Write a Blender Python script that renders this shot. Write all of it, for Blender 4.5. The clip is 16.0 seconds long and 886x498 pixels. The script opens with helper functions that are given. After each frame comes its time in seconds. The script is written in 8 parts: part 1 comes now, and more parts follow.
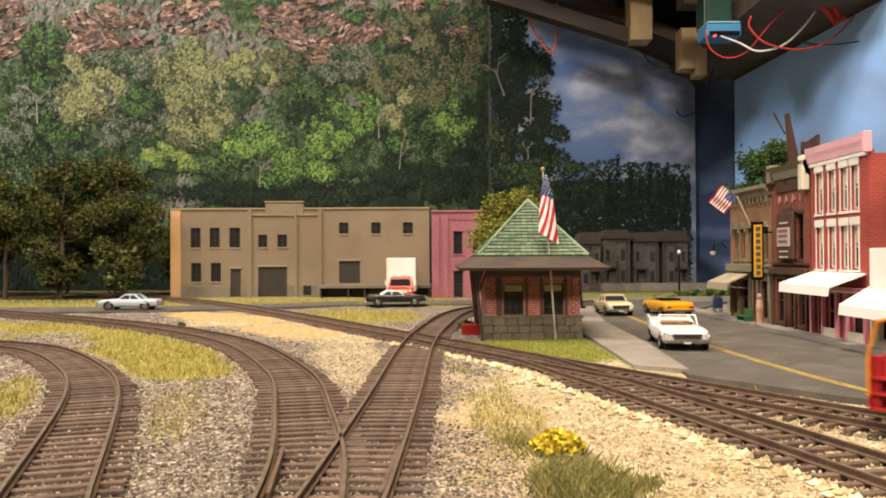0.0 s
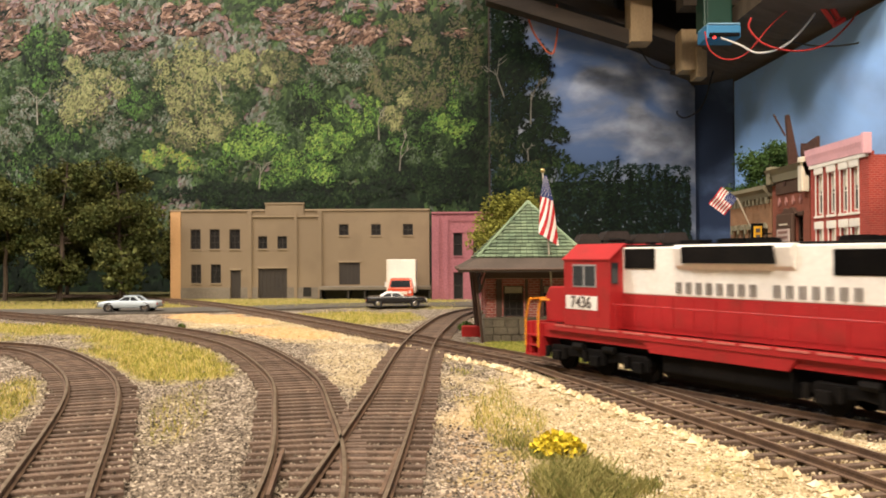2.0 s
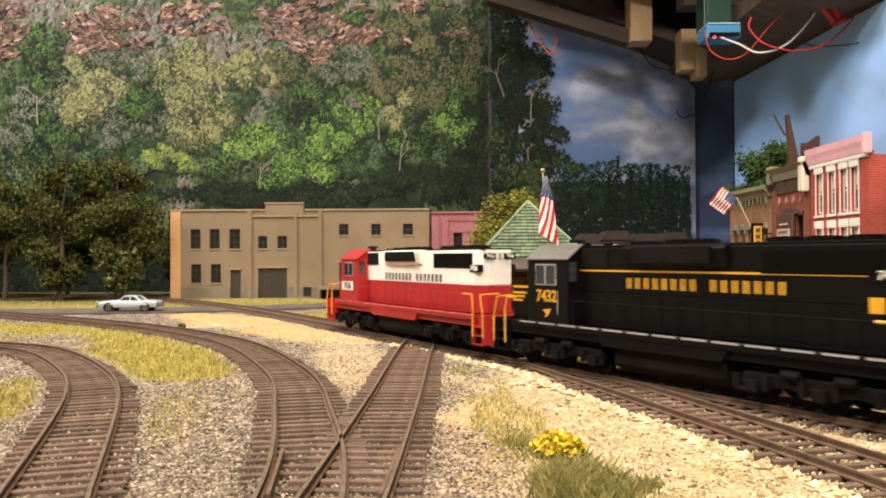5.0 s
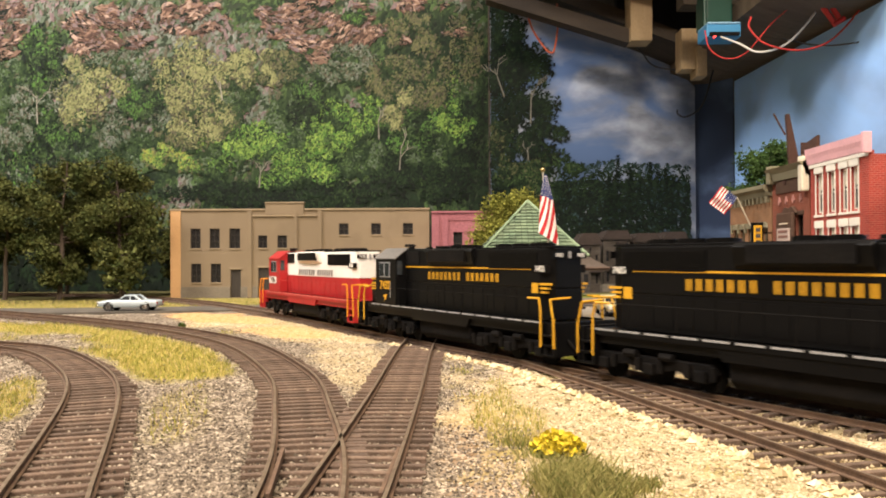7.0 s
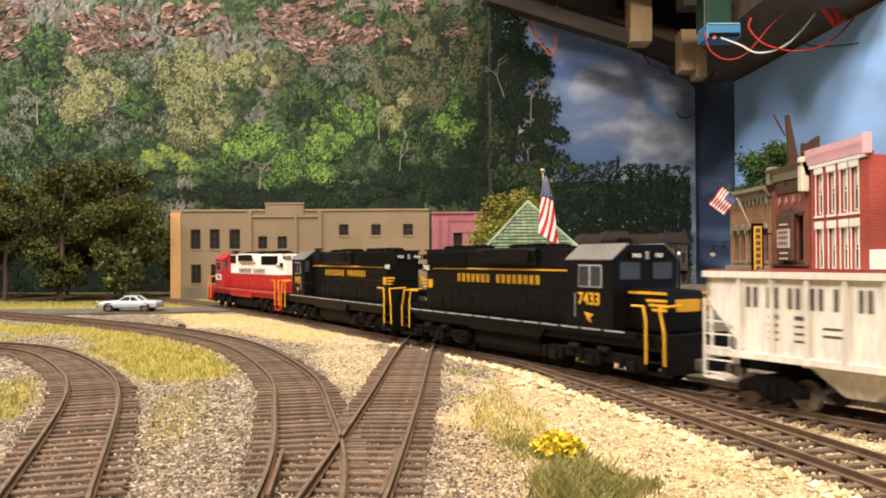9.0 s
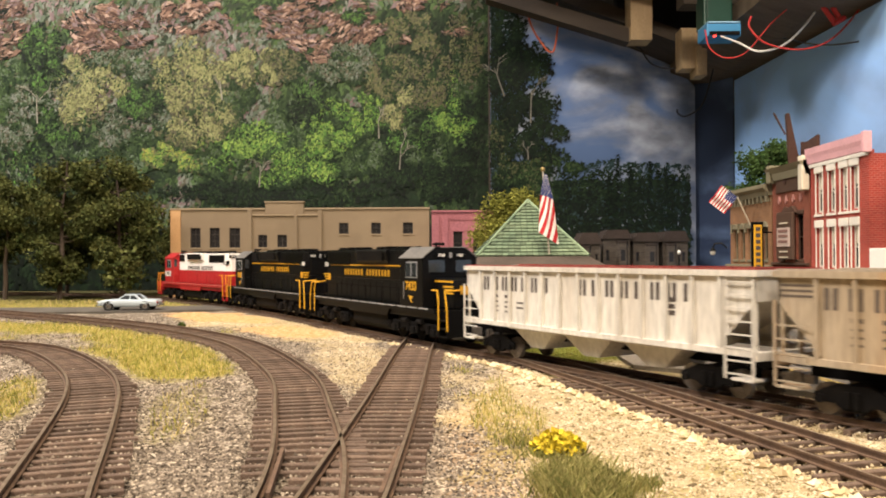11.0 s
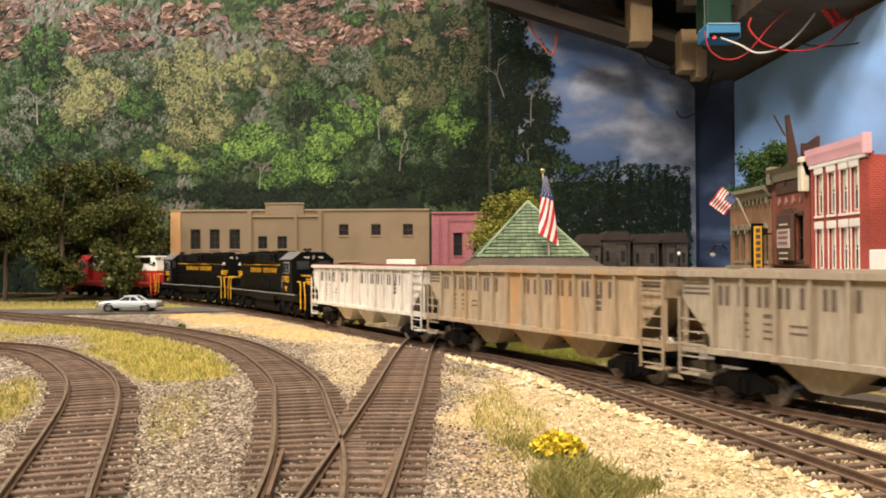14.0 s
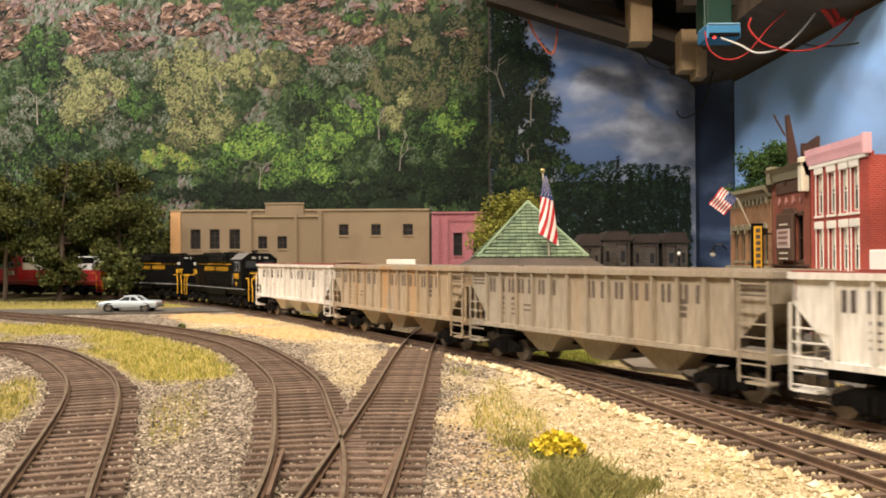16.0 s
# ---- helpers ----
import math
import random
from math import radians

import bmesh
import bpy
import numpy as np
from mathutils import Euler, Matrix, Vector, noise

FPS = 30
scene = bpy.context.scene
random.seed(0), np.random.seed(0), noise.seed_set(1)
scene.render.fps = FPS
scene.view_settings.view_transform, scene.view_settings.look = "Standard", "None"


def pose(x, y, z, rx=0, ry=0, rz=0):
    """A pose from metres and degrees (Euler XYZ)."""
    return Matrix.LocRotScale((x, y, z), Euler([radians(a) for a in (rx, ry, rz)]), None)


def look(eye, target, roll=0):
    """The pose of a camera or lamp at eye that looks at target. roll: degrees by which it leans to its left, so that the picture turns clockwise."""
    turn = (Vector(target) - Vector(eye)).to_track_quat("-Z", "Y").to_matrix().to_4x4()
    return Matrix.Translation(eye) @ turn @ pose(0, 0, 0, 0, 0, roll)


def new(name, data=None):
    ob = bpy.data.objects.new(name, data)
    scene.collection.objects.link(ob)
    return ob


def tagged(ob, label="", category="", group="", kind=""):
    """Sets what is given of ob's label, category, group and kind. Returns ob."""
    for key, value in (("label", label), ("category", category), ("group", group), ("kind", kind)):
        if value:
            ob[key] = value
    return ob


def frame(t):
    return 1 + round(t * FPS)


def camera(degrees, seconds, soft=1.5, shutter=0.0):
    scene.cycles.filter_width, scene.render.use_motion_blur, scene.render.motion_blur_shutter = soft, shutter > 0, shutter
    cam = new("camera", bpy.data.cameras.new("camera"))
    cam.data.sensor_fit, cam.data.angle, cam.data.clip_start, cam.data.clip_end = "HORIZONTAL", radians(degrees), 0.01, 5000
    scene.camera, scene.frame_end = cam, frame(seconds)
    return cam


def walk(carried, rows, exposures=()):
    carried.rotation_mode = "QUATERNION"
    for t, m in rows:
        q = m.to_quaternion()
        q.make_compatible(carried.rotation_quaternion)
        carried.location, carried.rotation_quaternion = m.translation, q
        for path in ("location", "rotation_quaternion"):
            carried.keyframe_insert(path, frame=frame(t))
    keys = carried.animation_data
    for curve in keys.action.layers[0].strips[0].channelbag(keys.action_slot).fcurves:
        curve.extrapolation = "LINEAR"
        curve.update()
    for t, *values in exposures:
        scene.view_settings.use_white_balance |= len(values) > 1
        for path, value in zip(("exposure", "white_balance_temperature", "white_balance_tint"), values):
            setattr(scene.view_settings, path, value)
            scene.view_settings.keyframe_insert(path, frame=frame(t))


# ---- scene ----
# ---------------------------------------------------------------- camera
# A model railway in 1:87; the camera stands still on the table's edge.
cam = camera(56.8, 16.0, soft=1.9, shutter=0.6)
LOW, HALF, HIGH = (pose(0.0, 0.0, 0.0474, 90.46 + tilt, 0.29, 0.0) for tilt in (0.0, 0.055, 0.11))
# the table trembles a little under the passing train
walk(cam, [(0.0, LOW), (0.5, HIGH), (1.0, LOW), (1.5, LOW), (2.0, HIGH), (2.5, LOW), (3.0, HIGH), (3.5, LOW), (4.0, HIGH), (6.5, HALF), (7.0, HALF), (7.5, LOW), (8.0, HIGH), (8.5, LOW), (9.0, HIGH),
           (11.5, LOW), (12.0, HIGH), (12.5, LOW), (13.0, HIGH), (13.5, LOW), (14.0, HIGH), (14.5, HIGH), (15.0, LOW), (15.5, HIGH), (16.0, HIGH)],
     exposures=[(0.0, 0.04), (2.5, 0.08), (4.5, 0.17), (6.5, 0.29), (9.0, 0.25), (11.5, 0.13), (13.0, 0.10), (16.0, 0.09)])

# ---------------------------------------------------------------- light
world = bpy.data.worlds.new("world")
scene.world = world
world.use_nodes = True
world.node_tree.nodes["Background"].inputs[0].default_value = (0.5, 0.55, 0.6, 1)
world.node_tree.nodes["Background"].inputs[1].default_value = 0.05


def lamp(name, eye, target, size_x, size_y, watts, colour):
    data = bpy.data.lights.new(name, "AREA")
    data.shape, data.size, data.size_y = "RECTANGLE", size_x, size_y
    data.energy, data.color = watts, colour
    ob = new(name, data)
    ob.matrix_world = look(eye, target)
    return ob


# warm lamps under the ceiling of the room, in front of the layout
lamp("ceiling_lamp_light", (0.06, 0.02, 1.32), (0.10, 0.38, 0.0), 0.5, 0.3, 26.0, (1.0, 0.83, 0.65))
lamp("ceiling_lamp_light", (-0.30, -1.20, 1.30), (0.15, 0.5, 0.0), 0.6, 0.3, 45.0, (1.0, 0.845, 0.70))
lamp("ceiling_lamp_light", (-1.05, 0.55, 1.28), (-0.80, 1.25, 0.50), 0.5, 0.25, 36.0, (1.0, 0.92, 0.87))

# ---------------------------------------------------------------- materials


def nodes_of(name):
    m = bpy.data.materials.new(name)
    m.use_nodes = True
    t = m.node_tree
    return m, t, t.nodes["Principled BSDF"]


def mat(name, c1, c2=None, scale=60.0, rough=0.7, metal=0.0, bump=0.15, fine=900.0, dirt=None, dirt_amount=0.5,
        island=0.0, per_object=0.0, emit=0.0, stretch=(1, 1, 1), spec=0.35, depth=0.001, grain=0.8):
    """Two-scale surface: broad mottling from c1 to c2, fine grain, optional dirt and a random shade for each piece."""
    m, t, b = nodes_of(name)
    n, l = t.nodes, t.links
    c2 = c2 or tuple(v * 0.75 for v in c1)
    tc = n.new("ShaderNodeTexCoord")
    mp = n.new("ShaderNodeMapping")
    mp.inputs["Scale"].default_value = stretch
    l.new(tc.outputs["Object"], mp.inputs[0])
    n1 = n.new("ShaderNodeTexNoise")
    n1.inputs["Scale"].default_value, n1.inputs["Detail"].default_value = scale, 5
    l.new(mp.outputs[0], n1.inputs["Vector"])
    r1 = n.new("ShaderNodeValToRGB")
    r1.color_ramp.elements[0].position, r1.color_ramp.elements[1].position = 0.36, 0.66
    r1.color_ramp.elements[0].color, r1.color_ramp.elements[1].color = (*c1, 1), (*c2, 1)
    l.new(n1.outputs["Fac"], r1.inputs[0])
    col = r1.outputs[0]
    n2 = n.new("ShaderNodeTexNoise")
    n2.inputs["Scale"].default_value, n2.inputs["Detail"].default_value = fine, 3
    l.new(mp.outputs[0], n2.inputs["Vector"])

    def mix(a, fac, colour, kind="MIX"):
        x = n.new("ShaderNodeMix")
        x.data_type, x.blend_type = "RGBA", kind
        l.new(a, x.inputs["A"])
        if isinstance(fac, float):
            x.inputs["Factor"].default_value = fac
        else:
            l.new(fac, x.inputs["Factor"])
        if isinstance(colour, tuple):
            x.inputs["B"].default_value = (*colour, 1)
        else:
            l.new(colour, x.inputs["B"])
        return x.outputs["Result"]

    g = n.new("ShaderNodeValToRGB")
    g.color_ramp.elements[0].color, g.color_ramp.elements[1].color = (0.72, 0.72, 0.72, 1), (1.2, 1.2, 1.2, 1)
    g.color_ramp.elements[0].position, g.color_ramp.elements[1].position = 0.3, 0.7
    l.new(n2.outputs["Fac"], g.inputs[0])
    col = mix(col, float(grain), g.outputs[0], "MULTIPLY")
    if dirt:
        n3 = n.new("ShaderNodeTexNoise")
        n3.inputs["Scale"].default_value, n3.inputs["Detail"].default_value = scale * 2.3, 7
        l.new(mp.outputs[0], n3.inputs["Vector"])
        r3 = n.new("ShaderNodeValToRGB")
        r3.color_ramp.elements[0].position, r3.color_ramp.elements[1].position = 0.5, 0.72
        r3.color_ramp.elements[1].color = (dirt_amount, dirt_amount, dirt_amount, 1)
        l.new(n3.outputs["Fac"], r3.inputs[0])
        col = mix(col, r3.outputs[0], dirt)
    for amount, node, out in ((island, "ShaderNodeNewGeometry", "Random Per Island"), (per_object, "ShaderNodeObjectInfo", "Random")):
        if amount:
            gi = n.new(node)
            mr = n.new("ShaderNodeMapRange")
            mr.inputs["To Min"].default_value, mr.inputs["To Max"].default_value = 1 - amount, 1 + amount
            l.new(gi.outputs[out], mr.inputs["Value"])
            col = mix(col, 1.0, mr.outputs[0], "MULTIPLY")
    l.new(col, b.inputs["Base Color"])
    b.inputs["Roughness"].default_value, b.inputs["Metallic"].default_value = rough, metal
    b.inputs["Specular IOR Level"].default_value = spec
    if bump:
        bp = n.new("ShaderNodeBump")
        bp.inputs["Strength"].default_value, bp.inputs["Distance"].default_value = bump, depth
        l.new(n2.outputs["Fac"], bp.inputs["Height"])
        l.new(bp.outputs[0], b.inputs["Normal"])
    if emit:
        l.new(col, b.inputs["Emission Color"])
        b.inputs["Emission Strength"].default_value = emit
    return m


def paint(name, c, rough=0.45, **k):
    return mat(name, c, tuple(v * 0.86 for v in c), scale=45, rough=rough, bump=0.04, fine=700, **{"grain": 0.25, **k})


RED = paint("red_paint", (0.35, 0.018, 0.02), dirt=(0.10, 0.03, 0.02), dirt_amount=0.35)
WHITE = paint("white_paint", (0.80, 0.78, 0.73), dirt=(0.62, 0.57, 0.50), dirt_amount=0.3)
BLACK = paint("black_paint", (0.0045, 0.0044, 0.0045), 0.38, spec=0.11)
DARK = mat("dark_running_gear", (0.0045, 0.0042, 0.0042), (0.009, 0.0078, 0.007), 90, 0.7, spec=0.08)
YELLOW = paint("yellow_paint", (0.62, 0.33, 0.02))
ORANGE = paint("orange_paint", (0.66, 0.25, 0.015))
GREY_ROOF = mat("grey_roof_paint", (0.14, 0.135, 0.125), (0.10, 0.095, 0.09), 60, 0.6)
SILVER = paint("silver_paint", (0.30, 0.30, 0.30), 0.4)
STEEL = mat("worn_steel", (0.30, 0.27, 0.24), (0.17, 0.14, 0.11), 120, 0.38, 0.7)
GLASS = mat("dark_glass", (0.03, 0.035, 0.04), None, 30, 0.08, 0, 0.0, spec=0.6)
LETTER = paint("dark_lettering", (0.075, 0.06, 0.052), 0.7)

# ---------------------------------------------------------------- mesh helpers


def part(name, bm, material, parent=None, label="", smooth=False, m=None):
    """Links a bmesh as one mesh object, under a thing or under a part."""
    bm.normal_update()
    me = bpy.data.meshes.new(name)
    bm.to_mesh(me)
    bm.free()
    for x in material if isinstance(material, (list, tuple)) else [material]:
        me.materials.append(x)
    if smooth:
        for f in me.polygons:
            f.use_smooth = True
    ob = new(name, me)
    if parent:
        ob.parent = parent
    if m:
        ob.matrix_basis = m
    return tagged(ob, label)


def thing(name, label, category, m=None, group="", kind=""):
    ob = new(name)
    ob.empty_display_size = 0.01
    if m:
        ob.matrix_basis = m
    return tagged(ob, label, category, group, kind)


def box(bm, x0, x1, y0, y1, z0, z1, bevel=0.0, mi=0):
    vs = [bm.verts.new(v) for v in ((x0, y0, z0), (x1, y0, z0), (x1, y1, z0), (x0, y1, z0), (x0, y0, z1), (x1, y0, z1), (x1, y1, z1), (x0, y1, z1))]
    fs = [bm.faces.new([vs[i] for i in f]) for f in ((3, 2, 1, 0), (4, 5, 6, 7), (0, 1, 5, 4), (1, 2, 6, 5), (2, 3, 7, 6), (3, 0, 4, 7))]
    for f in fs:
        f.material_index = mi
    if bevel:
        es = list({e for f in fs for e in f.edges})
        out = bmesh.ops.bevel(bm, geom=es, offset=bevel, segments=2, affect="EDGES", profile=0.6)
        for f in out["faces"]:
            f.material_index = mi
    return bm


def boxed(*a, **k):
    return box(bmesh.new(), *a, **k)


def prism(bm, outline, axis, a, b, bevel=0.0):
    """An outline in the two other axes, drawn out along axis from a to b."""
    def at(p, d):
        return {"x": (d, p[0], p[1]), "y": (p[0], d, p[1]), "z": (p[0], p[1], d)}[axis]
    va = [bm.verts.new(at(p, a)) for p in outline]
    vb = [bm.verts.new(at(p, b)) for p in outline]
    k = len(outline)
    fs = [bm.faces.new(va[::-1]), bm.faces.new(vb)] + [bm.faces.new((va[i], va[(i + 1) % k], vb[(i + 1) % k], vb[i])) for i in range(k)]
    bmesh.ops.recalc_face_normals(bm, faces=fs)
    if bevel:
        bmesh.ops.bevel(bm, geom=list({e for f in fs for e in f.edges}), offset=bevel, segments=2, affect="EDGES", profile=0.6)
    return bm


def rod(bm, p0, p1, r, seg=8, r2=None):
    p0, p1 = Vector(p0), Vector(p1)
    q = (p1 - p0).to_track_quat("Z", "Y")
    r2 = r if r2 is None else r2
    ra = [bm.verts.new(p0 + q @ Vector((r * math.cos(6.2832 * i / seg), r * math.sin(6.2832 * i / seg), 0))) for i in range(seg)]
    rb = [bm.verts.new(p1 + q @ Vector((r2 * math.cos(6.2832 * i / seg), r2 * math.sin(6.2832 * i / seg), 0))) for i in range(seg)]
    bm.faces.new(ra[::-1])
    bm.faces.new(rb)
    for i in range(seg):
        bm.faces.new((ra[i], ra[(i + 1) % seg], rb[(i + 1) % seg], rb[i]))
    return bm


def pipe(bm, points, r, seg=6):
    for a, b in zip(points, points[1:]):
        rod(bm, a, b, r, seg)
    return bm


def ball(bm, c, r, squash=(1, 1, 1), sub=1):
    out = bmesh.ops.create_icosphere(bm, subdivisions=sub, radius=r)
    for v in out["verts"]:
        v.co = Vector(c) + Vector((v.co.x * squash[0], v.co.y * squash[1], v.co.z * squash[2]))
    return out["verts"]


def spline(points, step=0.004):
    """A smooth line through points in the plan, sampled evenly: positions and headings."""
    p = [Vector(a) for a in points]
    p = [2 * p[0] - p[1]] + p + [2 * p[-1] - p[-2]]
    dense = []
    for i in range(1, len(p) - 2):
        for k in range(40):
            u = k / 40
            dense.append(0.5 * ((2 * p[i]) + (p[i + 1] - p[i - 1]) * u + (2 * p[i - 1] - 5 * p[i] + 4 * p[i + 1] - p[i + 2]) * u * u
                                + (3 * p[i] - p[i - 1] - 3 * p[i + 1] + p[i + 2]) * u ** 3))
    dense.append(p[-2])
    d = np.array([(v.x, v.y) for v in dense])
    s = np.concatenate([[0], np.cumsum(np.hypot(*np.diff(d, axis=0).T))])
    g = np.linspace(0, s[-1], max(2, int(s[-1] / step)))
    x, y = np.interp(g, s, d[:, 0]), np.interp(g, s, d[:, 1])
    return x, y, np.arctan2(np.gradient(y), np.gradient(x)), g


# ---------------------------------------------------------------- the main line's course
GRID = np.linspace(-1.6, 1.6, 1281)
_c = np.clip(GRID, -0.25, 1.06)
HEAD = 2.10265 - 0.10946 * _c - 0.17284 * _c ** 2 + 0.86959 * _c ** 3
_k = 640
LINE_X = np.concatenate([[0], np.cumsum((np.cos(HEAD[1:]) + np.cos(HEAD[:-1])) / 2 * 0.0025)])
LINE_Y = np.concatenate([[0], np.cumsum((np.sin(HEAD[1:]) + np.sin(HEAD[:-1])) / 2 * 0.0025)])
LINE_X, LINE_Y = LINE_X - LINE_X[_k] + 0.08948, LINE_Y - LINE_Y[_k] + 0.30171


def on_line(s):
    return float(np.interp(s, GRID, LINE_X)), float(np.interp(s, GRID, LINE_Y))


def train_at(t):
    u = t - 8
    return 0.44529 + 0.077643 * u - 0.00038588 * u * u - 0.0000317 * u ** 3
# ---------------------------------------------------------------- ground and track
TRACKS = {
    "main": [on_line(s) for s in np.arange(-1.54, 1.36, 0.08)],
    "spur": [on_line(s) for s in (0.30, 0.22, 0.14)] + [(0.0405, 0.385), (0.0575, 0.3305), (0.071, 0.2864), (0.1015, 0.1727), (0.135, 0.03), (0.16, -0.3)],
    "left": [(-0.40, 0.51), (-0.33, 0.497), (-0.262, 0.4665), (-0.2137, 0.4354), (-0.1642, 0.368), (-0.1259, 0.294), (-0.082, 0.1687), (-0.045, 0.05), (-0.01, -0.3)],
    "middle": [(-0.44, 0.765), (-0.36, 0.705), (-0.28, 0.642), (-0.198, 0.569), (-0.1194, 0.4685), (-0.0668, 0.348), (-0.0445, 0.2591), (-0.0294, 0.168), (-0.026, 0.05), (-0.026, -0.3)],
    "right": [(0.16, 0.85), (0.085, 0.82), (0.036, 0.767), (0.010, 0.69), (-0.005, 0.57), (-0.014, 0.448), (-0.0171, 0.2805), (-0.0203, 0.168), (-0.0255, 0.05), (-0.0262, -0.3)],
}
PLAN = {k: spline(v) for k, v in TRACKS.items()}
ALL_XY = {k: np.stack([v[0], v[1]], 1) for k, v in PLAN.items()}


EVERY = np.concatenate(list(ALL_XY.values()))[::2]
NEAR_GRID = np.array([[np.min(np.hypot(EVERY[:, 0] - gx, EVERY[:, 1] - gy)) for gx in np.arange(-1.12, 0.50, 0.01)] for gy in np.arange(-0.52, 1.34, 0.01)])


def near_any(x, y):
    """Distance to the nearest track's middle, from a coarse grid."""
    u, v = (x + 1.12) / 0.01, (y + 0.52) / 0.01
    i, j = min(NEAR_GRID.shape[1] - 2, max(0, int(u))), min(NEAR_GRID.shape[0] - 2, max(0, int(v)))
    u, v = u - i, v - j
    return float((NEAR_GRID[j, i] * (1 - u) + NEAR_GRID[j, i + 1] * u) * (1 - v) + (NEAR_GRID[j + 1, i] * (1 - u) + NEAR_GRID[j + 1, i + 1] * u) * v)


def near(names, x, y):
    return min(float(np.min(np.hypot(ALL_XY[k][:, 0] - x, ALL_XY[k][:, 1] - y))) for k in names)


def ground_material():
    m, t, b = nodes_of("scenic_ground")
    n, l = t.nodes, t.links
    tc = n.new("ShaderNodeTexCoord")

    def tex(scale, detail=4):
        x = n.new("ShaderNodeTexNoise")
        x.inputs["Scale"].default_value, x.inputs["Detail"].default_value = scale, detail
        l.new(tc.outputs["Object"], x.inputs["Vector"])
        return x.outputs["Fac"]

    def ramp(src, stops):
        r = n.new("ShaderNodeValToRGB")
        e = r.color_ramp.elements
        while len(e) < len(stops):
            e.new(0.5)
        for k, (pos, c) in enumerate(stops):
            e[k].position, e[k].color = pos, (*c, 1)
        l.new(src, r.inputs[0])
        return r.outputs[0]

    def mixed(a, c, fac):
        x = n.new("ShaderNodeMix")
        x.data_type = "RGBA"
        l.new(a, x.inputs["A"]), l.new(c, x.inputs["B"]), l.new(fac, x.inputs["Factor"])
        return x.outputs["Result"]

    vor = n.new("ShaderNodeTexVoronoi")
    vor.inputs["Scale"].default_value = 620
    l.new(tc.outputs["Object"], vor.inputs["Vector"])
    sep = n.new("ShaderNodeSeparateColor")
    l.new(vor.outputs["Color"], sep.inputs[0])
    grey = ramp(sep.outputs[0], [(0.0, (0.055, 0.044, 0.034)), (0.35, (0.165, 0.132, 0.10)), (0.75, (0.265, 0.222, 0.172)), (1.0, (0.47, 0.41, 0.32))])
    sand = ramp(sep.outputs[1], [(0.0, (0.24, 0.18, 0.095)), (0.4, (0.44, 0.355, 0.22)), (1.0, (0.66, 0.57, 0.40))])
    sand = mixed(sand, ramp(tex(700), [(0.3, (0.30, 0.225, 0.115)), (0.7, (0.46, 0.385, 0.23))]), ramp(tex(38), [(0.42, (0, 0, 0)), (0.60, (1, 1, 1))]))
    sand = mixed(sand, ramp(tex(420), [(0.3, (0.20, 0.17, 0.065)), (0.7, (0.36, 0.29, 0.14))]), ramp(tex(85, 6), [(0.55, (0, 0, 0)), (0.68, (0.75, 0.75, 0.75))]))
    grass = ramp(tex(500, 5), [(0.25, (0.10, 0.10, 0.02)), (0.5, (0.26, 0.225, 0.045)), (0.75, (0.46, 0.35, 0.12))])
    green = ramp(tex(600, 5), [(0.25, (0.07, 0.10, 0.015)), (0.5, (0.17, 0.19, 0.035)), (0.75, (0.30, 0.27, 0.07))])
    rust = ramp(tex(260, 5), [(0.3, (0.38, 0.20, 0.075)), (0.5, (0.52, 0.32, 0.14)), (0.7, (0.62, 0.45, 0.25))])
    dark = ramp(tex(300, 5), [(0.3, (0.05, 0.05, 0.02)), (0.7, (0.12, 0.10, 0.04))])
    at = n.new("ShaderNodeVertexColor")
    at.layer_name = "cover"
    sp = n.new("ShaderNodeSeparateColor")
    l.new(at.outputs["Color"], sp.inputs[0])
    at2 = n.new("ShaderNodeVertexColor")
    at2.layer_name = "cover_more"
    sp2 = n.new("ShaderNodeSeparateColor")
    l.new(at2.outputs["Color"], sp2.inputs[0])
    col = mixed(grey, sand, sp.outputs[0])
    col = mixed(col, rust, sp2.outputs[0])
    col = mixed(col, grass, sp.outputs[1])
    col = mixed(col, green, sp.outputs[2])
    col = mixed(col, dark, sp2.outputs[1])
    l.new(col, b.inputs["Base Color"])
    b.inputs["Roughness"].default_value, b.inputs["Specular IOR Level"].default_value = 0.95, 0.1
    bp = n.new("ShaderNodeBump")
    bp.inputs["Strength"].default_value, bp.inputs["Distance"].default_value = 0.8, 0.0012
    l.new(vor.outputs["Distance"], bp.inputs["Height"])
    l.new(bp.outputs[0], b.inputs["Normal"])
    return m


def smooth(a, b, v):
    u = min(1.0, max(0.0, (v - a) / (b - a)))
    return u * u * (3 - 2 * u)


def blot(x, y, cx, cy, rx, ry, turn=0.0):
    """1 inside a ragged oval patch, falling to 0 at its edge."""
    c, s = math.cos(radians(turn)), math.sin(radians(turn))
    u, v = (c * (x - cx) + s * (y - cy)) / rx, (-s * (x - cx) + c * (y - cy)) / ry
    d = math.hypot(u, v) + 0.35 * noise.noise((x * 45, y * 45, 3.0)) + 0.15 * noise.noise((x * 150, y * 150, 7.0))
    return 1 - smooth(0.75, 1.1, d)


# the cork roadbed under the tracks, and the level of the land round them
LAND = -0.0042


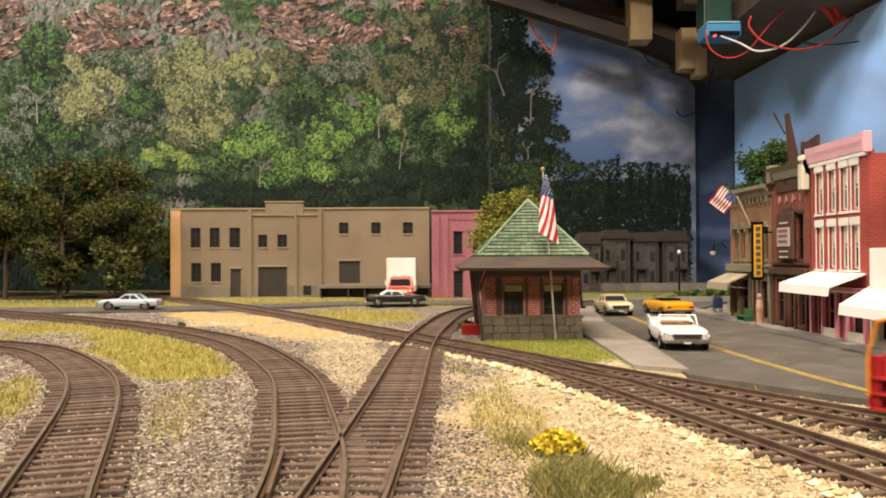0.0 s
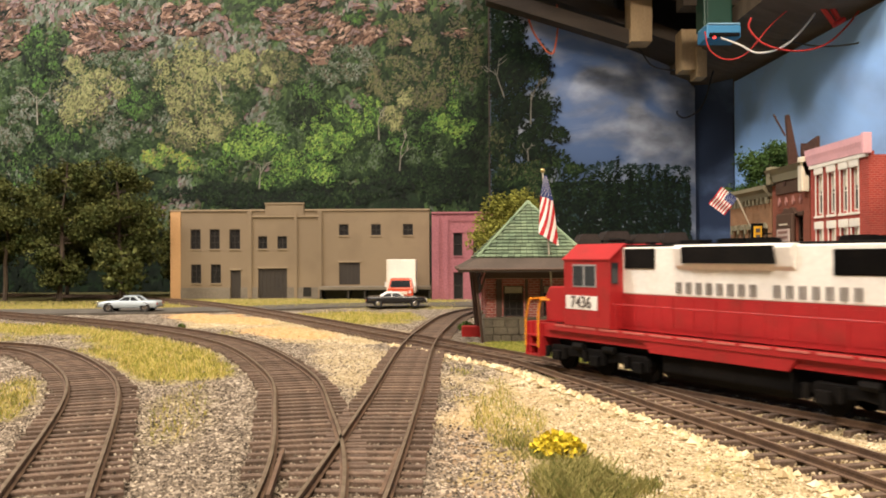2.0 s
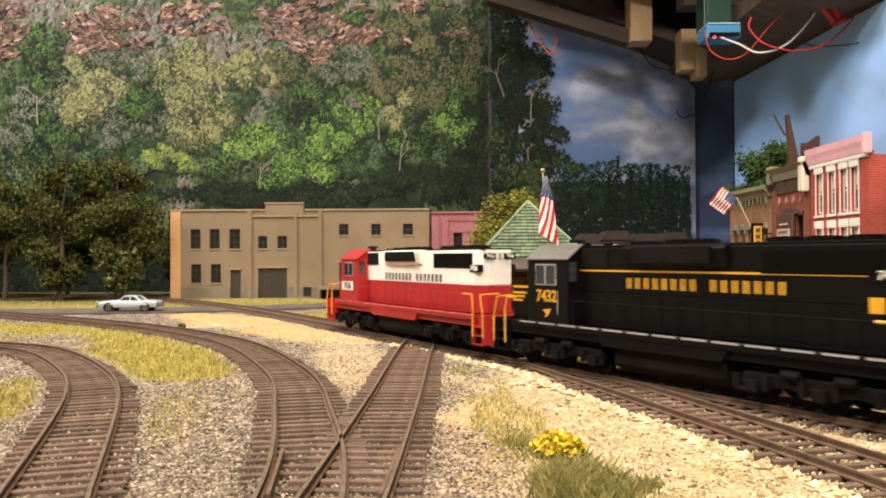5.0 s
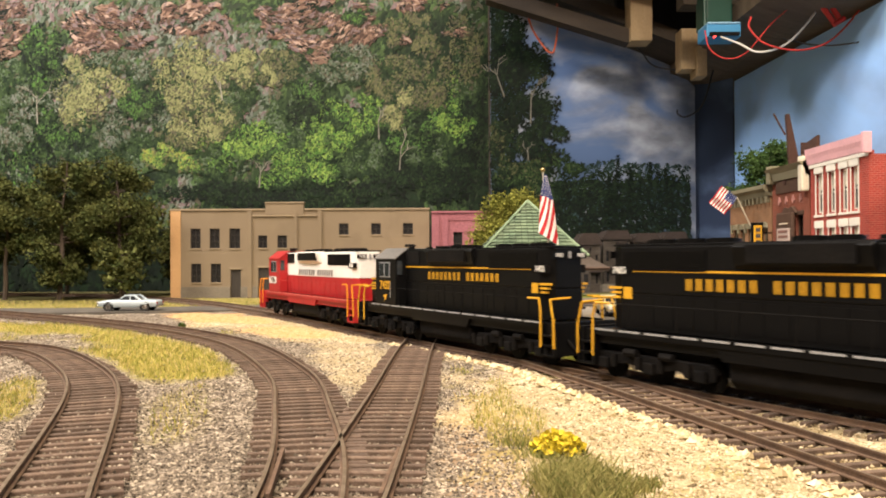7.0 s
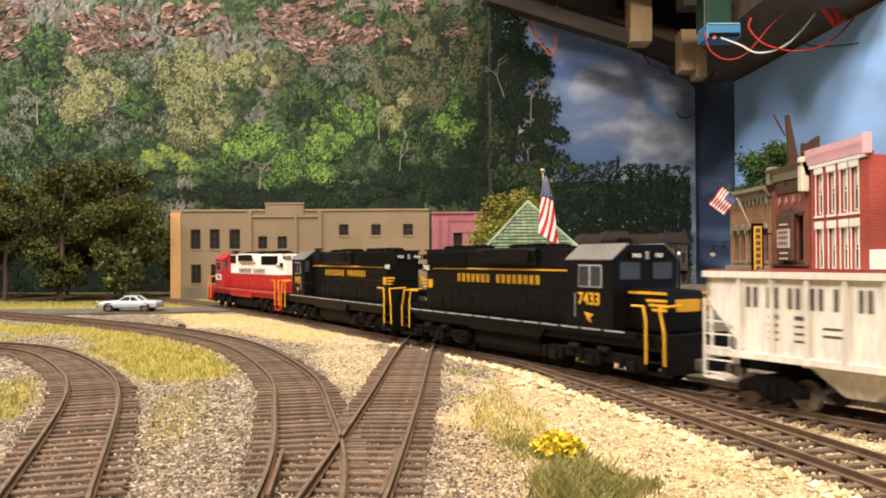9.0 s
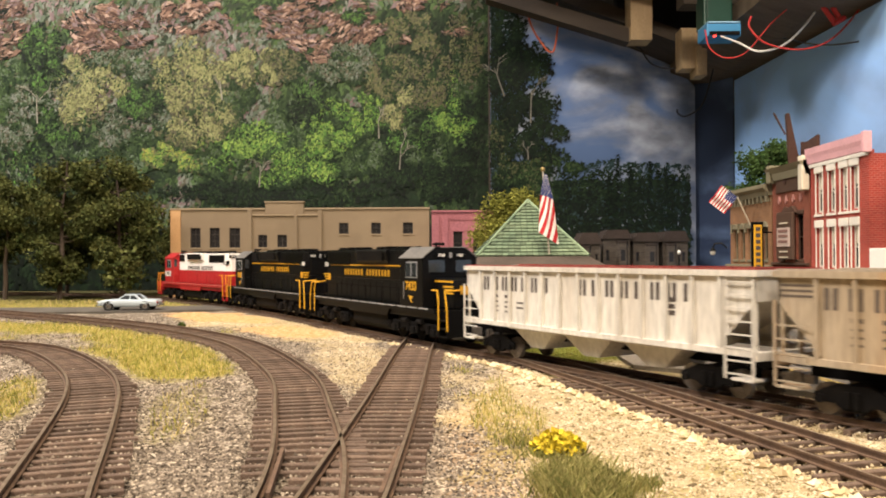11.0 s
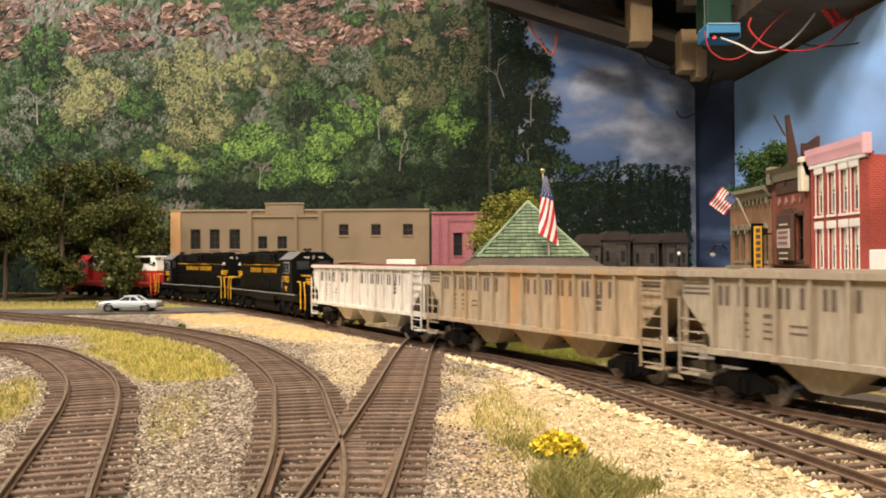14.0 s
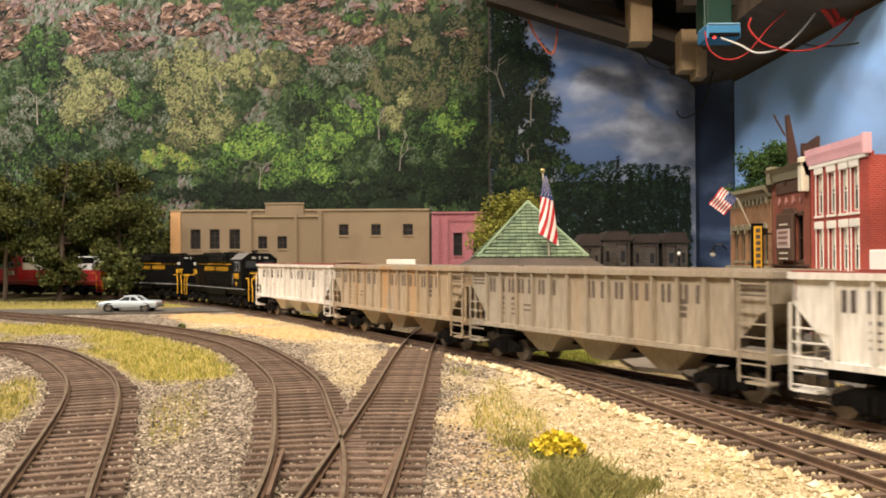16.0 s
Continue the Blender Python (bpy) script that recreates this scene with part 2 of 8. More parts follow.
def land(x, y):
    """Height of the ground, and its cover: sand, dry grass, green grass, rust sand, dark litter with track shade."""
    d = near_any(x, y)
    z = LAND + 0.0008 * noise.noise((x * 40, y * 40, 0)) + 0.0004 * noise.noise((x * 160, y * 160, 5))
    z += 0.0006 * (1 - smooth(0.0140, 0.0225, d))
    dry = max(blot(x, y, -0.185, 0.52, 0.085, 0.045, -55), blot(x, y, -0.128, 0.388, 0.028, 0.062, 30), blot(x, y, -0.30, 0.60, 0.16, 0.035, -20), blot(x, y, -0.155, 0.445, 0.036, 0.06, 35))
    dry = max(dry, 0.33 * blot(x, y, -0.088, 0.265, 0.014, 0.05, 10), 0.7 * blot(x, y, -0.16, 0.30, 0.012, 0.05, 20), blot(x, y, -0.47, 0.58, 0.2, 0.05, -10))
    dry = max(dry, blot(x, y, -0.075, 0.70, 0.062, 0.075, 20))
    if x > 0.0 and y < 0.40:
        dry = max(dry, 0.42 * smooth(0.12, 0.42, noise.noise((x * 70, y * 45, 9.0))), 0.5 * blot(x, y, 0.019, 0.25, 0.012, 0.05))
    green = max(blot(x, y, 0.058, 0.435, 0.052, 0.062, 20), blot(x, y, 0.24, 1.03, 0.12, 0.06, 0))
    rust = max(blot(x, y, -0.19, 0.70, 0.09, 0.035, -50), 0.9 * blot(x, y, -0.105, 0.565, 0.03, 0.06, 30), 0.28 * blot(x, y, 0.012, 0.215, 0.016, 0.08, 0))
    sandy = max(smooth(-0.012, 0.012, x + 0.03 * noise.noise((x * 25, y * 25, 1)) - 0.010 + 0.05 * max(0.0, y - 0.3)) * (1 - smooth(0.40, 0.48, y)),
                blot(x, y, -0.075, 0.56, 0.05, 0.085, 30), 0.7 * blot(x, y, -0.042, 0.40, 0.022, 0.12, 12), blot(x, y, -0.15, 0.66, 0.08, 0.06, -50))
    far = smooth(0.80, 0.86, y + 0.03 * noise.noise((x * 14, y * 14, 2)))
    litter = max(smooth(0.86, 0.95, y) * (1 - smooth(-0.40, -0.30, x)), smooth(1.05, 1.12, y))
    dry = max(dry, 0.8 * far * (1 - smooth(0.0, 0.05, x)))
    if d < 0.019:
        dry, green, rust = dry * 0.35, 0, rust * 0.3
        # shade of the gaps among the ties, put into the ground colour
        litter = max(litter, 0.10 * (1 - smooth(0.0135, 0.0165, d)))
    z += 0.0012 * max(dry, green) * (0.6 + noise.noise((x * 90, y * 90, 4))) if d > 0.019 else 0.0
    w = smooth(0.035, 0.06, x) * smooth(0.30, 0.36, y) * smooth(0.020, 0.026, d)
    z = z * (1 - w) + (-0.0029 + 0.3 * (z - LAND)) * w
    if 0.088 < x and y > 0.36:
        z = min(z, -0.0032)
    return z, sandy, dry, green, rust, litter


def sheet(name, x0, x1, y0, y1, step):
    nx, ny = int((x1 - x0) / step), int((y1 - y0) / step)
    xs, ys = np.linspace(x0, x1, nx + 1), np.linspace(y0, y1, ny + 1)
    vs, c1, c2 = [], [], []
    for y in ys:
        for x in xs:
            z, sd, dr, gr, ru, li = land(float(x), float(y))
            vs.append((x, y, z))
            c1.append((sd, dr, gr, 1))
            c2.append((ru, li, 0, 1))
    w = nx + 1
    fs = [(j * w + i, j * w + i + 1, (j + 1) * w + i + 1, (j + 1) * w + i) for j in range(ny) for i in range(nx)]
    me = bpy.data.meshes.new(name)
    me.from_pydata(vs, [], fs)
    for lay, cs in (("cover", c1), ("cover_more", c2)):
        a = me.color_attributes.new(lay, "FLOAT_COLOR", "POINT")
        a.data.foreach_set("color", np.array(cs, dtype=np.float32).ravel())
    me.polygons.foreach_set("use_smooth", [True] * len(fs))
    return me


GROUND = ground_material()
ground_mesh = sheet("ground", -1.1, 0.46, -0.5, 1.30, 0.0055)
ground_mesh.materials.append(GROUND)
ground = tagged(new("ground", ground_mesh), "ballast, sand and dry grass scenery of a model railway", "ground", kind="structure")

apron = prism(bmesh.new(), [(0.459, 0.36), (0.459, -0.499), (-1.1, -0.499), (-1.1, -1.45), (1.0, -1.45), (1.0, 0.36)], "z", -0.012, -0.0046)
tagged(part("ground_apron", apron, GROUND), "plain ballast scenery carrying the line on behind the camera", "ground", kind="structure")

WOOD_TIE = mat("weathered_tie_wood", (0.135, 0.092, 0.067), (0.085, 0.057, 0.042), 300, 0.85, 0, 0.4, 2500, dirt=(0.27, 0.21, 0.15), dirt_amount=0.25, per_object=0.28)
RAIL = mat("rusty_rail", (0.15, 0.095, 0.062), (0.095, 0.06, 0.042), 150, 0.6, 0.1, 0.2, 1500)
RAIL_TOP = mat("polished_rail_head", (0.30, 0.235, 0.175), (0.19, 0.14, 0.10), 200, 0.42, 0.6, 0.05)
PROFILE = [(-0.0010, 0), (0.0010, 0), (0.0010, 0.0003), (0.0002, 0.0005), (0.0002, 0.0014), (0.00045, 0.0015), (0.00045, 0.0021), (-0.00045, 0.0021), (-0.00045, 0.0015), (-0.0002, 0.0014), (-0.0002, 0.0005), (-0.0010, 0.0003)]


def rail_mesh(x, y, th, offset, z0=-0.0021):
    bm = bmesh.new()
    rings = []
    for a, b, h in zip(x, y, th):
        nx, ny = -math.sin(h), math.cos(h)
        rings.append([bm.verts.new((a + nx * (offset + u), b + ny * (offset + u), z0 + w)) for u, w in PROFILE])
    k = len(PROFILE)
    for r, q in zip(rings, rings[1:]):
        for i in range(k):
            f = bm.faces.new((r[i], r[(i + 1) % k], q[(i + 1) % k], q[i]))
            f.material_index = 1 if i == 6 else 0
    return bm


def track(key, label, span):
    x, y, th, g = PLAN[key]
    keep = (g >= span[0]) & (g <= span[1])
    top = thing("track", label, "railway track", kind="structure")
    for side in (-0.0087, 0.0087):
        part("rail", rail_mesh(x[keep], y[keep], th[keep], side), [RAIL, RAIL_TOP], top)
    return top


def tie_shape():
    bm = boxed(-0.00108, 0.00108, -0.0150, 0.0150, -0.0045, -0.00215)
    bmesh.ops.bevel(bm, geom=[e for e in bm.edges if all(v.co.z > -0.003 for v in e.verts)], offset=0.0002, segments=1, affect="EDGES")
    me = bpy.data.meshes.new("tie")
    bm.to_mesh(me)
    bm.free()
    me.materials.append(WOOD_TIE)
    return me


TIE = tie_shape()


def lay_ties(top, key, s0, s1, pitch, limit, skip=None):
    """Single ties where the camera is near; the far rest joined."""
    x, y, th, g = PLAN[key]
    rest_v, rest_f = [], []
    base = [v.co.copy() for v in TIE.vertices]
    faces = [tuple(p.vertices) for p in TIE.polygons]
    s = s0
    while s < s1:
        a, b, h = (float(np.interp(s, g, q)) for q in (x, y, np.unwrap(th)))
        s += pitch * random.uniform(0.93, 1.07)
        if skip and skip(a, b):
            continue
        m = Matrix.Translation((a, b, random.uniform(-0.00015, 0.0001))) @ Matrix.Rotation(h + random.gauss(0, 0.02), 4, "Z") @ Matrix.Translation((0, random.gauss(0, 0.0004), 0))
        if 0.12 < b < limit and abs(a) < 0.56 * b:
            ob = new("tie", TIE)
            ob.parent, ob.matrix_basis = top, m
        else:
            k = len(rest_v)
            rest_v += [m @ v for v in base]
            rest_f += [tuple(i + k for i in f) for f in faces]
    if rest_v:
        me = bpy.data.meshes.new("far_ties")
        me.from_pydata(rest_v, [], rest_f)
        me.materials.append(WOOD_TIE)
        ob = new("far_ties", me)
        ob.parent = top
        tagged(ob, "weathered wooden ties further off", kind="stuff")


main_track = track("main", "weathered main line with rusty rails in pale sand ballast", (0.0, 9))
spur_track = track("spur", "spur line branching off in pale sand ballast", (0.07, 9))
left_track = track("left", "curved line with rusty rails in grey ballast", (0.0, 9))
middle_track = track("middle", "curved line joining a switch in grey ballast", (0.0, 9))
right_track = track("right", "straight line crossing the main line at grade", (0.0, 9))
lay_ties(left_track, "left", 0.0, 0.9, 0.0066, 0.50)
lay_ties(middle_track, "middle", 0.0, 1.05, 0.0066, 0.60, skip=lambda a, b: b < 0.19)
lay_ties(right_track, "right", 0.0, 1.2, 0.0066, 0.66, skip=lambda a, b: near(["main"], a, b) < 0.012)
lay_ties(main_track, "main", 0.0, 2.88, 0.0068, 0.60)
lay_ties(spur_track, "spur", 0.10, 0.75, 0.0072, 0.42, skip=lambda a, b: near(["main"], a, b) < 0.012)

# switch parts: frog, guard rails and points
bm = bmesh.new()
for a, b in (((-0.0128, 0.165), (-0.0112, 0.205)), ((-0.0355, 0.165), (-0.0402, 0.205))):
    d = Vector((b[0] - a[0], b[1] - a[1], 0)).normalized()
    w = Vector((-d.y, d.x, 0)) * 0.00045
    q = [Vector((*a, 0)) - w, Vector((*b, 0)) - w, Vector((*b, 0)) + w, Vector((*a, 0)) + w]
    prism(bm, [(v.x, v.y) for v in q], "z", -0.0021, -0.0001)
part("guard_rail", bm, [RAIL], right_track, "short guard rails at the switch")

ASPHALT = mat("asphalt_street", (0.096, 0.085, 0.070), (0.070, 0.062, 0.052), 25, 0.85, 0, 0.3, 1800, dirt=(0.17, 0.15, 0.12), dirt_amount=0.5, depth=0.0005)
CONCRETE = mat("concrete_pavement", (0.27, 0.24, 0.20), (0.19, 0.17, 0.14), 40, 0.85, 0, 0.2, 1500, dirt=(0.17, 0.15, 0.12), dirt_amount=0.4, depth=0.0003)
LINE_YELLOW = mat("yellow_road_paint", (0.60, 0.42, 0.08), (0.42, 0.30, 0.09), 120, 0.8)


def ribbon(points, half, z0, z1, step=0.01):
    x, y, th, g = spline(points, step)
    bm = bmesh.new()
    rows = []
    for a, b, h in zip(x, y, th):
        n = Vector((-math.sin(h), math.cos(h), 0))
        rows.append([bm.verts.new(Vector((a, b, z)) + n * o) for z, o in ((z0, half), (z1, half), (z1, -half), (z0, -half))])
    for r, q in zip(rows, rows[1:]):
        for i in range(3):
            bm.faces.new((r[i], q[i], q[i + 1], r[i + 1]))
    bm.faces.new(rows[0]), bm.faces.new(rows[-1][::-1])
    bmesh.ops.recalc_face_normals(bm, faces=bm.faces)
    return bm


def slab(points, z0, z1):
    return prism(bmesh.new(), points, "z", z0, z1)


street = part("road", slab([(0.100, 0.335), (0.135, 0.285), (0.16, 0.255), (0.30, 0.20), (0.30, 0.35), (0.2085, 0.45), (0.2085, 0.70), (0.30, 0.86), (0.26, 0.90), (0.20, 0.86),
                            (0.135, 0.74), (0.115, 0.60), (0.108, 0.45)], -0.006, -0.0016), ASPHALT)
tagged(street, "grey asphalt street with worn patches", "street", kind="structure")
for o in (-0.0012, 0.0012):
    part("centre_line", ribbon([(0.200 + o, 0.215), (0.163 + o, 0.27), (0.150 + o, 0.30), (0.143 + o, 0.40), (0.143 + o, 0.52), (0.147 + o, 0.64), (0.157 + o, 0.72)], 0.00032, -0.0018, -0.0013), LINE_YELLOW, street, "faded yellow centre line")
back_road = part("road", ribbon([(-0.8, 0.80), (-0.45, 0.782), (-0.25, 0.80), (-0.10, 0.865), (0.05, 0.875), (0.14, 0.86), (0.26, 0.88), (0.40, 0.97)], 0.036, -0.006, -0.0022), ASPHALT)
tagged(back_road, "grey asphalt back road with a dusty edge", "street", kind="structure")
kerb_walk = part("pavement", slab([(0.2085, 0.25), (0.2225, 0.25), (0.2225, 0.80), (0.2085, 0.70)], -0.006, 0.0004), CONCRETE)
tagged(kerb_walk, "concrete pavement along the shop fronts", "pavement", kind="structure")
depot_walk = part("pavement", slab([(0.0835, 0.36), (0.1035, 0.345), (0.112, 0.45), (0.118, 0.60), (0.138, 0.76), (0.12, 0.80), (0.095, 0.64), (0.0865, 0.50)], -0.006, -0.0010), CONCRETE)
tagged(depot_walk, "concrete pavement beside the station lawn", "pavement", kind="structure")
# ---------------------------------------------------------------- room, boards and painted backdrops
PLYWOOD = mat("stained_plywood", (0.30, 0.23, 0.14), (0.22, 0.165, 0.10), 9, 0.75, 0, 0.2, 300, stretch=(1, 6, 1), dirt=(0.08, 0.055, 0.035), dirt_amount=0.5)
LUMBER = mat("pine_lumber", (0.40, 0.29, 0.16), (0.30, 0.21, 0.115), 12, 0.7, 0, 0.15, 260, stretch=(5, 5, 1))
# dark wood, part of its depth being the shade under the deck
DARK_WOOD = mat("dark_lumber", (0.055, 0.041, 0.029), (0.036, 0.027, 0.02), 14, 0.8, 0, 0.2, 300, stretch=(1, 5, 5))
ROOM_PAINT = mat("room_paint", (0.40, 0.37, 0.32), (0.35, 0.32, 0.28), 3, 0.9, 0, 0.1, 90)
CARPET = mat("room_floor", (0.16, 0.14, 0.12), (0.11, 0.10, 0.085), 4, 0.95, 0, 0.2, 200)
GAP_DARK = mat("gap_dark", (0.016, 0.017, 0.024), (0.010, 0.010, 0.014), 8, 0.95, 0, 0.2, 300, stretch=(9, 9, 1))

for nm, a in (("wall_north", (-1.9, 1.9, 1.75, 1.80, -1.1, 1.38)), ("wall_south", (-1.9, 1.9, -2.05, -2.0, -1.1, 1.38)), ("wall_east", (1.9, 1.95, -2.05, 1.80, -1.1, 1.38)), ("wall_west", (-1.95, -1.9, -2.05, 1.80, -1.1, 1.38))):
    tagged(part(nm, boxed(*a), ROOM_PAINT), "plain painted wall of the room", "wall", kind="structure")
tagged(part("floor", boxed(-1.95, 1.95, -2.05, 1.80, -1.15, -1.1), CARPET), "plain dark floor of the room", "floor", kind="structure")
tagged(part("ceiling", boxed(-1.95, 1.95, -2.05, 1.80, 1.38, 1.43), ROOM_PAINT), "plain ceiling of the room", "ceiling", kind="structure")
tagged(part("layout_table", boxed(-1.12, 1.02, -1.47, 1.34, -0.06, -0.0122), PLYWOOD), "plywood table top under the model scenery", "table", kind="structure")


def mural_y(x):
    """The backdrop board runs straight on the west side and bends away in the east."""
    return 1.25 if x < 0.0715 else 1.225 + 0.55 * max(0.0, x - 0.27) ** 1.5


def sky_material(name, low, high, cloud, scale, cover):
    m, t, b = nodes_of(name)
    n, l = t.nodes, t.links
    tc = n.new("ShaderNodeTexCoord")
    sx = n.new("ShaderNodeSeparateXYZ")
    l.new(tc.outputs["Object"], sx.inputs[0])
    mr = n.new("ShaderNodeMapRange")
    mr.inputs["From Min"].default_value, mr.inputs["From Max"].default_value = 0.10, 0.40
    l.new(sx.outputs["Z"], mr.inputs["Value"])
    g = n.new("ShaderNodeMix")
    g.data_type = "RGBA"
    g.inputs["A"].default_value, g.inputs["B"].default_value = (*low, 1), (*high, 1)
    l.new(mr.outputs[0], g.inputs["Factor"])
    mp = n.new("ShaderNodeMapping")
    mp.inputs["Scale"].default_value, mp.inputs["Location"].default_value = (1, 1, 1.8), (0.37, 0.0, 0.11)
    l.new(tc.outputs["Object"], mp.inputs[0])
    c = n.new("ShaderNodeTexNoise")
    c.inputs["Scale"].default_value, c.inputs["Detail"].default_value, c.inputs["Distortion"].default_value = scale, 7, 0.5
    l.new(mp.outputs[0], c.inputs["Vector"])
    r = n.new("ShaderNodeValToRGB")
    r.color_ramp.elements[0].position, r.color_ramp.elements[1].position = cover, cover + 0.2
    l.new(c.outputs["Fac"], r.inputs[0])
    c2 = n.new("ShaderNodeTexNoise")
    c2.inputs["Scale"].default_value, c2.inputs["Detail"].default_value = scale * 1.9, 6
    l.new(mp.outputs[0], c2.inputs["Vector"])
    r2 = n.new("ShaderNodeValToRGB")
    r2.color_ramp.elements[0].color, r2.color_ramp.elements[1].color = (*[v * 0.45 for v in cloud], 1), (*cloud, 1)
    r2.color_ramp.elements[0].position, r2.color_ramp.elements[1].position = 0.38, 0.66
    l.new(c2.outputs["Fac"], r2.inputs[0])
    x = n.new("ShaderNodeMix")
    x.data_type = "RGBA"
    l.new(g.outputs["Result"], x.inputs["A"]), l.new(r2.outputs[0], x.inputs["B"]), l.new(r.outputs[0], x.inputs["Factor"])
    l.new(x.outputs["Result"], b.inputs["Base Color"])
    b.inputs["Roughness"].default_value, b.inputs["Specular IOR Level"].default_value = 0.6, 0.2
    return m


def board_strip(xs, z0, top):
    """A thin upright board over the plan of mural_y, with a top edge of its own."""
    bm = bmesh.new()
    f = [[bm.verts.new((x, mural_y(x) + d, z)) for d, z in ((0, z0), (0, top(x)), (0.006, top(x)), (0.006, z0))] for x in xs]
    for a, b in zip(f, f[1:]):
        for i in range(4):
            bm.faces.new((a[i], b[i], b[(i + 1) % 4], a[(i + 1) % 4]))
    bm.faces.new(f[0]), bm.faces.new(f[-1][::-1])
    bmesh.ops.recalc_face_normals(bm, faces=bm.faces)
    return bm


UNDERPAINT = mat("forest_underpaint", (0.012, 0.024, 0.012), (0.030, 0.042, 0.024), 11, 0.6, 0, 0.3, 160, dirt=(0.012, 0.02, 0.01), dirt_amount=0.8, spec=0.14)
STORM_SKY = sky_material("painted_storm_sky", (0.045, 0.075, 0.14), (0.15, 0.24, 0.46), (0.39, 0.43, 0.51), 10.0, 0.40)
# sky colour darkened to navy: the corner's shade is in the paint
SHADED_SKY = sky_material("shaded_corner_sky", (0.02, 0.032, 0.065), (0.03, 0.05, 0.10), (0.12, 0.18, 0.31), 6.5, 0.50)
CLEAR_SKY = sky_material("painted_blue_sky", (0.26, 0.45, 0.80), (0.30, 0.52, 0.90), (0.30, 0.40, 0.62), 4.0, 0.54)
forest_board = tagged(part("backdrop", board_strip([-1.5, -1.0, -0.5, 0.0712], -0.012, lambda x: 0.75), UNDERPAINT), "hand-painted backdrop board of wooded hillside", "painted backdrop", kind="structure")
sky_board = tagged(part("backdrop", board_strip(list(np.linspace(0.0718, 0.385, 24)), -0.012, lambda x: 0.417 - 0.2 * (x - 0.07) - 2.8 * max(0.0, x - 0.25) ** 2), STORM_SKY), "backdrop board with painted clouds and dark woods", "painted backdrop", kind="structure")
# added strip that draws the dark seam where the two boards meet
tagged(part("trim", boxed(0.0706, 0.0717, 1.2235, 1.2494, -0.012, 0.44), DARK_WOOD), "added dark strip over the seam between two backdrops", "trim", kind="structure")
bm = prism(bmesh.new(), [(0.425, 1.19), (0.43, 1.19), (0.445, 0.80), (0.470, 0.45), (0.52, 0.05), (0.515, 0.05), (0.465, 0.45), (0.44, 0.80)], "z", -0.012, 0.300)
blue_board = tagged(part("backdrop", bm, CLEAR_SKY), "backdrop board painted as clear blue sky", "painted backdrop", kind="structure")
# added near-black sheet: the darkness of the gap as a surface
tagged(part("curtain", boxed(0.30, 1.2, 1.40, 1.42, -0.2, 0.9), GAP_DARK), "added near-black sheet for the unlit gap behind the boards", "curtain", kind="structure")
# corner board whose shade comes from its dark colour
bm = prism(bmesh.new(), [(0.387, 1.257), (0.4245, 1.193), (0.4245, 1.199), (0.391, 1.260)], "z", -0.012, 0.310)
tagged(part("backdrop", bm, SHADED_SKY), "narrow sky backdrop board with the corner's shade in its colour", "painted backdrop", kind="structure")

# ----- painted foliage: dabs of thick paint on the boards
SHADES = {
    "deep": (0.013, 0.026, 0.012), "dark": (0.028, 0.050, 0.020), "mid": (0.055, 0.095, 0.032), "bright": (0.072, 0.162, 0.034), "lime": (0.135, 0.240, 0.050),
    "olive": (0.115, 0.118, 0.055), "straw": (0.225, 0.235, 0.105), "gold": (0.27, 0.27, 0.06), "drab": (0.080, 0.075, 0.050), "rock": (0.195, 0.122, 0.088), "pale": (0.36, 0.255, 0.20),
    "earth": (0.085, 0.050, 0.038), "twig": (0.22, 0.21, 0.17), "bluish": (0.030, 0.055, 0.055), "black": (0.008, 0.013, 0.009), "mauve": (0.17, 0.125, 0.125), "glare_mist": (0.155, 0.170, 0.145), "sage": (0.095, 0.125, 0.085), "spring": (0.20, 0.30, 0.065),
}
PAINTS = {k: mat("paint_" + k, v, tuple(a * 0.8 for a in v), 40, 0.6, island=0.25, bump=0.1, spec=0.14) for k, v in SHADES.items()}
SHADE_NAMES = list(SHADES)


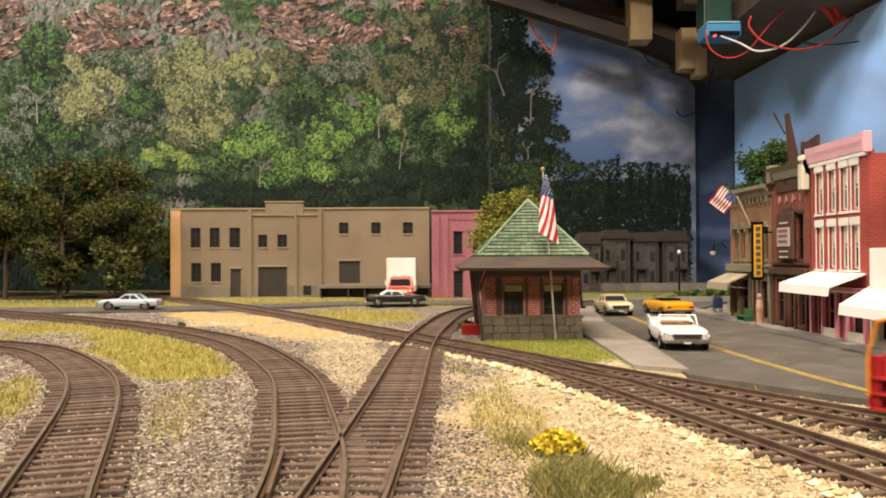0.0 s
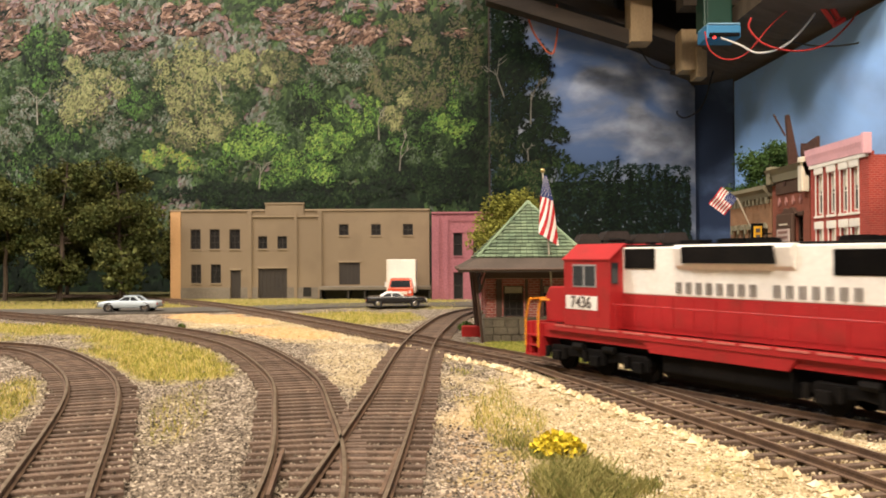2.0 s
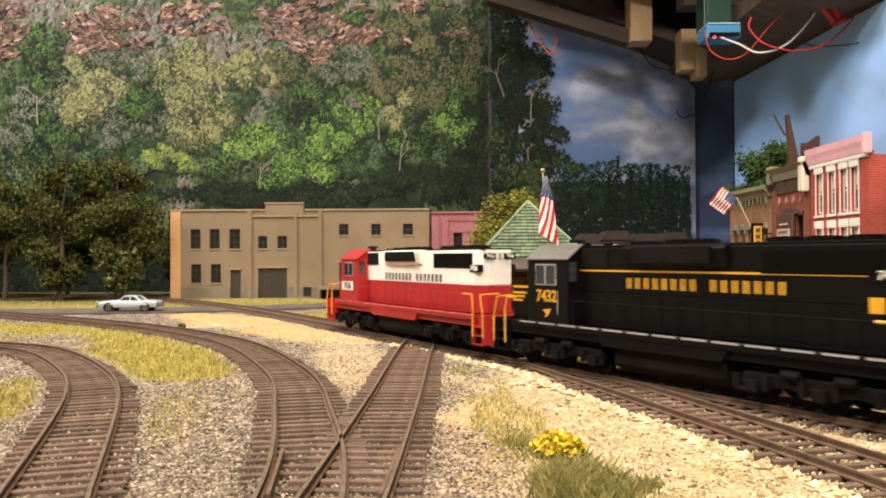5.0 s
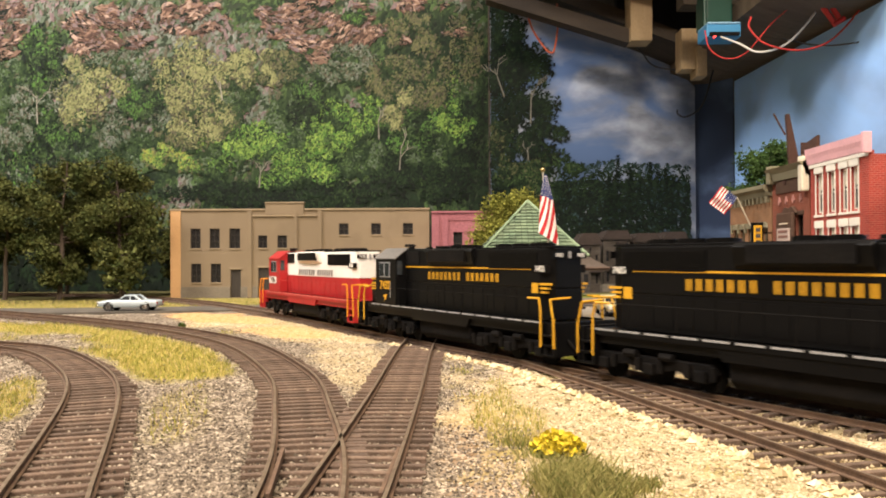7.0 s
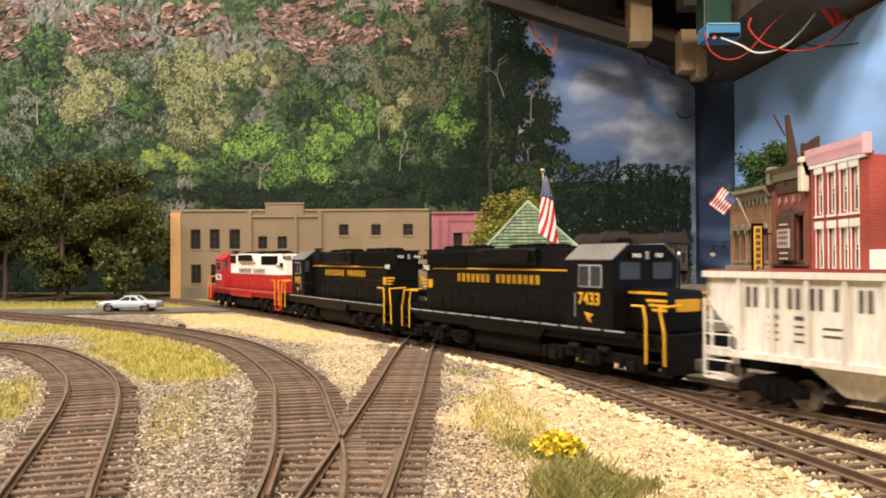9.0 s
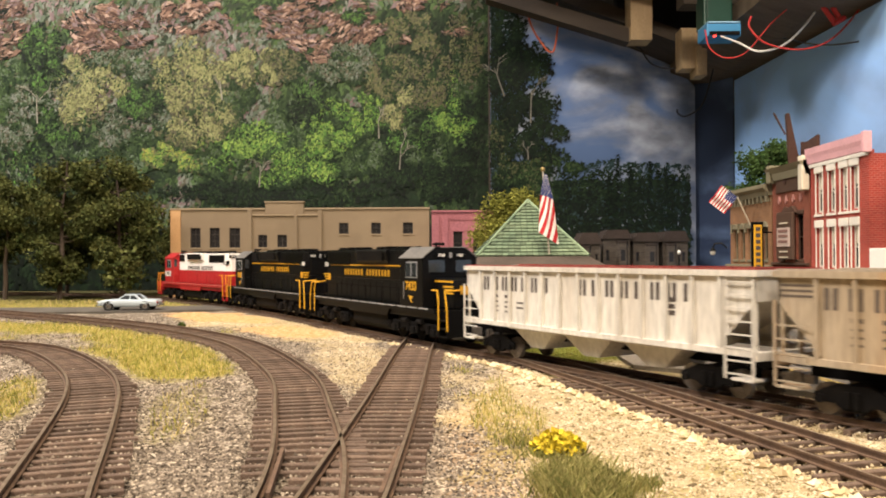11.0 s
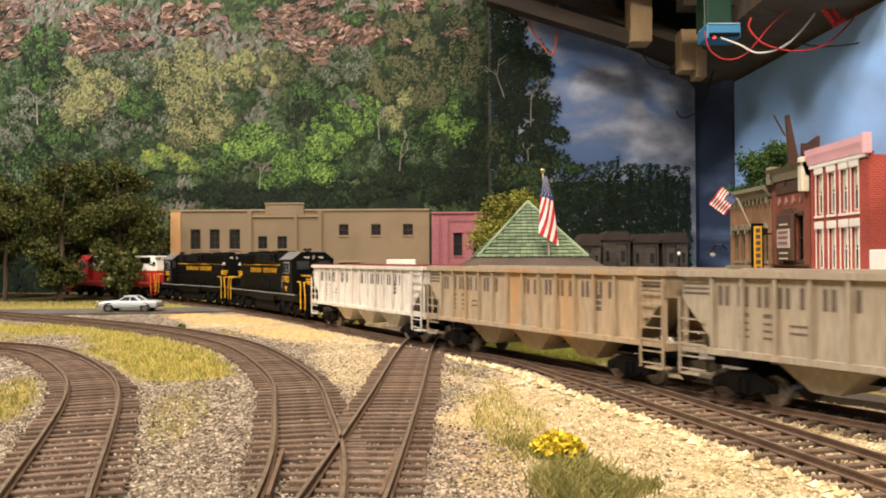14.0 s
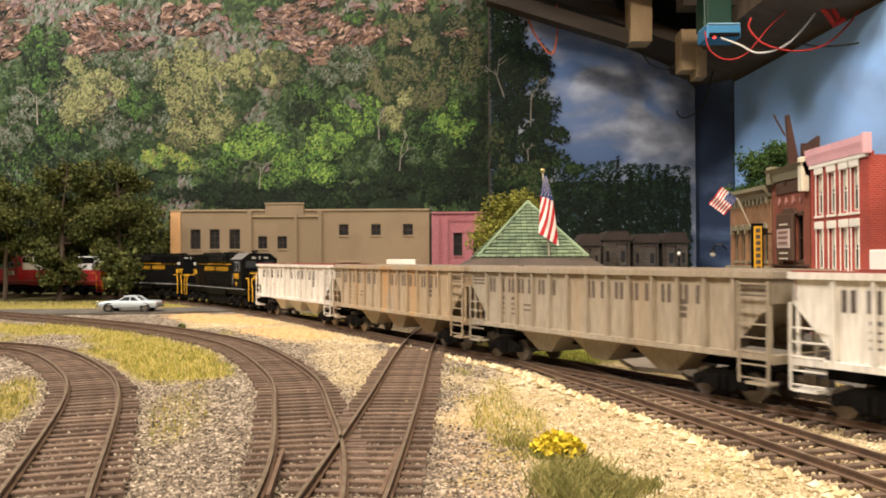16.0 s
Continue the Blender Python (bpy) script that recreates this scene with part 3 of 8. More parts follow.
class Dabs:
    """Collects small pointed strokes of paint, then links them as one mesh."""

    def __init__(self):
        self.v, self.f, self.c = [], [], []

    def dab(self, x, z, w, h, turn, shade, lift):
        c, s = math.cos(turn), math.sin(turn)
        y = mural_y(x) - lift
        k = len(self.v)
        for a, b in ((-w, 0), (-0.25 * w, -0.6 * h), (w, -0.1 * h), (0.3 * w, 0.8 * h)):
            self.v.append((x + a * c - b * s, y - 0.0003 * (b > 0), z + a * s + b * c))
        self.f.append((k, k + 1, k + 2, k + 3))
        self.c.append(SHADE_NAMES.index(shade))

    def crown(self, x, z, rx, rz, shades, n, size=0.0036, lift=0.0012):
        """A tree's head of many lobes, the upper ones behind: deep strokes first, bright ones on the lit upper side."""
        count = 9 + int(9000 * rx * rz / 4)
        lobes = []
        for _ in range(count):
            a, r = random.uniform(0, 6.283), math.sqrt(random.random()) * 0.78
            lobes.append((x + math.cos(a) * r * rx, z + math.sin(a) * r * rz, random.uniform(0.20, 0.40)))
        lobes.sort(key=lambda o: -o[1])
        each = max(12, int(1.35 * n / count))
        top = len(shades) - 1
        for g, (lx, lz, lr) in enumerate(lobes):
            ax, az = lr * rx * 1.1, lr * rz * 1.1
            glow = random.uniform(-0.30, 0.16)
            for i in range(each):
                u = i / each
                a, r = random.uniform(0, 6.283), math.sqrt(random.random())
                reach = 1.12 - 0.55 * u
                dx, dz = math.cos(a) * r * reach * ax - 0.30 * u * ax, math.sin(a) * r * reach * az + 0.38 * u * az
                k = min(top, max(0, round((u * 1.12 + glow + random.gauss(0, 0.13)) * top)))
                s = size * (1.25 - 0.60 * u) * random.uniform(0.6, 1.25)
                self.dab(lx + dx, lz + dz, s, s * random.uniform(0.4, 0.85), random.gauss(1.0, 0.8), shades[k], lift + 0.0016 * (g + u) / count)

    def rocks(self, x, z, rx, rz, n):
        for i in range(n):
            a, r = random.uniform(0, 6.283), math.sqrt(random.random())
            px, pz = x + rx * r * math.cos(a), z + rz * r * math.sin(a)
            q = noise.noise((px * 30, pz * 60, 1.0))
            if q < -0.16 or (q < 0.05 and r > 0.75):
                continue
            s = random.uniform(0.002, 0.0095) * (1.15 if q > 0.1 else 0.8)
            shade = random.choice(("rock", "rock", "earth", "earth", "pale", "mauve", "black") if q > 0.02 else ("earth", "earth", "drab", "mauve", "rock"))
            turn = 0.5 * math.sin(px * 26 + pz * 30) + random.gauss(0.1, 0.5)
            self.dab(px, pz, s, s * random.uniform(0.25, 0.6), turn, shade, 0.001 + 0.001 * i / n)
            if random.random() < 0.30:
                self.dab(px, pz - s * 0.45, s * 1.05, s * 0.18, turn, random.choice(("black", "earth", "earth")), 0.0011 + 0.001 * i / n)

    def branch(self, x, z, length, turn, shade="twig", depth=0):
        c, s = math.cos(turn), math.sin(turn)
        w = 0.0011 if depth == 0 else 0.0006
        k = len(self.v)
        y = mural_y(x) - 0.0032
        for a, b in ((0, -w), (length, -w * 0.4), (length, w * 0.4), (0, w)):
            self.v.append((x + a * c - b * s, y, z + a * s + b * c))
        self.f.append((k, k + 1, k + 2, k + 3))
        self.c.append(SHADE_NAMES.index(shade))
        if depth < 2:
            for _ in range(2):
                u = random.uniform(0.5, 1.0) * length
                self.branch(x + u * c, z + u * s, length * random.uniform(0.45, 0.7), turn + random.choice((-1, 1)) * random.uniform(0.3, 0.8), shade, depth + 1)

    def link(self, parent, label):
        me = bpy.data.meshes.new("painted_foliage")
        me.from_pydata(self.v, [], self.f)
        for k in SHADE_NAMES:
            me.materials.append(PAINTS[k])
        me.polygons.foreach_set("material_index", self.c)
        ob = new("painted_foliage", me)
        ob.parent = parent
        return tagged(ob, label, kind="stuff")


GREENS, LIMES, STRAWS, OLIVES = ("black", "deep", "dark", "mid", "bright"), ("deep", "dark", "mid", "bright", "lime", "spring"), ("dark", "drab", "olive", "straw", "straw", "straw"), ("deep", "dark", "drab", "olive", "olive")
GOLDS, DARKS, GREYS = ("dark", "olive", "bright", "spring", "gold"), ("black", "black", "deep", "deep", "dark"), ("deep", "dark", "sage", "drab", "glare_mist")
woods = Dabs()
# lamp falloff and glare in the strokes: darker low and east, hazier high west
for i in range(17000):
    x, z = random.uniform(-0.74, 0.071), random.uniform(0.05, 0.47)
    q = noise.noise((x * 12, z * 12, 0.0)) + 0.3 * noise.noise((x * 40, z * 40, 2.0)) + 1.3 * (z - 0.27) - 1.3 * max(0.0, x + 0.12) - 0.8 * max(0.0, x + 0.45)
    s = random.uniform(0.003, 0.009)
    woods.dab(x, z, s, s * 0.6, random.gauss(1.1, 0.6), random.choice(("deep", "deep", "black") if q < -0.34 else ("deep", "dark", "dark", "mid") if q < -0.08 else ("dark", "drab", "sage", "mid") if q < 0.16 else ("drab", "glare_mist", "sage", "mauve")), 0.0004 * random.random() + 0.0003)
# near-black strokes at the foot paint the shade behind trees and buildings
for i in range(2600):
    woods.dab(random.uniform(-0.75, 0.07), random.uniform(-0.005, 0.09), 0.009, 0.006, random.gauss(1.1, 0.6), random.choice(("black", "black", "deep")), 0.0010)
for a in ((-0.6629, 0.4031, 0.0276, 0.0517, 900), (-0.5034, 0.3988, 0.0733, 0.0345, 1700), (-0.5466, 0.3643, 0.0517, 0.0138, 500), (-0.3828, 0.416, 0.056, 0.0259, 900), (-0.1931, 0.4031, 0.1078, 0.0414, 2600), (-0.1931, 0.3514, 0.019, 0.0086, 160), (-0.081, 0.3841, 0.0345, 0.0138, 350), (-0.0336, 0.4324, 0.0388, 0.0103, 350), (0.0181, 0.3902, 0.019, 0.0121, 160)):
    woods.rocks(*a)
SOFT = ("deep", "dark", "dark", "mid", "sage")
# softer middle tones between the bright heads
for x, z, rx, rz, n in ((-0.2103, 0.2264, 0.0345, 0.0603, 900), (-0.1155, 0.2005, 0.0517, 0.0431, 900), (-0.3397, 0.1876, 0.0431, 0.0388, 700), (-0.4776, 0.2048, 0.0517, 0.0431, 800), (-0.5466, 0.2264, 0.0517, 0.0345, 600), (-0.0207, 0.2221, 0.0474, 0.0517, 900), (-0.2276, 0.2652, 0.0388, 0.0388, 700), (-0.6586, 0.3083, 0.0345, 0.0431, 600), (-0.3138, 0.291, 0.0388, 0.0302, 600), (0.0397, 0.3083, 0.0345, 0.0517, 700)):
    woods.crown(x, z, rx, rz, SOFT, n, 0.0042, 0.0006)
for x, z, rx, rz, n in ((-0.5638, 0.3255, 0.0388, 0.0345, 600), (-0.4603, 0.3427, 0.0431, 0.0302, 600), (-0.1845, 0.3255, 0.0345, 0.0345, 500), (-0.6586, 0.1531, 0.0517, 0.0431, 600), (-0.4431, 0.2608, 0.0345, 0.0302, 500)):
    woods.crown(x, z, rx, rz, GREYS, n, 0.0042, 0.0006)
for x, z, rx, rz, n in ((-0.6069, 0.3471, 0.0362, 0.0517, 800), (-0.456, 0.2824, 0.0388, 0.0388, 700), (-0.581, 0.2522, 0.0388, 0.0362, 600), (-0.1931, 0.3083, 0.0345, 0.0431, 500), (-0.0595, 0.2436, 0.0517, 0.0448, 900), (-0.1241, 0.4203, 0.0259, 0.019, 300), (-0.6414, 0.179, 0.0517, 0.0517, 500)):
    woods.crown(x, z, rx * 1.15, rz * 1.1, GREENS, int(n * 1.3))
for x, z, rx, rz, n in ((-0.5336, 0.2996, 0.0474, 0.056, 1100), (-0.3784, 0.3169, 0.0534, 0.056, 1500), (-0.3612, 0.2608, 0.0474, 0.0474, 1200), (-0.2879, 0.3358, 0.0388, 0.0328, 700), (-0.0595, 0.2738, 0.0345, 0.0345, 600)):
    woods.crown(x, z, rx * 1.2, rz * 1.2, STRAWS, int(n * 1.4))
for x, z, rx, rz, n in ((-0.4043, 0.235, 0.0388, 0.0345, 700), (-0.2448, 0.3341, 0.0431, 0.0362, 800), (-0.0422, 0.3858, 0.0414, 0.0448, 900), (-0.0724, 0.3169, 0.0534, 0.0414, 1000), (-0.0121, 0.3169, 0.0431, 0.0603, 900), (0.0397, 0.36, 0.0388, 0.069, 700)):
    woods.crown(x, z, rx, rz, OLIVES, n)
for x, z, rx, rz, n in ((-0.2966, 0.235, 0.0603, 0.0388, 1500), (-0.2707, 0.1919, 0.0733, 0.0414, 1600), (-0.1672, 0.2436, 0.0474, 0.0431, 1200), (-0.1802, 0.2005, 0.0517, 0.0388, 1100), (-0.1112, 0.2652, 0.0241, 0.0388, 500), (0.0138, 0.2695, 0.0431, 0.0534, 1000)):
    woods.crown(x, z, rx * 1.12, rz * 1.1, LIMES, int(n * 1.25))
for x, z, rx, rz, n in ((-0.4302, 0.2091, 0.0362, 0.0328, 700), (-0.3784, 0.2005, 0.0293, 0.0293, 600)):
    woods.crown(x, z, rx, rz, GOLDS, n)
for x, z, rx, rz, n in ((-0.15, 0.3427, 0.05, 0.0388, 1000), (-0.65, 0.235, 0.0328, 0.0388, 600), (-0.6155, 0.2867, 0.0517, 0.0302, 600), (-0.5034, 0.2436, 0.0431, 0.0345, 700), (-0.5121, 0.3471, 0.0431, 0.0216, 400)):
    woods.crown(x, z, rx, rz, GREYS, n)
for x, z, rx, rz, n in ((-0.1931, 0.1402, 0.1466, 0.0224, 900), (0.0138, 0.1703, 0.0647, 0.0517, 1200), (-0.331, 0.1445, 0.1121, 0.0224, 700), (-0.081, 0.179, 0.0603, 0.0388, 900), (-0.2103, 0.2738, 0.0216, 0.0517, 350), (-0.5466, 0.179, 0.0948, 0.0517, 900), (0.044, 0.2652, 0.0259, 0.1034, 900)):
    woods.crown(x, z, rx, rz, DARKS, n)
for x, z, l, t in ((-0.6172, 0.2522, 0.045, 1.6), (-0.2793, 0.1531, 0.034, 1.5), (-0.0655, 0.179, 0.038, 1.5), (-0.0966, 0.2264, 0.03, 1.6), (-0.3353, 0.2867, 0.03, 1.7)):
    woods.branch(x, z, l, t)
woods.link(forest_board, "thick dabs of green, straw and brown paint")

dusk = Dabs()
for i in range(2200):
    x, z = 0.0722 + 0.04 * random.random() ** 1.4, random.uniform(0.08, 0.425)
    dusk.dab(x + 0.002, z, 0.0038, 0.0024, random.gauss(0.8, 0.8), random.choice(("black", "deep", "deep", "bluish")), 0.0004)
for i in range(2600):
    x, z = random.uniform(0.082, 0.374), random.uniform(0.0, 0.158)
    dusk.dab(x, z, 0.0075, 0.006, random.gauss(0, 0.8), random.choice(("black", "deep", "black", "deep", "bluish")), 0.0002)
for x, z, rx, rz, sh, n in (
        (0.098, 0.36, 0.028, 0.07, DARKS, 900), (0.118, 0.30, 0.050, 0.075, DARKS, 1500), (0.140, 0.23, 0.055, 0.055, DARKS, 1300), (0.100, 0.21, 0.035, 0.05, ("black", "deep", "dark", "olive"), 700),
        (0.155, 0.165, 0.07, 0.04, ("deep", "dark", "mid", "olive"), 1300), (0.11, 0.14, 0.04, 0.05, DARKS, 700)):
    dusk.crown(x, z, rx, rz, sh, n, 0.0038)
for i in range(5200):
    x = random.uniform(0.075, 0.375)
    ridge = 0.186 + 0.014 * noise.noise((x * 22, 0, 0)) - 0.05 * max(0, x - 0.30)
    z = random.uniform(0.02, ridge)
    s = random.uniform(0.002, 0.005)
    dusk.dab(x, z, s, s * 0.6, random.gauss(0.6, 0.8), random.choice(("bluish", "bluish", "deep") if z > ridge - 0.014 else ("deep", "deep", "dark", "black") if z > 0.135 else ("black", "deep", "black")), 0.0003 + 0.0006 * random.random())
for cx, h in ((0.262, 0.197), (0.281, 0.18), (0.311, 0.19), (0.324, 0.175), (0.336, 0.18), (0.348, 0.165), (0.295, 0.16), (0.249, 0.165)):
    for i in range(170):
        u = random.random()
        z = 0.05 + (h - 0.05) * u
        w = 0.016 * (1 - u) + 0.001
        dusk.dab(cx + random.gauss(0, 0.5) * w, z, 0.0035, 0.0012, random.gauss(0, 0.5), random.choice(("black", "black", "deep")), 0.0014)
for x, z, l, t in ((0.093, 0.285, 0.045, 1.9), (0.132, 0.245, 0.05, 1.55), (0.128, 0.19, 0.02, 1.6)):
    dusk.branch(x, z, l, t)
dusk.link(sky_board, "dabs of dark green and blue-black paint")

# the table's stained plywood, darkened by the underside's shade in its colour
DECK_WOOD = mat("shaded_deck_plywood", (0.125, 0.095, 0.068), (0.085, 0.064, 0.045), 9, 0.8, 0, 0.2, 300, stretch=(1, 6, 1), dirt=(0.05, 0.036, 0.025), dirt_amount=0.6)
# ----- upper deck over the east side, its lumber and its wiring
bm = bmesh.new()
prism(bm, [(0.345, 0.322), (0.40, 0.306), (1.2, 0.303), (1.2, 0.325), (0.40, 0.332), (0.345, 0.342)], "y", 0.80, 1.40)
deck = tagged(part("upper_deck", bm, DECK_WOOD), "stained plywood underside of the upper deck, shade in its colour", "shelf", kind="structure")
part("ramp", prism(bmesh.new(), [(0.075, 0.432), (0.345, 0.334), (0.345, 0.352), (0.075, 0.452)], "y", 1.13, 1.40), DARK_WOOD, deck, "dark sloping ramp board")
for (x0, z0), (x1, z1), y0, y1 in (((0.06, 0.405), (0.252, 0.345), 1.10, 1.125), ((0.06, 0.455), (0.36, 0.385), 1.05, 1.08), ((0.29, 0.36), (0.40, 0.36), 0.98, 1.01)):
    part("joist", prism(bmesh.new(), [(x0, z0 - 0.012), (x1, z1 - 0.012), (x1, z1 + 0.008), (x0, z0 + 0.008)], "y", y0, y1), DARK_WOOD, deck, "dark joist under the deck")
# out of view; added to keep lamp light off the eastern backdrops
tagged(part("upper_shelf", boxed(0.02, 1.0, 0.80, 1.5, 0.50, 0.52), DARK_WOOD), "unseen shelf added above the deck to shade the backdrops", "shelf", kind="structure")
for a in ((0.252, 0.281, 1.09, 1.125, 0.334, 0.52), (0.3195, 0.344, 1.09, 1.12, 0.2955, 0.350)):
    tagged(part("deck_post", boxed(*a, bevel=0.001), LUMBER), "pale pine post holding the upper deck", "post")
tagged(part("deck_post", boxed(0.338, 0.352, 1.085, 1.115, 0.285, 0.325, bevel=0.001), LUMBER), "short pine bracket beside the post", "bracket")

GREEN_BOX = paint("green_plastic", (0.012, 0.05, 0.034))
BLUE_BOARD = paint("blue_plastic", (0.05, 0.22, 0.42))
WIRE_RED, WIRE_BLACK, WIRE_WHITE = paint("red_wire", (0.50, 0.035, 0.03)), paint("black_wire", (0.02, 0.02, 0.022)), paint("white_wire", (0.62, 0.60, 0.56))
WIRE_ORANGE = paint("orange_wire", (0.50, 0.11, 0.05))
box_green = thing("junction_box", "dark green plastic box under the deck", "electric box")
part("housing", boxed(0.306, 0.340, 0.955, 0.985, 0.314, 0.375, 0.002), GREEN_BOX, box_green)
part("cover_plate", boxed(0.309, 0.337, 0.951, 0.955, 0.318, 0.371, 0.001), GREEN_BOX, box_green)
ctrl = thing("switch_controller", "blue circuit box with a lit red lamp", "circuit box")
part("housing", boxed(0.3015, 0.3405, 0.93, 0.965, 0.2955, 0.3105, 0.0015), BLUE_BOARD, ctrl)
part("lid", boxed(0.3025, 0.3395, 0.929, 0.966, 0.3105, 0.3125, 0.0008), mat("pale_blue_label", (0.25, 0.45, 0.62), None, 200, 0.5), ctrl, "pale blue lid")
part("terminal_strip", boxed(0.304, 0.338, 0.926, 0.930, 0.2965, 0.3005, 0.0004), DARK, ctrl)
part("indicator_lamp", rod(bmesh.new(), (0.3090, 0.929, 0.2950), (0.3090, 0.924, 0.2945), 0.0013, 10), mat("red_glow", (0.9, 0.06, 0.05), emit=2.5), ctrl, "glowing red indicator lamp")


def wire(label, points, r, material, y=None):
    p = [Vector(a) for a in points]
    p = [2 * p[0] - p[1]] + p + [2 * p[-1] - p[-2]]
    line = []
    for i in range(1, len(p) - 2):
        for k in range(10):
            u = k / 10
            line.append(0.5 * ((2 * p[i]) + (p[i + 1] - p[i - 1]) * u + (2 * p[i - 1] - 5 * p[i] + 4 * p[i + 1] - p[i + 2]) * u * u + (3 * p[i] - p[i - 1] - 3 * p[i + 1] + p[i + 2]) * u ** 3))
    line.append(p[-2])
    tagged(part("wire", pipe(bmesh.new(), line, r, 6), material, smooth=True), label, "wire", "wires hanging from the deck")


wire("orange-red wire hanging in a loop", [(0.112, 1.15, 0.43), (0.124, 1.14, 0.370), (0.142, 1.13, 0.335), (0.151, 1.13, 0.328), (0.156, 1.13, 0.335), (0.162, 1.14, 0.375), (0.16, 1.15, 0.43)], 0.0014, WIRE_ORANGE)
wire("white wire bowing under the deck", [(0.316, 0.925, 0.294), (0.327, 0.90, 0.280), (0.345, 0.89, 0.268), (0.372, 0.885, 0.275), (0.395, 0.875, 0.300), (0.415, 0.87, 0.335)], 0.0012, WIRE_WHITE)
wire("long black wire bowing across the deck", [(0.375, 0.90, 0.285), (0.405, 0.88, 0.2725), (0.435, 0.86, 0.270), (0.455, 0.85, 0.277), (0.475, 0.85, 0.295), (0.49, 0.85, 0.33)], 0.0009, WIRE_BLACK)
wire("red wire looping down from the deck", [(0.335, 0.885, 0.305), (0.333, 0.885, 0.293), (0.350, 0.885, 0.276), (0.380, 0.88, 0.2675), (0.408, 0.875, 0.272), (0.43, 0.87, 0.29), (0.455, 0.86, 0.325)], 0.0011, WIRE_RED)
wire("thin dark red wire beside the controller", [(0.296, 0.92, 0.300), (0.300, 0.915, 0.278), (0.316, 0.91, 0.266), (0.335, 0.90, 0.270), (0.36, 0.89, 0.30), (0.39, 0.89, 0.325)], 0.0007, WIRE_RED)
wire("thin black wire along the sky board", [(0.268, 1.18, 0.352), (0.285, 1.18, 0.345), (0.302, 1.18, 0.323), (0.325, 1.18, 0.316), (0.362, 1.18, 0.314)], 0.0012, WIRE_BLACK)
wire("dark wire hanging from the bracket", [(0.385, 1.16, 0.31), (0.372, 1.17, 0.262), (0.352, 1.18, 0.247), (0.340, 1.18, 0.251), (0.339, 1.18, 0.257)], 0.0012, WIRE_BLACK)
plug = thing("wire_connector", "cluster of red wire connectors", "connector")
for a, b in (((0.398, 0.86, 0.312), (0.412, 0.86, 0.292)), ((0.404, 0.86, 0.318), (0.418, 0.86, 0.296)), ((0.412, 0.86, 0.289), (0.424, 0.86, 0.296))):
    part("connector_body", rod(bmesh.new(), a, b, 0.0028, 8), WIRE_RED, plug)
# ---------------------------------------------------------------- buildings
def brick_material(name, c1, c2, mortar, size=1.0):
    m, t, b = nodes_of(name)
    n, l = t.nodes, t.links
    tc = n.new("ShaderNodeTexCoord")
    geo = n.new("ShaderNodeNewGeometry")
    s1, s2 = n.new("ShaderNodeSeparateXYZ"), n.new("ShaderNodeSeparateXYZ")
    l.new(tc.outputs["Object"], s1.inputs[0])
    l.new(geo.outputs["True Normal"], s2.inputs[0])
    ab = n.new("ShaderNodeMath")
    ab.operation = "ABSOLUTE"
    l.new(s2.outputs["X"], ab.inputs[0])
    gt = n.new("ShaderNodeMath")
    gt.operation = "GREATER_THAN"
    gt.inputs[1].default_value = 0.7
    l.new(ab.outputs[0], gt.inputs[0])
    mx = n.new("ShaderNodeMix")
    l.new(gt.outputs[0], mx.inputs["Factor"]), l.new(s1.outputs["X"], mx.inputs["A"]), l.new(s1.outputs["Y"], mx.inputs["B"])
    cb = n.new("ShaderNodeCombineXYZ")
    l.new(mx.outputs["Result"], cb.inputs[0]), l.new(s1.outputs["Z"], cb.inputs[1])
    br = n.new("ShaderNodeTexBrick")
    br.inputs["Scale"].default_value = 1.0
    br.inputs["Brick Width"].default_value, br.inputs["Row Height"].default_value, br.inputs["Mortar Size"].default_value = 0.0030 * size, 0.00115 * size, 0.00016 * size
    br.inputs["Color1"].default_value, br.inputs["Color2"].default_value, br.inputs["Mortar"].default_value = (*c1, 1), (*c2, 1), (*mortar, 1)
    l.new(cb.outputs[0], br.inputs["Vector"])
    nz = n.new("ShaderNodeTexNoise")
    nz.inputs["Scale"].default_value, nz.inputs["Detail"].default_value = 40, 6
    l.new(tc.outputs["Object"], nz.inputs["Vector"])
    rp = n.new("ShaderNodeValToRGB")
    rp.color_ramp.elements[0].color, rp.color_ramp.elements[1].color = (0.6, 0.6, 0.6, 1), (1.2, 1.2, 1.2, 1)
    rp.color_ramp.elements[0].position, rp.color_ramp.elements[1].position = 0.3, 0.7
    l.new(nz.outputs["Fac"], rp.inputs[0])
    x = n.new("ShaderNodeMix")
    x.data_type, x.blend_type = "RGBA", "MULTIPLY"
    x.inputs["Factor"].default_value = 0.8
    l.new(br.outputs["Color"], x.inputs["A"]), l.new(rp.outputs[0], x.inputs["B"])
    l.new(x.outputs["Result"], b.inputs["Base Color"])
    b.inputs["Roughness"].default_value, b.inputs["Specular IOR Level"].default_value = 0.85, 0.2
    bp = n.new("ShaderNodeBump")
    bp.invert = True
    bp.inputs["Strength"].default_value, bp.inputs["Distance"].default_value = 0.5, 0.0003
    l.new(br.outputs["Fac"], bp.inputs["Height"])
    l.new(bp.outputs[0], b.inputs["Normal"])
    return m


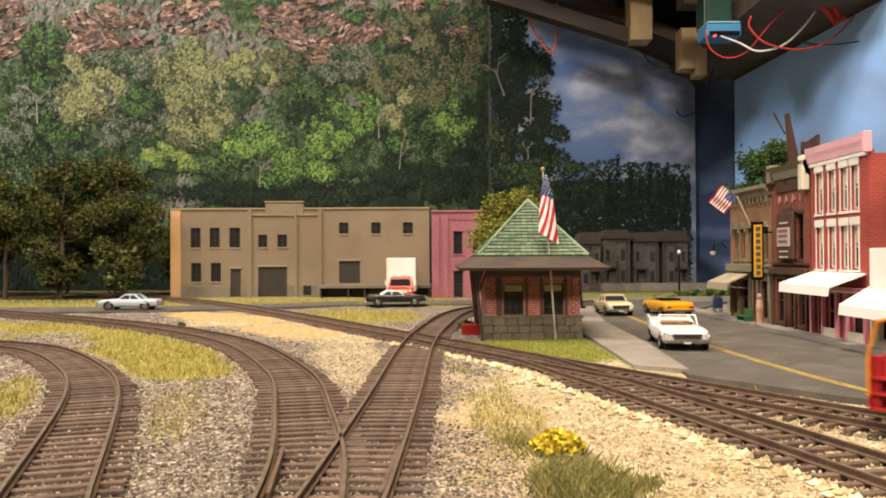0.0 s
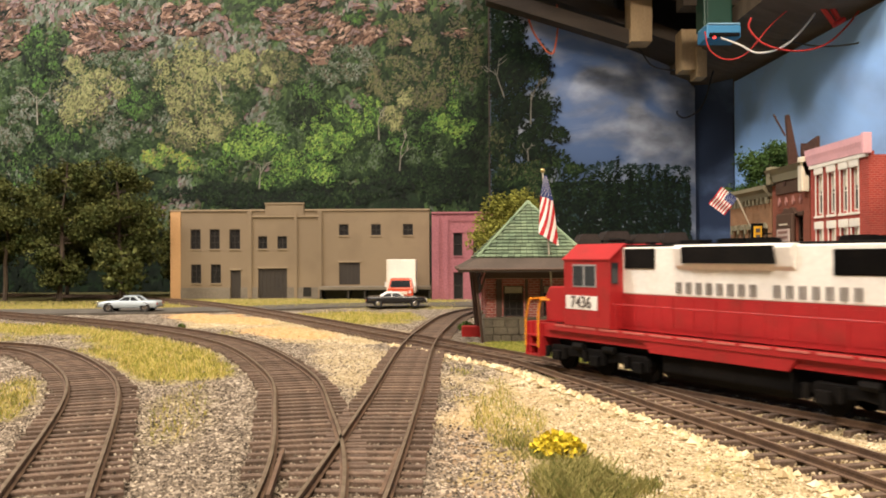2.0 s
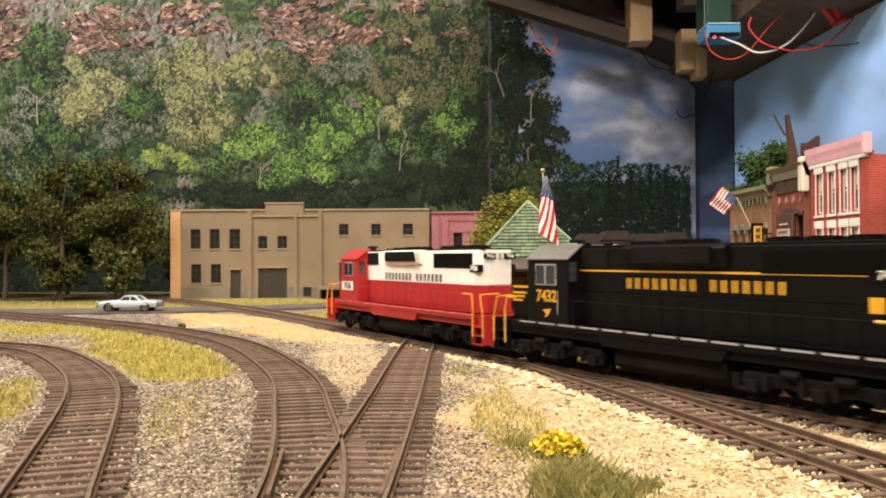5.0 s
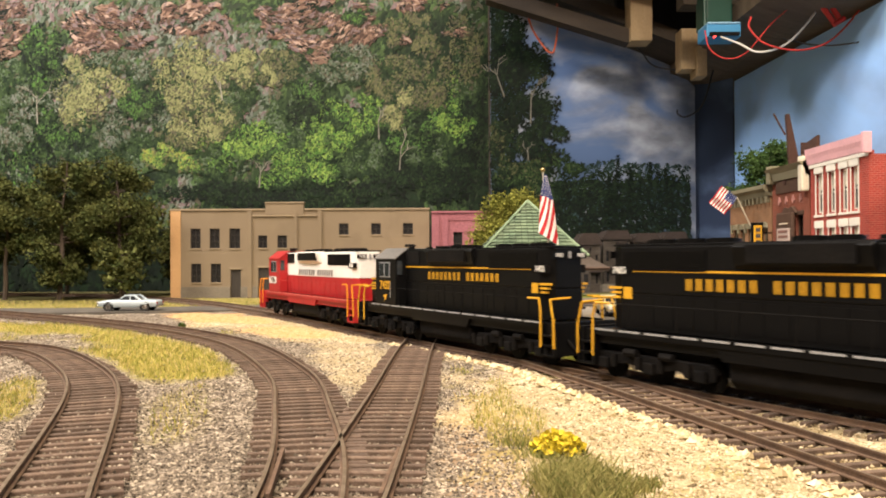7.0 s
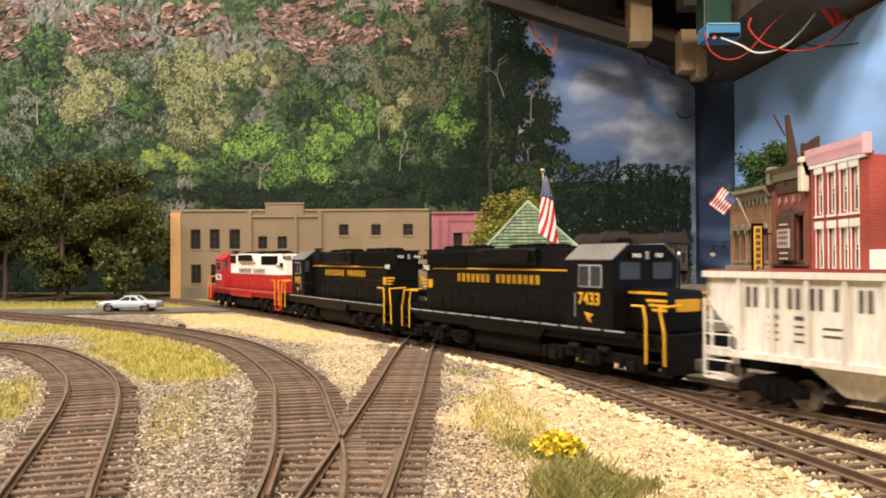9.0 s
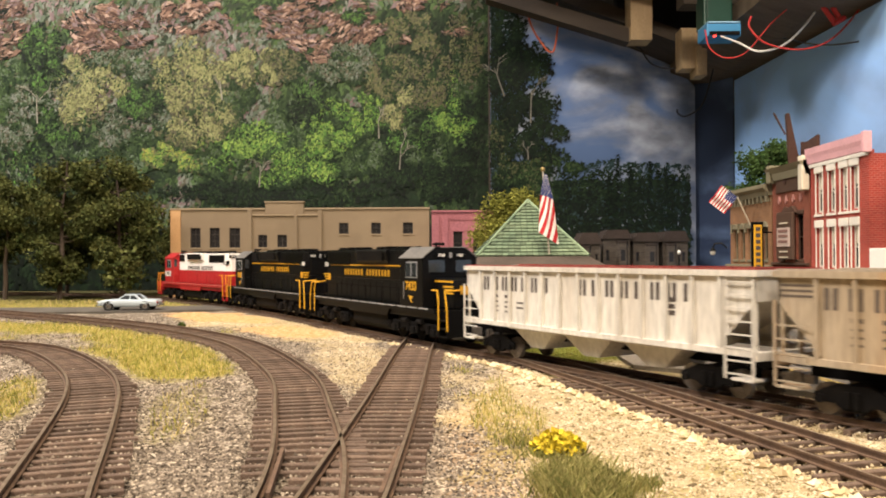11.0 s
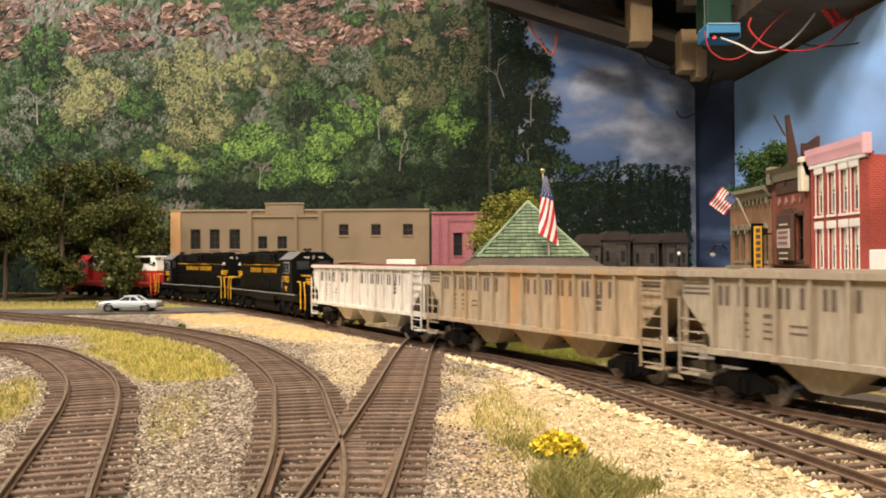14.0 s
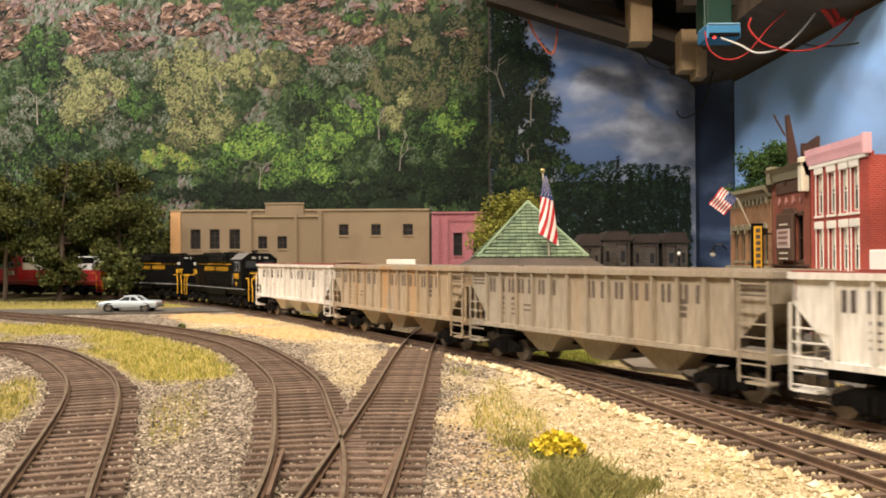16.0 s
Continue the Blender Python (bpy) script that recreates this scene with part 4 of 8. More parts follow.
TAN_WALL = mat("tan_concrete_wall", (0.205, 0.155, 0.097), (0.175, 0.132, 0.083), 14, 0.85, 0, 0.10, 3000, dirt=(0.14, 0.105, 0.067), dirt_amount=0.5, grain=0.4)
TAN_TRIM = mat("tan_trim", (0.26, 0.20, 0.126), (0.22, 0.168, 0.105), 30, 0.85)
# lamplight on the warehouse corner, put into a brighter orange wall colour
LIT_PIER_WALL = mat("lit_corner_tan", (0.50, 0.30, 0.14), (0.44, 0.26, 0.12), 18, 0.85)
GREY_BASE = mat("grey_plinth", (0.17, 0.145, 0.11), (0.13, 0.11, 0.085), 30, 0.9)
# unlit insides put into a near-black colour, for panes and recesses
VOID = mat("unlit_dark", (0.014, 0.013, 0.014), (0.022, 0.021, 0.02), 60, 0.25, spec=0.4)
DARK_FRAME = mat("dark_frame", (0.032, 0.026, 0.02), (0.025, 0.02, 0.016), 60, 0.6)
PINK_WALL = mat("pink_brick_wall", (0.31, 0.115, 0.135), (0.26, 0.095, 0.112), 20, 0.85, 0, 0.3, 700)
RED_BRICK = brick_material("red_brick", (0.36, 0.05, 0.035), (0.28, 0.038, 0.028), (0.40, 0.13, 0.10))
DEPOT_BRICK = brick_material("station_brick", (0.42, 0.105, 0.085), (0.30, 0.065, 0.055), (0.50, 0.34, 0.28), 1.3)
BROWN_BRICK = brick_material("brown_brick", (0.22, 0.060, 0.035), (0.16, 0.045, 0.028), (0.24, 0.11, 0.075))
TAN_BRICK = brick_material("tan_brick", (0.30, 0.155, 0.075), (0.24, 0.12, 0.06), (0.28, 0.18, 0.11))
CREAM = paint("cream_paint", (0.66, 0.60, 0.47), 0.6)
WHITE_TRIM = paint("white_trim_paint", (0.74, 0.71, 0.63), 0.6)
PINK = paint("pink_paint", (0.74, 0.31, 0.37), 0.55)
OLIVE_TRIM = paint("olive_trim", (0.20, 0.18, 0.115), 0.7)
BROWN_TRIM = paint("brown_trim", (0.075, 0.042, 0.028), 0.6)
STONE = mat("grey_stone", (0.19, 0.16, 0.115), (0.13, 0.11, 0.08), 110, 0.9, 0, 0.5, 1200, per_object=0.25)
GREEN_SHINGLE = mat("green_shingle", (0.155, 0.205, 0.125), (0.10, 0.145, 0.09), 90, 0.85, 0, 0.3, 1500, per_object=0.30, island=0.25)
ROOF_FELT = mat("dark_roof_felt", (0.03, 0.035, 0.026), (0.02, 0.024, 0.018), 90, 0.9)
SKIRT = mat("brown_roof_skirt", (0.072, 0.054, 0.042), (0.052, 0.04, 0.031), 60, 0.8, 0, 0.3, 900)
CANVAS = mat("white_canvas", (0.80, 0.78, 0.72), (0.74, 0.71, 0.65), 40, 0.8, 0, 0.05, 900, grain=0.15)
BEIGE_CANVAS = mat("beige_canvas", (0.36, 0.30, 0.20), (0.30, 0.25, 0.17), 60, 0.85)


def holed_wall(axis, at, thick, u0, u1, z0, z1, holes):
    """A wall of real thickness with rectangular openings through it. axis 'y': faces -y, u is x; axis 'x': faces -x, u is y."""
    us = sorted({u0, u1, *[h[0] for h in holes], *[h[1] for h in holes]})
    zs = sorted({z0, z1, *[h[2] for h in holes], *[h[3] for h in holes]})
    bm = bmesh.new()
    grid = {}

    def vert(u, z, d):
        key = (round(u, 6), round(z, 6), d)
        if key not in grid:
            grid[key] = bm.verts.new((u, at + d, z) if axis == "y" else (at + d, u, z))
        return grid[key]

    def solid(i, j):
        if not (0 <= i < len(us) - 1 and 0 <= j < len(zs) - 1):
            return False
        cu, cz = (us[i] + us[i + 1]) / 2, (zs[j] + zs[j + 1]) / 2
        return not any(h[0] < cu < h[1] and h[2] < cz < h[3] for h in holes)

    for i in range(len(us) - 1):
        for j in range(len(zs) - 1):
            if not solid(i, j):
                continue
            a, b, c, d = us[i], us[i + 1], zs[j], zs[j + 1]
            for dd in (0, thick):
                bm.faces.new([vert(a, c, dd), vert(b, c, dd), vert(b, d, dd), vert(a, d, dd)])
            for (ni, nj), (p, q) in (((i - 1, j), ((a, c), (a, d))), ((i + 1, j), ((b, c), (b, d))), ((i, j - 1), ((a, c), (b, c))), ((i, j + 1), ((a, d), (b, d)))):
                if not solid(ni, nj):
                    bm.faces.new([vert(*p, 0), vert(*q, 0), vert(*q, thick), vert(*p, thick)])
    bmesh.ops.recalc_face_normals(bm, faces=bm.faces)
    return bm


def window(parent, axis, at, u0, u1, z0, z1, frame_mat, rows=2, cols=1, sill=None, lintel=None, glass=None, deep=0.0014):
    """A window set into an opening: frame, panes, sill and lintel."""
    def bx(a, b, c, d, e, f, bevel=0.0):
        return boxed(a, b, at + c, at + d, e, f, bevel) if axis == "y" else boxed(at + c, at + d, a, b, e, f, bevel)
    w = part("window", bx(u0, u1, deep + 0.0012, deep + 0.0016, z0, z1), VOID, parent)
    t = min(0.0009, (u1 - u0) * 0.12)
    bm = bmesh.new()

    def add(a, b, e, f):
        if axis == "y":
            box(bm, a, b, at + deep, at + deep + 0.0008, e, f)
        else:
            box(bm, at + deep, at + deep + 0.0008, a, b, e, f)
    add(u0, u0 + t, z0, z1), add(u1 - t, u1, z0, z1), add(u0 + t, u1 - t, z0, z0 + t), add(u0 + t, u1 - t, z1 - t, z1)
    for i in range(1, rows):
        z = z0 + (z1 - z0) * i / rows
        add(u0 + t, u1 - t, z - t * 0.35, z + t * 0.35)
    for i in range(1, cols):
        u = u0 + (u1 - u0) * i / cols
        add(u - t * 0.3, u + t * 0.3, z0 + t, z1 - t)
    part("frame", bm, frame_mat, w)
    if glass:
        part("pane", bx(u0 + t, u1 - t, deep + 0.0009, deep + 0.0011, z0 + t, z1 - t), glass, w)
    if sill:
        part("sill", bx(u0 - 0.0008, u1 + 0.0008, -0.0010, 0.0012, z0 - 0.0016, z0, 0.0002), sill, w)
    if lintel:
        part("lintel", bx(u0 - 0.0010, u1 + 0.0010, -0.0009, 0.0012, z1, z1 + 0.0026, 0.0003), lintel, w)
    return w


# ----- tan warehouse
wh = thing("warehouse", "long tan two-storey warehouse with dark windows and a loading dock", "warehouse")
F = 1.030
up = [(-0.3175, -0.3047, 0.0590, 0.0838), (-0.2934, -0.2806, 0.0590, 0.0838), (-0.2685, -0.2550, 0.0588, 0.0838)]
lo = [(-0.3168, -0.3040, 0.0160, 0.0397), (-0.2920, -0.2792, 0.0160, 0.0397)]
mid = [(-0.2323, -0.2209, 0.0590, 0.0748), (-0.2081, -0.1960, 0.0590, 0.0748)]
east = [(-0.1307, -0.1186, 0.0753, 0.0895), (-0.0902, -0.0781, 0.0753, 0.0895), (-0.0504, -0.0376, 0.0753, 0.0895)]
doors = [(-0.2671, -0.2543, -0.003, 0.0322), (-0.2323, -0.1960, -0.003, 0.0342), (-0.1307, -0.1044, 0.0135, 0.0412)]
part("wall", holed_wall("y", F, 0.004, -0.3296, -0.0170, -0.006, 0.1062, up + lo + mid + east + doors), TAN_WALL, wh)
part("corner_pier", boxed(-0.3425, -0.3296, F - 0.001, F + 0.07, -0.006, 0.1075, 0.0006), LIT_PIER_WALL, wh, "corner pier, brighter orange for the lamplight on it")
part("east_wall", boxed(-0.0210, -0.0170, F + 0.004, F + 0.07, -0.006, 0.1062), TAN_WALL, wh)
part("roof", boxed(-0.3296, -0.0210, F + 0.004, F + 0.07, 0.098, 0.100), GREY_BASE, wh)
part("parapet", boxed(-0.2230, -0.1747, F - 0.0016, F + 0.006, 0.1005, 0.1150, 0.0006), TAN_WALL, wh)
part("parapet_cap", boxed(-0.2238, -0.1739, F - 0.0026, F + 0.007, 0.1150, 0.1168, 0.0004), TAN_TRIM, wh)
for a, b in ((-0.3430, -0.2236), (-0.1741, -0.0165)):
    part("coping", boxed(a, b, F - 0.0016, F + 0.006, 0.1062, 0.1085, 0.0005), TAN_TRIM, wh)
for a, b in ((-0.2455, -0.2400), (-0.1870, -0.1830), (-0.1570, -0.1520)):
    part("pilaster", boxed(a, b, F - 0.0022, F, -0.003, 0.1062, 0.0005), TAN_WALL, wh)
part("ledge", boxed(-0.2400, -0.1570, F - 0.0018, F, 0.0985, 0.1005, 0.0004), TAN_TRIM, wh)
for a, b in ((-0.3296, -0.2671), (-0.2543, -0.2323), (-0.1960, -0.1520)):
    part("plinth", boxed(a, b, F - 0.0014, F, -0.004, 0.0105, 0.0004), GREY_BASE, wh)
for h in up + lo:
    window(wh, "y", F, *h, DARK_FRAME, 3, 2, sill=TAN_TRIM)
for h in mid + east:
    window(wh, "y", F, *h, DARK_FRAME, 2, 2, sill=TAN_TRIM)
for h in doors:
    d = part("door", boxed(h[0], h[1], F + 0.0020, F + 0.0030, h[2], h[3]), mat("brown_door", (0.05, 0.037, 0.025), (0.035, 0.027, 0.019), 80, 0.7), wh, "dark brown plank door")
    k = max(2, int((h[1] - h[0]) / 0.005))
    for i in range(k):
        a = h[0] + (h[1] - h[0]) * i / k
        part("plank", boxed(a + 0.0003, a + (h[1] - h[0]) / k - 0.0003, F + 0.0014, F + 0.0020, h[2] + 0.0008, h[3] - 0.0008), DARK_FRAME, d)
    part("lintel", boxed(h[0] - 0.001, h[1] + 0.001, F - 0.0012, F + 0.001, h[3], h[3] + 0.0022, 0.0003), TAN_TRIM, d)
part("grating", boxed(-0.1755, -0.1655, F - 0.0018, F - 0.0012, -0.001, 0.0105), VOID, wh)
dock = part("loading_dock", boxed(-0.1520, -0.0150, F - 0.030, F - 0.0004, 0.0080, 0.0118, 0.0004), GREY_BASE, wh, "grey loading dock deck")
for x in (-0.151, -0.117, -0.097, -0.060, -0.018):
    part("dock_pile", boxed(x, x + 0.002, F - 0.028, F - 0.004, -0.006, 0.0080), DARK_FRAME, dock)
# near-black sheet stands for the shade beneath the dock
part("dock_wall", boxed(-0.150, -0.016, F - 0.012, F - 0.010, -0.006, 0.0080), VOID, dock)

# ----- pink building
pk = thing("pink_building", "dusty pink brick building with dark windows", "building")
F2 = 0.985
holes = [(0.0125, 0.0235, 0.0490, 0.0765), (0.0365, 0.0475, 0.0490, 0.0765), (0.0125, 0.0240, -0.003, 0.0290), (0.0365, 0.0480, 0.004, 0.0290)]
part("wall", holed_wall("y", F2, 0.004, -0.0135, 0.075, -0.006, 0.0995, holes), PINK_WALL, pk)
part("west_wall", boxed(-0.0135, -0.0095, F2 + 0.004, F2 + 0.07, -0.006, 0.0995), PINK_WALL, pk)
part("roof", boxed(-0.0095, 0.075, F2 + 0.004, F2 + 0.07, 0.092, 0.094), GREY_BASE, pk)
part("coping", boxed(-0.0140, 0.076, F2 - 0.002, F2 + 0.005, 0.0995, 0.1018, 0.0005), PINK_WALL, pk)
for a, b in ((-0.0135, -0.0045), (0.0005, 0.0060)):
    part("pilaster", boxed(a, b, F2 - 0.0018, F2, -0.004, 0.0945, 0.0004), PINK_WALL, pk)
for i in range(18):
    a = 0.007 + i * 0.0038
    part("corbel", boxed(a, a + 0.0021, F2 - 0.0014, F2, 0.0905, 0.0955), PINK_WALL, pk)
for h in holes:
    window(pk, "y", F2, *h, DARK_FRAME, 2, 1, sill=PINK_WALL, lintel=PINK_WALL)

# ----- station
st = thing("station", "small brick railway station with a green shingled hip roof", "station building")
X0, X1, Y0, Y1 = 0.0262, 0.0815, 0.492, 0.570
wins = [(0.0362, 0.0482, 0.0115, 0.0300), (0.0600, 0.0722, 0.0115, 0.0300)]
part("front_wall", holed_wall("y", Y0, 0.003, X0, X1, 0.0100, 0.0410, wins), DEPOT_BRICK, st, "red brick wall")
swins = [(0.505, 0.517, 0.0115, 0.0300), (0.540, 0.552, 0.0115, 0.0300)]
part("west_wall", holed_wall("x", X0, 0.003, Y0 + 0.003, Y1, 0.0100, 0.0410, swins), DEPOT_BRICK, st, "red brick wall")
part("east_wall", boxed(X1 - 0.003, X1, Y0 + 0.003, Y1, 0.0100, 0.0410), DEPOT_BRICK, st)
part("back_wall", boxed(X0 + 0.003, X1 - 0.003, Y1 - 0.003, Y1, 0.0100, 0.0410), DEPOT_BRICK, st)
for h in wins:
    w = window(st, "y", Y0, *h, DARK_FRAME, 4, 3, sill=OLIVE_TRIM)
    part("transom", boxed(h[0] + 0.0008, h[1] - 0.0008, Y0 + 0.0008, Y0 + 0.0012, 0.0256, 0.0294), mat("lit_transom", (0.40, 0.34, 0.24), None, 60, 0.5), w, "pale blind behind the upper panes")
for h in swins:
    window(st, "x", X0, *h, DARK_FRAME, 4, 3, sill=OLIVE_TRIM)
for a, b in ((0.0318, 0.0352), (0.0492, 0.0508), (0.0582, 0.0596), (0.0728, 0.0745)):
    part("window_casing", boxed(a, b, Y0 - 0.0010, Y0, 0.0100, 0.0340, 0.0002), BROWN_TRIM, st, "dark painted casing")
part("frieze", boxed(X0 - 0.0006, X1 + 0.0006, Y0 - 0.0014, Y0, 0.0345, 0.0395, 0.0003), BROWN_TRIM, st)
for x in (X0 - 0.0008, X1 - 0.0045):
    for k in range(9):
        part("quoin", boxed(x + (0.0006 if k % 2 else 0), x + 0.0053 - (0.0006 if k % 2 else 0), Y0 - 0.0012, Y0, 0.0102 + k * 0.0027, 0.0126 + k * 0.0027, 0.0002), DEPOT_BRICK, st)
base = part("foundation", boxed(X0 - 0.0005, X1 + 0.0005, Y0 - 0.0005, Y1, -0.006, 0.0098), GREY_BASE, st, "grey stone foundation")
for r in range(3):
    u = X0 - 0.002
    while u < X1 + 0.0015:
        w = min(random.uniform(0.0045, 0.0085), X1 + 0.002 - u)
        part("stone", boxed(u + 0.0001, u + w - 0.0002, Y0 - 0.0022 - random.uniform(0, 0.0006), Y0 - 0.0005, -0.0035 + r * 0.0045, 0.0008 + r * 0.0045, 0.0004), STONE, base)
        u += w
    u = Y0
    while u < Y1:
        w = random.uniform(0.005, 0.009)
        part("stone", boxed(X0 - 0.0022 - random.uniform(0, 0.0005), X0 - 0.0005, u + 0.0001, min(u + w, Y1) - 0.0002, -0.0035 + r * 0.0045, 0.0008 + r * 0.0045, 0.0004), STONE, base)
        u += w
part("water_table", boxed(X0 - 0.0026, X1 + 0.0026, Y0 - 0.0028, Y0 - 0.0001, 0.0098, 0.0112, 0.0003), STONE, st)
# roof: shallow skirt, then a steep hip to a point
EX0, EX1, EY0, EY1, EZ = 0.0090, 0.0948, 0.466, 0.596, 0.0405
RX0, RX1, RY0, RY1, RZ = 0.0200, 0.0858, 0.482, 0.580, 0.0468
apex = Vector((0.0552, 0.532, 0.0825))
bm = bmesh.new()
e = [bm.verts.new(v) for v in ((EX0, EY0, EZ), (EX1, EY0, EZ), (EX1, EY1, EZ), (EX0, EY1, EZ))]
r = [bm.verts.new(v) for v in ((RX0, RY0, RZ), (RX1, RY0, RZ), (RX1, RY1, RZ), (RX0, RY1, RZ))]
u = [bm.verts.new((v.co.x, v.co.y, v.co.z - 0.0018)) for v in e]
for i in range(4):
    j = (i + 1) % 4
    bm.faces.new((e[i], e[j], r[j], r[i])), bm.faces.new((u[j], u[i], e[i], e[j]))
bm.faces.new(u[::-1])
roof = part("roof", bm, SKIRT, st, "brown roof skirt with wide eaves")
part("eave_gutter", pipe(bmesh.new(), [(EX0, EY0, EZ - 0.0002), (EX1, EY0, EZ - 0.0002)], 0.0009, 6), BROWN_TRIM, roof)
part("eave_gutter", pipe(bmesh.new(), [(EX0, EY0, EZ - 0.0002), (EX0, EY1, EZ - 0.0002)], 0.0009, 6), BROWN_TRIM, roof)
bm = bmesh.new()
r = [bm.verts.new(v) for v in ((RX0, RY0, RZ), (RX1, RY0, RZ), (RX1, RY1, RZ), (RX0, RY1, RZ))]
t = bm.verts.new(apex)
for i in range(4):
    bm.faces.new((r[i], r[(i + 1) % 4], t))
part("hip", bm, ROOF_FELT, roof)


def shingle_face(a, b, rows, joined):
    """Courses of shingles over the triangle a, b, apex."""
    a, b = Vector(a), Vector(b)
    nrm = (b - a).cross(apex - a).normalized()
    bm = bmesh.new() if joined else None
    for i in range(rows):
        v0, v1 = i / rows, (i + 1.15) / rows
        l0, r0 = a.lerp(apex, v0), b.lerp(apex, v0)
        n = max(1, int((r0 - l0).length / 0.0036))
        up_dir = ((apex - (a + b) / 2) / rows) * 1.12
        for k in range(n):
            f0, f1 = (k + (0.5 if i % 2 and n > 1 else 0.0)) / n, (k + 1 + (0.5 if i % 2 and n > 1 else 0.0)) / n
            f1 = min(f1, 1.0)
            p0, p1 = l0.lerp(r0, f0 + 0.05 / n), l0.lerp(r0, f1 - 0.06 / n)
            mx = 0.5 * (f0 + f1)
            q0, q1 = a.lerp(apex, min(v1, 1.0)).lerp(b.lerp(apex, min(v1, 1.0)), f0), a.lerp(apex, min(v1, 1.0)).lerp(b.lerp(apex, min(v1, 1.0)), f1)
            th = 0.0009 + random.uniform(0, 0.0003)
            pts = [p0 + nrm * th, p1 + nrm * th, q1 + nrm * 0.0002, q0 + nrm * 0.0002, p0, p1]
            w = bm or bmesh.new()
            vs = [w.verts.new(p) for p in pts]
            w.faces.new((vs[0], vs[1], vs[2], vs[3])), w.faces.new((vs[4], vs[5], vs[1], vs[0]))
            if not joined:
                part("shingle", w, GREEN_SHINGLE, roof)
    if joined:
        tagged(part("far_shingles", bm, GREEN_SHINGLE, roof, "green shingles on the far slopes"), kind="stuff")


shingle_face((RX0, RY0, RZ), (RX1, RY0, RZ), 17, False)
shingle_face((RX0, RY1, RZ), (RX0, RY0, RZ), 17, True)
shingle_face((RX1, RY0, RZ), (RX1, RY1, RZ), 17, True)
for c in ((RX0, RY0, RZ), (RX1, RY0, RZ)):
    part("hip_cap", rod(bmesh.new(), Vector(c) + Vector((0, -0.0004, 0.0005)), apex + Vector((0, 0, 0.0008)), 0.0009, 6), GREEN_SHINGLE, roof)
for x, y in ((0.0205, 0.486), (0.0205, 0.532), (0.0205, 0.578)):
    part("bracket_post", rod(bmesh.new(), (x + 0.0028, y, -0.004), (x - 0.0015, y - 0.002, 0.0390), 0.0009, 6), BROWN_TRIM, st, "dark slanting eave post")
    part("brace", rod(bmesh.new(), (x + 0.001, y, 0.026), (x + 0.006, y, 0.0395), 0.0007, 6), BROWN_TRIM, st)
part("bracket_post", rod(bmesh.new(), (0.0875, 0.520, 0.018), (0.0865, 0.520, 0.0395), 0.0008, 6), BROWN_TRIM, st, "dark eave post")
plat = part("platform_crate", boxed(0.0120, 0.0255, 0.530, 0.539, -0.0045, 0.0026, 0.0004), paint("bright_red_paint", (0.42, 0.02, 0.018)))
tagged(plat, "low bright red crate beside the station", "crate")

# ----- shop fronts along the street; they face west
FX = 0.2205


def shell(top, y0, y1, z1, wall, holes, depth=0.11):
    part("front_wall", holed_wall("x", FX, 0.003, y0, y1, -0.006, z1, holes), wall, top)
    part("side_wall", boxed(FX + 0.003, FX + depth, y0, y0 + 0.003, -0.006, z1 - 0.002), wall, top)
    part("far_wall", boxed(FX + 0.003, FX + depth, y1 - 0.003, y1, -0.006, z1 - 0.002), wall, top)
    part("back_wall", boxed(FX + depth - 0.003, FX + depth, y0 + 0.003, y1 - 0.003, -0.006, z1 - 0.002), wall, top)
    part("roof", boxed(FX + 0.003, FX + depth - 0.003, y0 + 0.003, y1 - 0.003, z1 - 0.010, z1 - 0.008), GREY_BASE, top)
    # upright near-black sheet behind the windows stands for the unlit rooms
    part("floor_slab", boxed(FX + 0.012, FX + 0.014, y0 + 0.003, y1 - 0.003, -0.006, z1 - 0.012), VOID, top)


# three-storey red brick shop
rb = thing("brick_shop", "three-storey red brick shop with white window trim", "shop building")
cols = [(0.4345, 0.4415), (0.4465, 0.4535), (0.4605, 0.4675), (0.4755, 0.4830)]
hw = [(a, b, z0, z1) for a, b in cols for z0, z1 in ((0.0395, 0.0625), (0.0715, 0.0945))]
hs = [(0.4290, 0.4440, 0.0040, 0.0255), (0.4580, 0.4720, 0.0040, 0.0255), (0.4465, 0.4555, -0.004, 0.0255), (0.4760, 0.4860, -0.004, 0.0255)]
shell(rb, 0.4235, 0.4905, 0.1015, RED_BRICK, hw + hs)
for h in hw:
    w = window(rb, "x", FX, *h, WHITE_TRIM, 2, 1)
    part("blind", boxed(FX + 0.0022, FX + 0.0024, h[0] + 0.0008, h[1] - 0.0008, h[2] + 0.0135, h[3] - 0.0008), CREAM, w, "half-drawn pale blind")
    for a in (h[0] - 0.0013, h[1]):
        part("casing", boxed(FX - 0.0003, FX, a, a + 0.0013, h[2] - 0.001, h[3], 0.0002), WHITE_TRIM, w)
    part("sill", boxed(FX - 0.0010, FX, h[0] - 0.0018, h[1] + 0.0018, h[2] - 0.0024, h[2] - 0.001, 0.0003), WHITE_TRIM, w)
    part("lintel", boxed(FX - 0.0009, FX, h[0] - 0.0018, h[1] + 0.0018, h[3], h[3] + 0.0046, 0.0006), WHITE_TRIM, w)
for h in hs:
    window(rb, "x", FX, *h, PINK, 2 if h[2] > 0 else 1, 1)
for y in (0.4250, 0.4445, 0.4560, 0.4725, 0.4870):
    part("shop_column", boxed(FX - 0.0020, FX, y, y + 0.0022, -0.003, 0.0262, 0.0003), PINK, rb, "pink shop-front column")
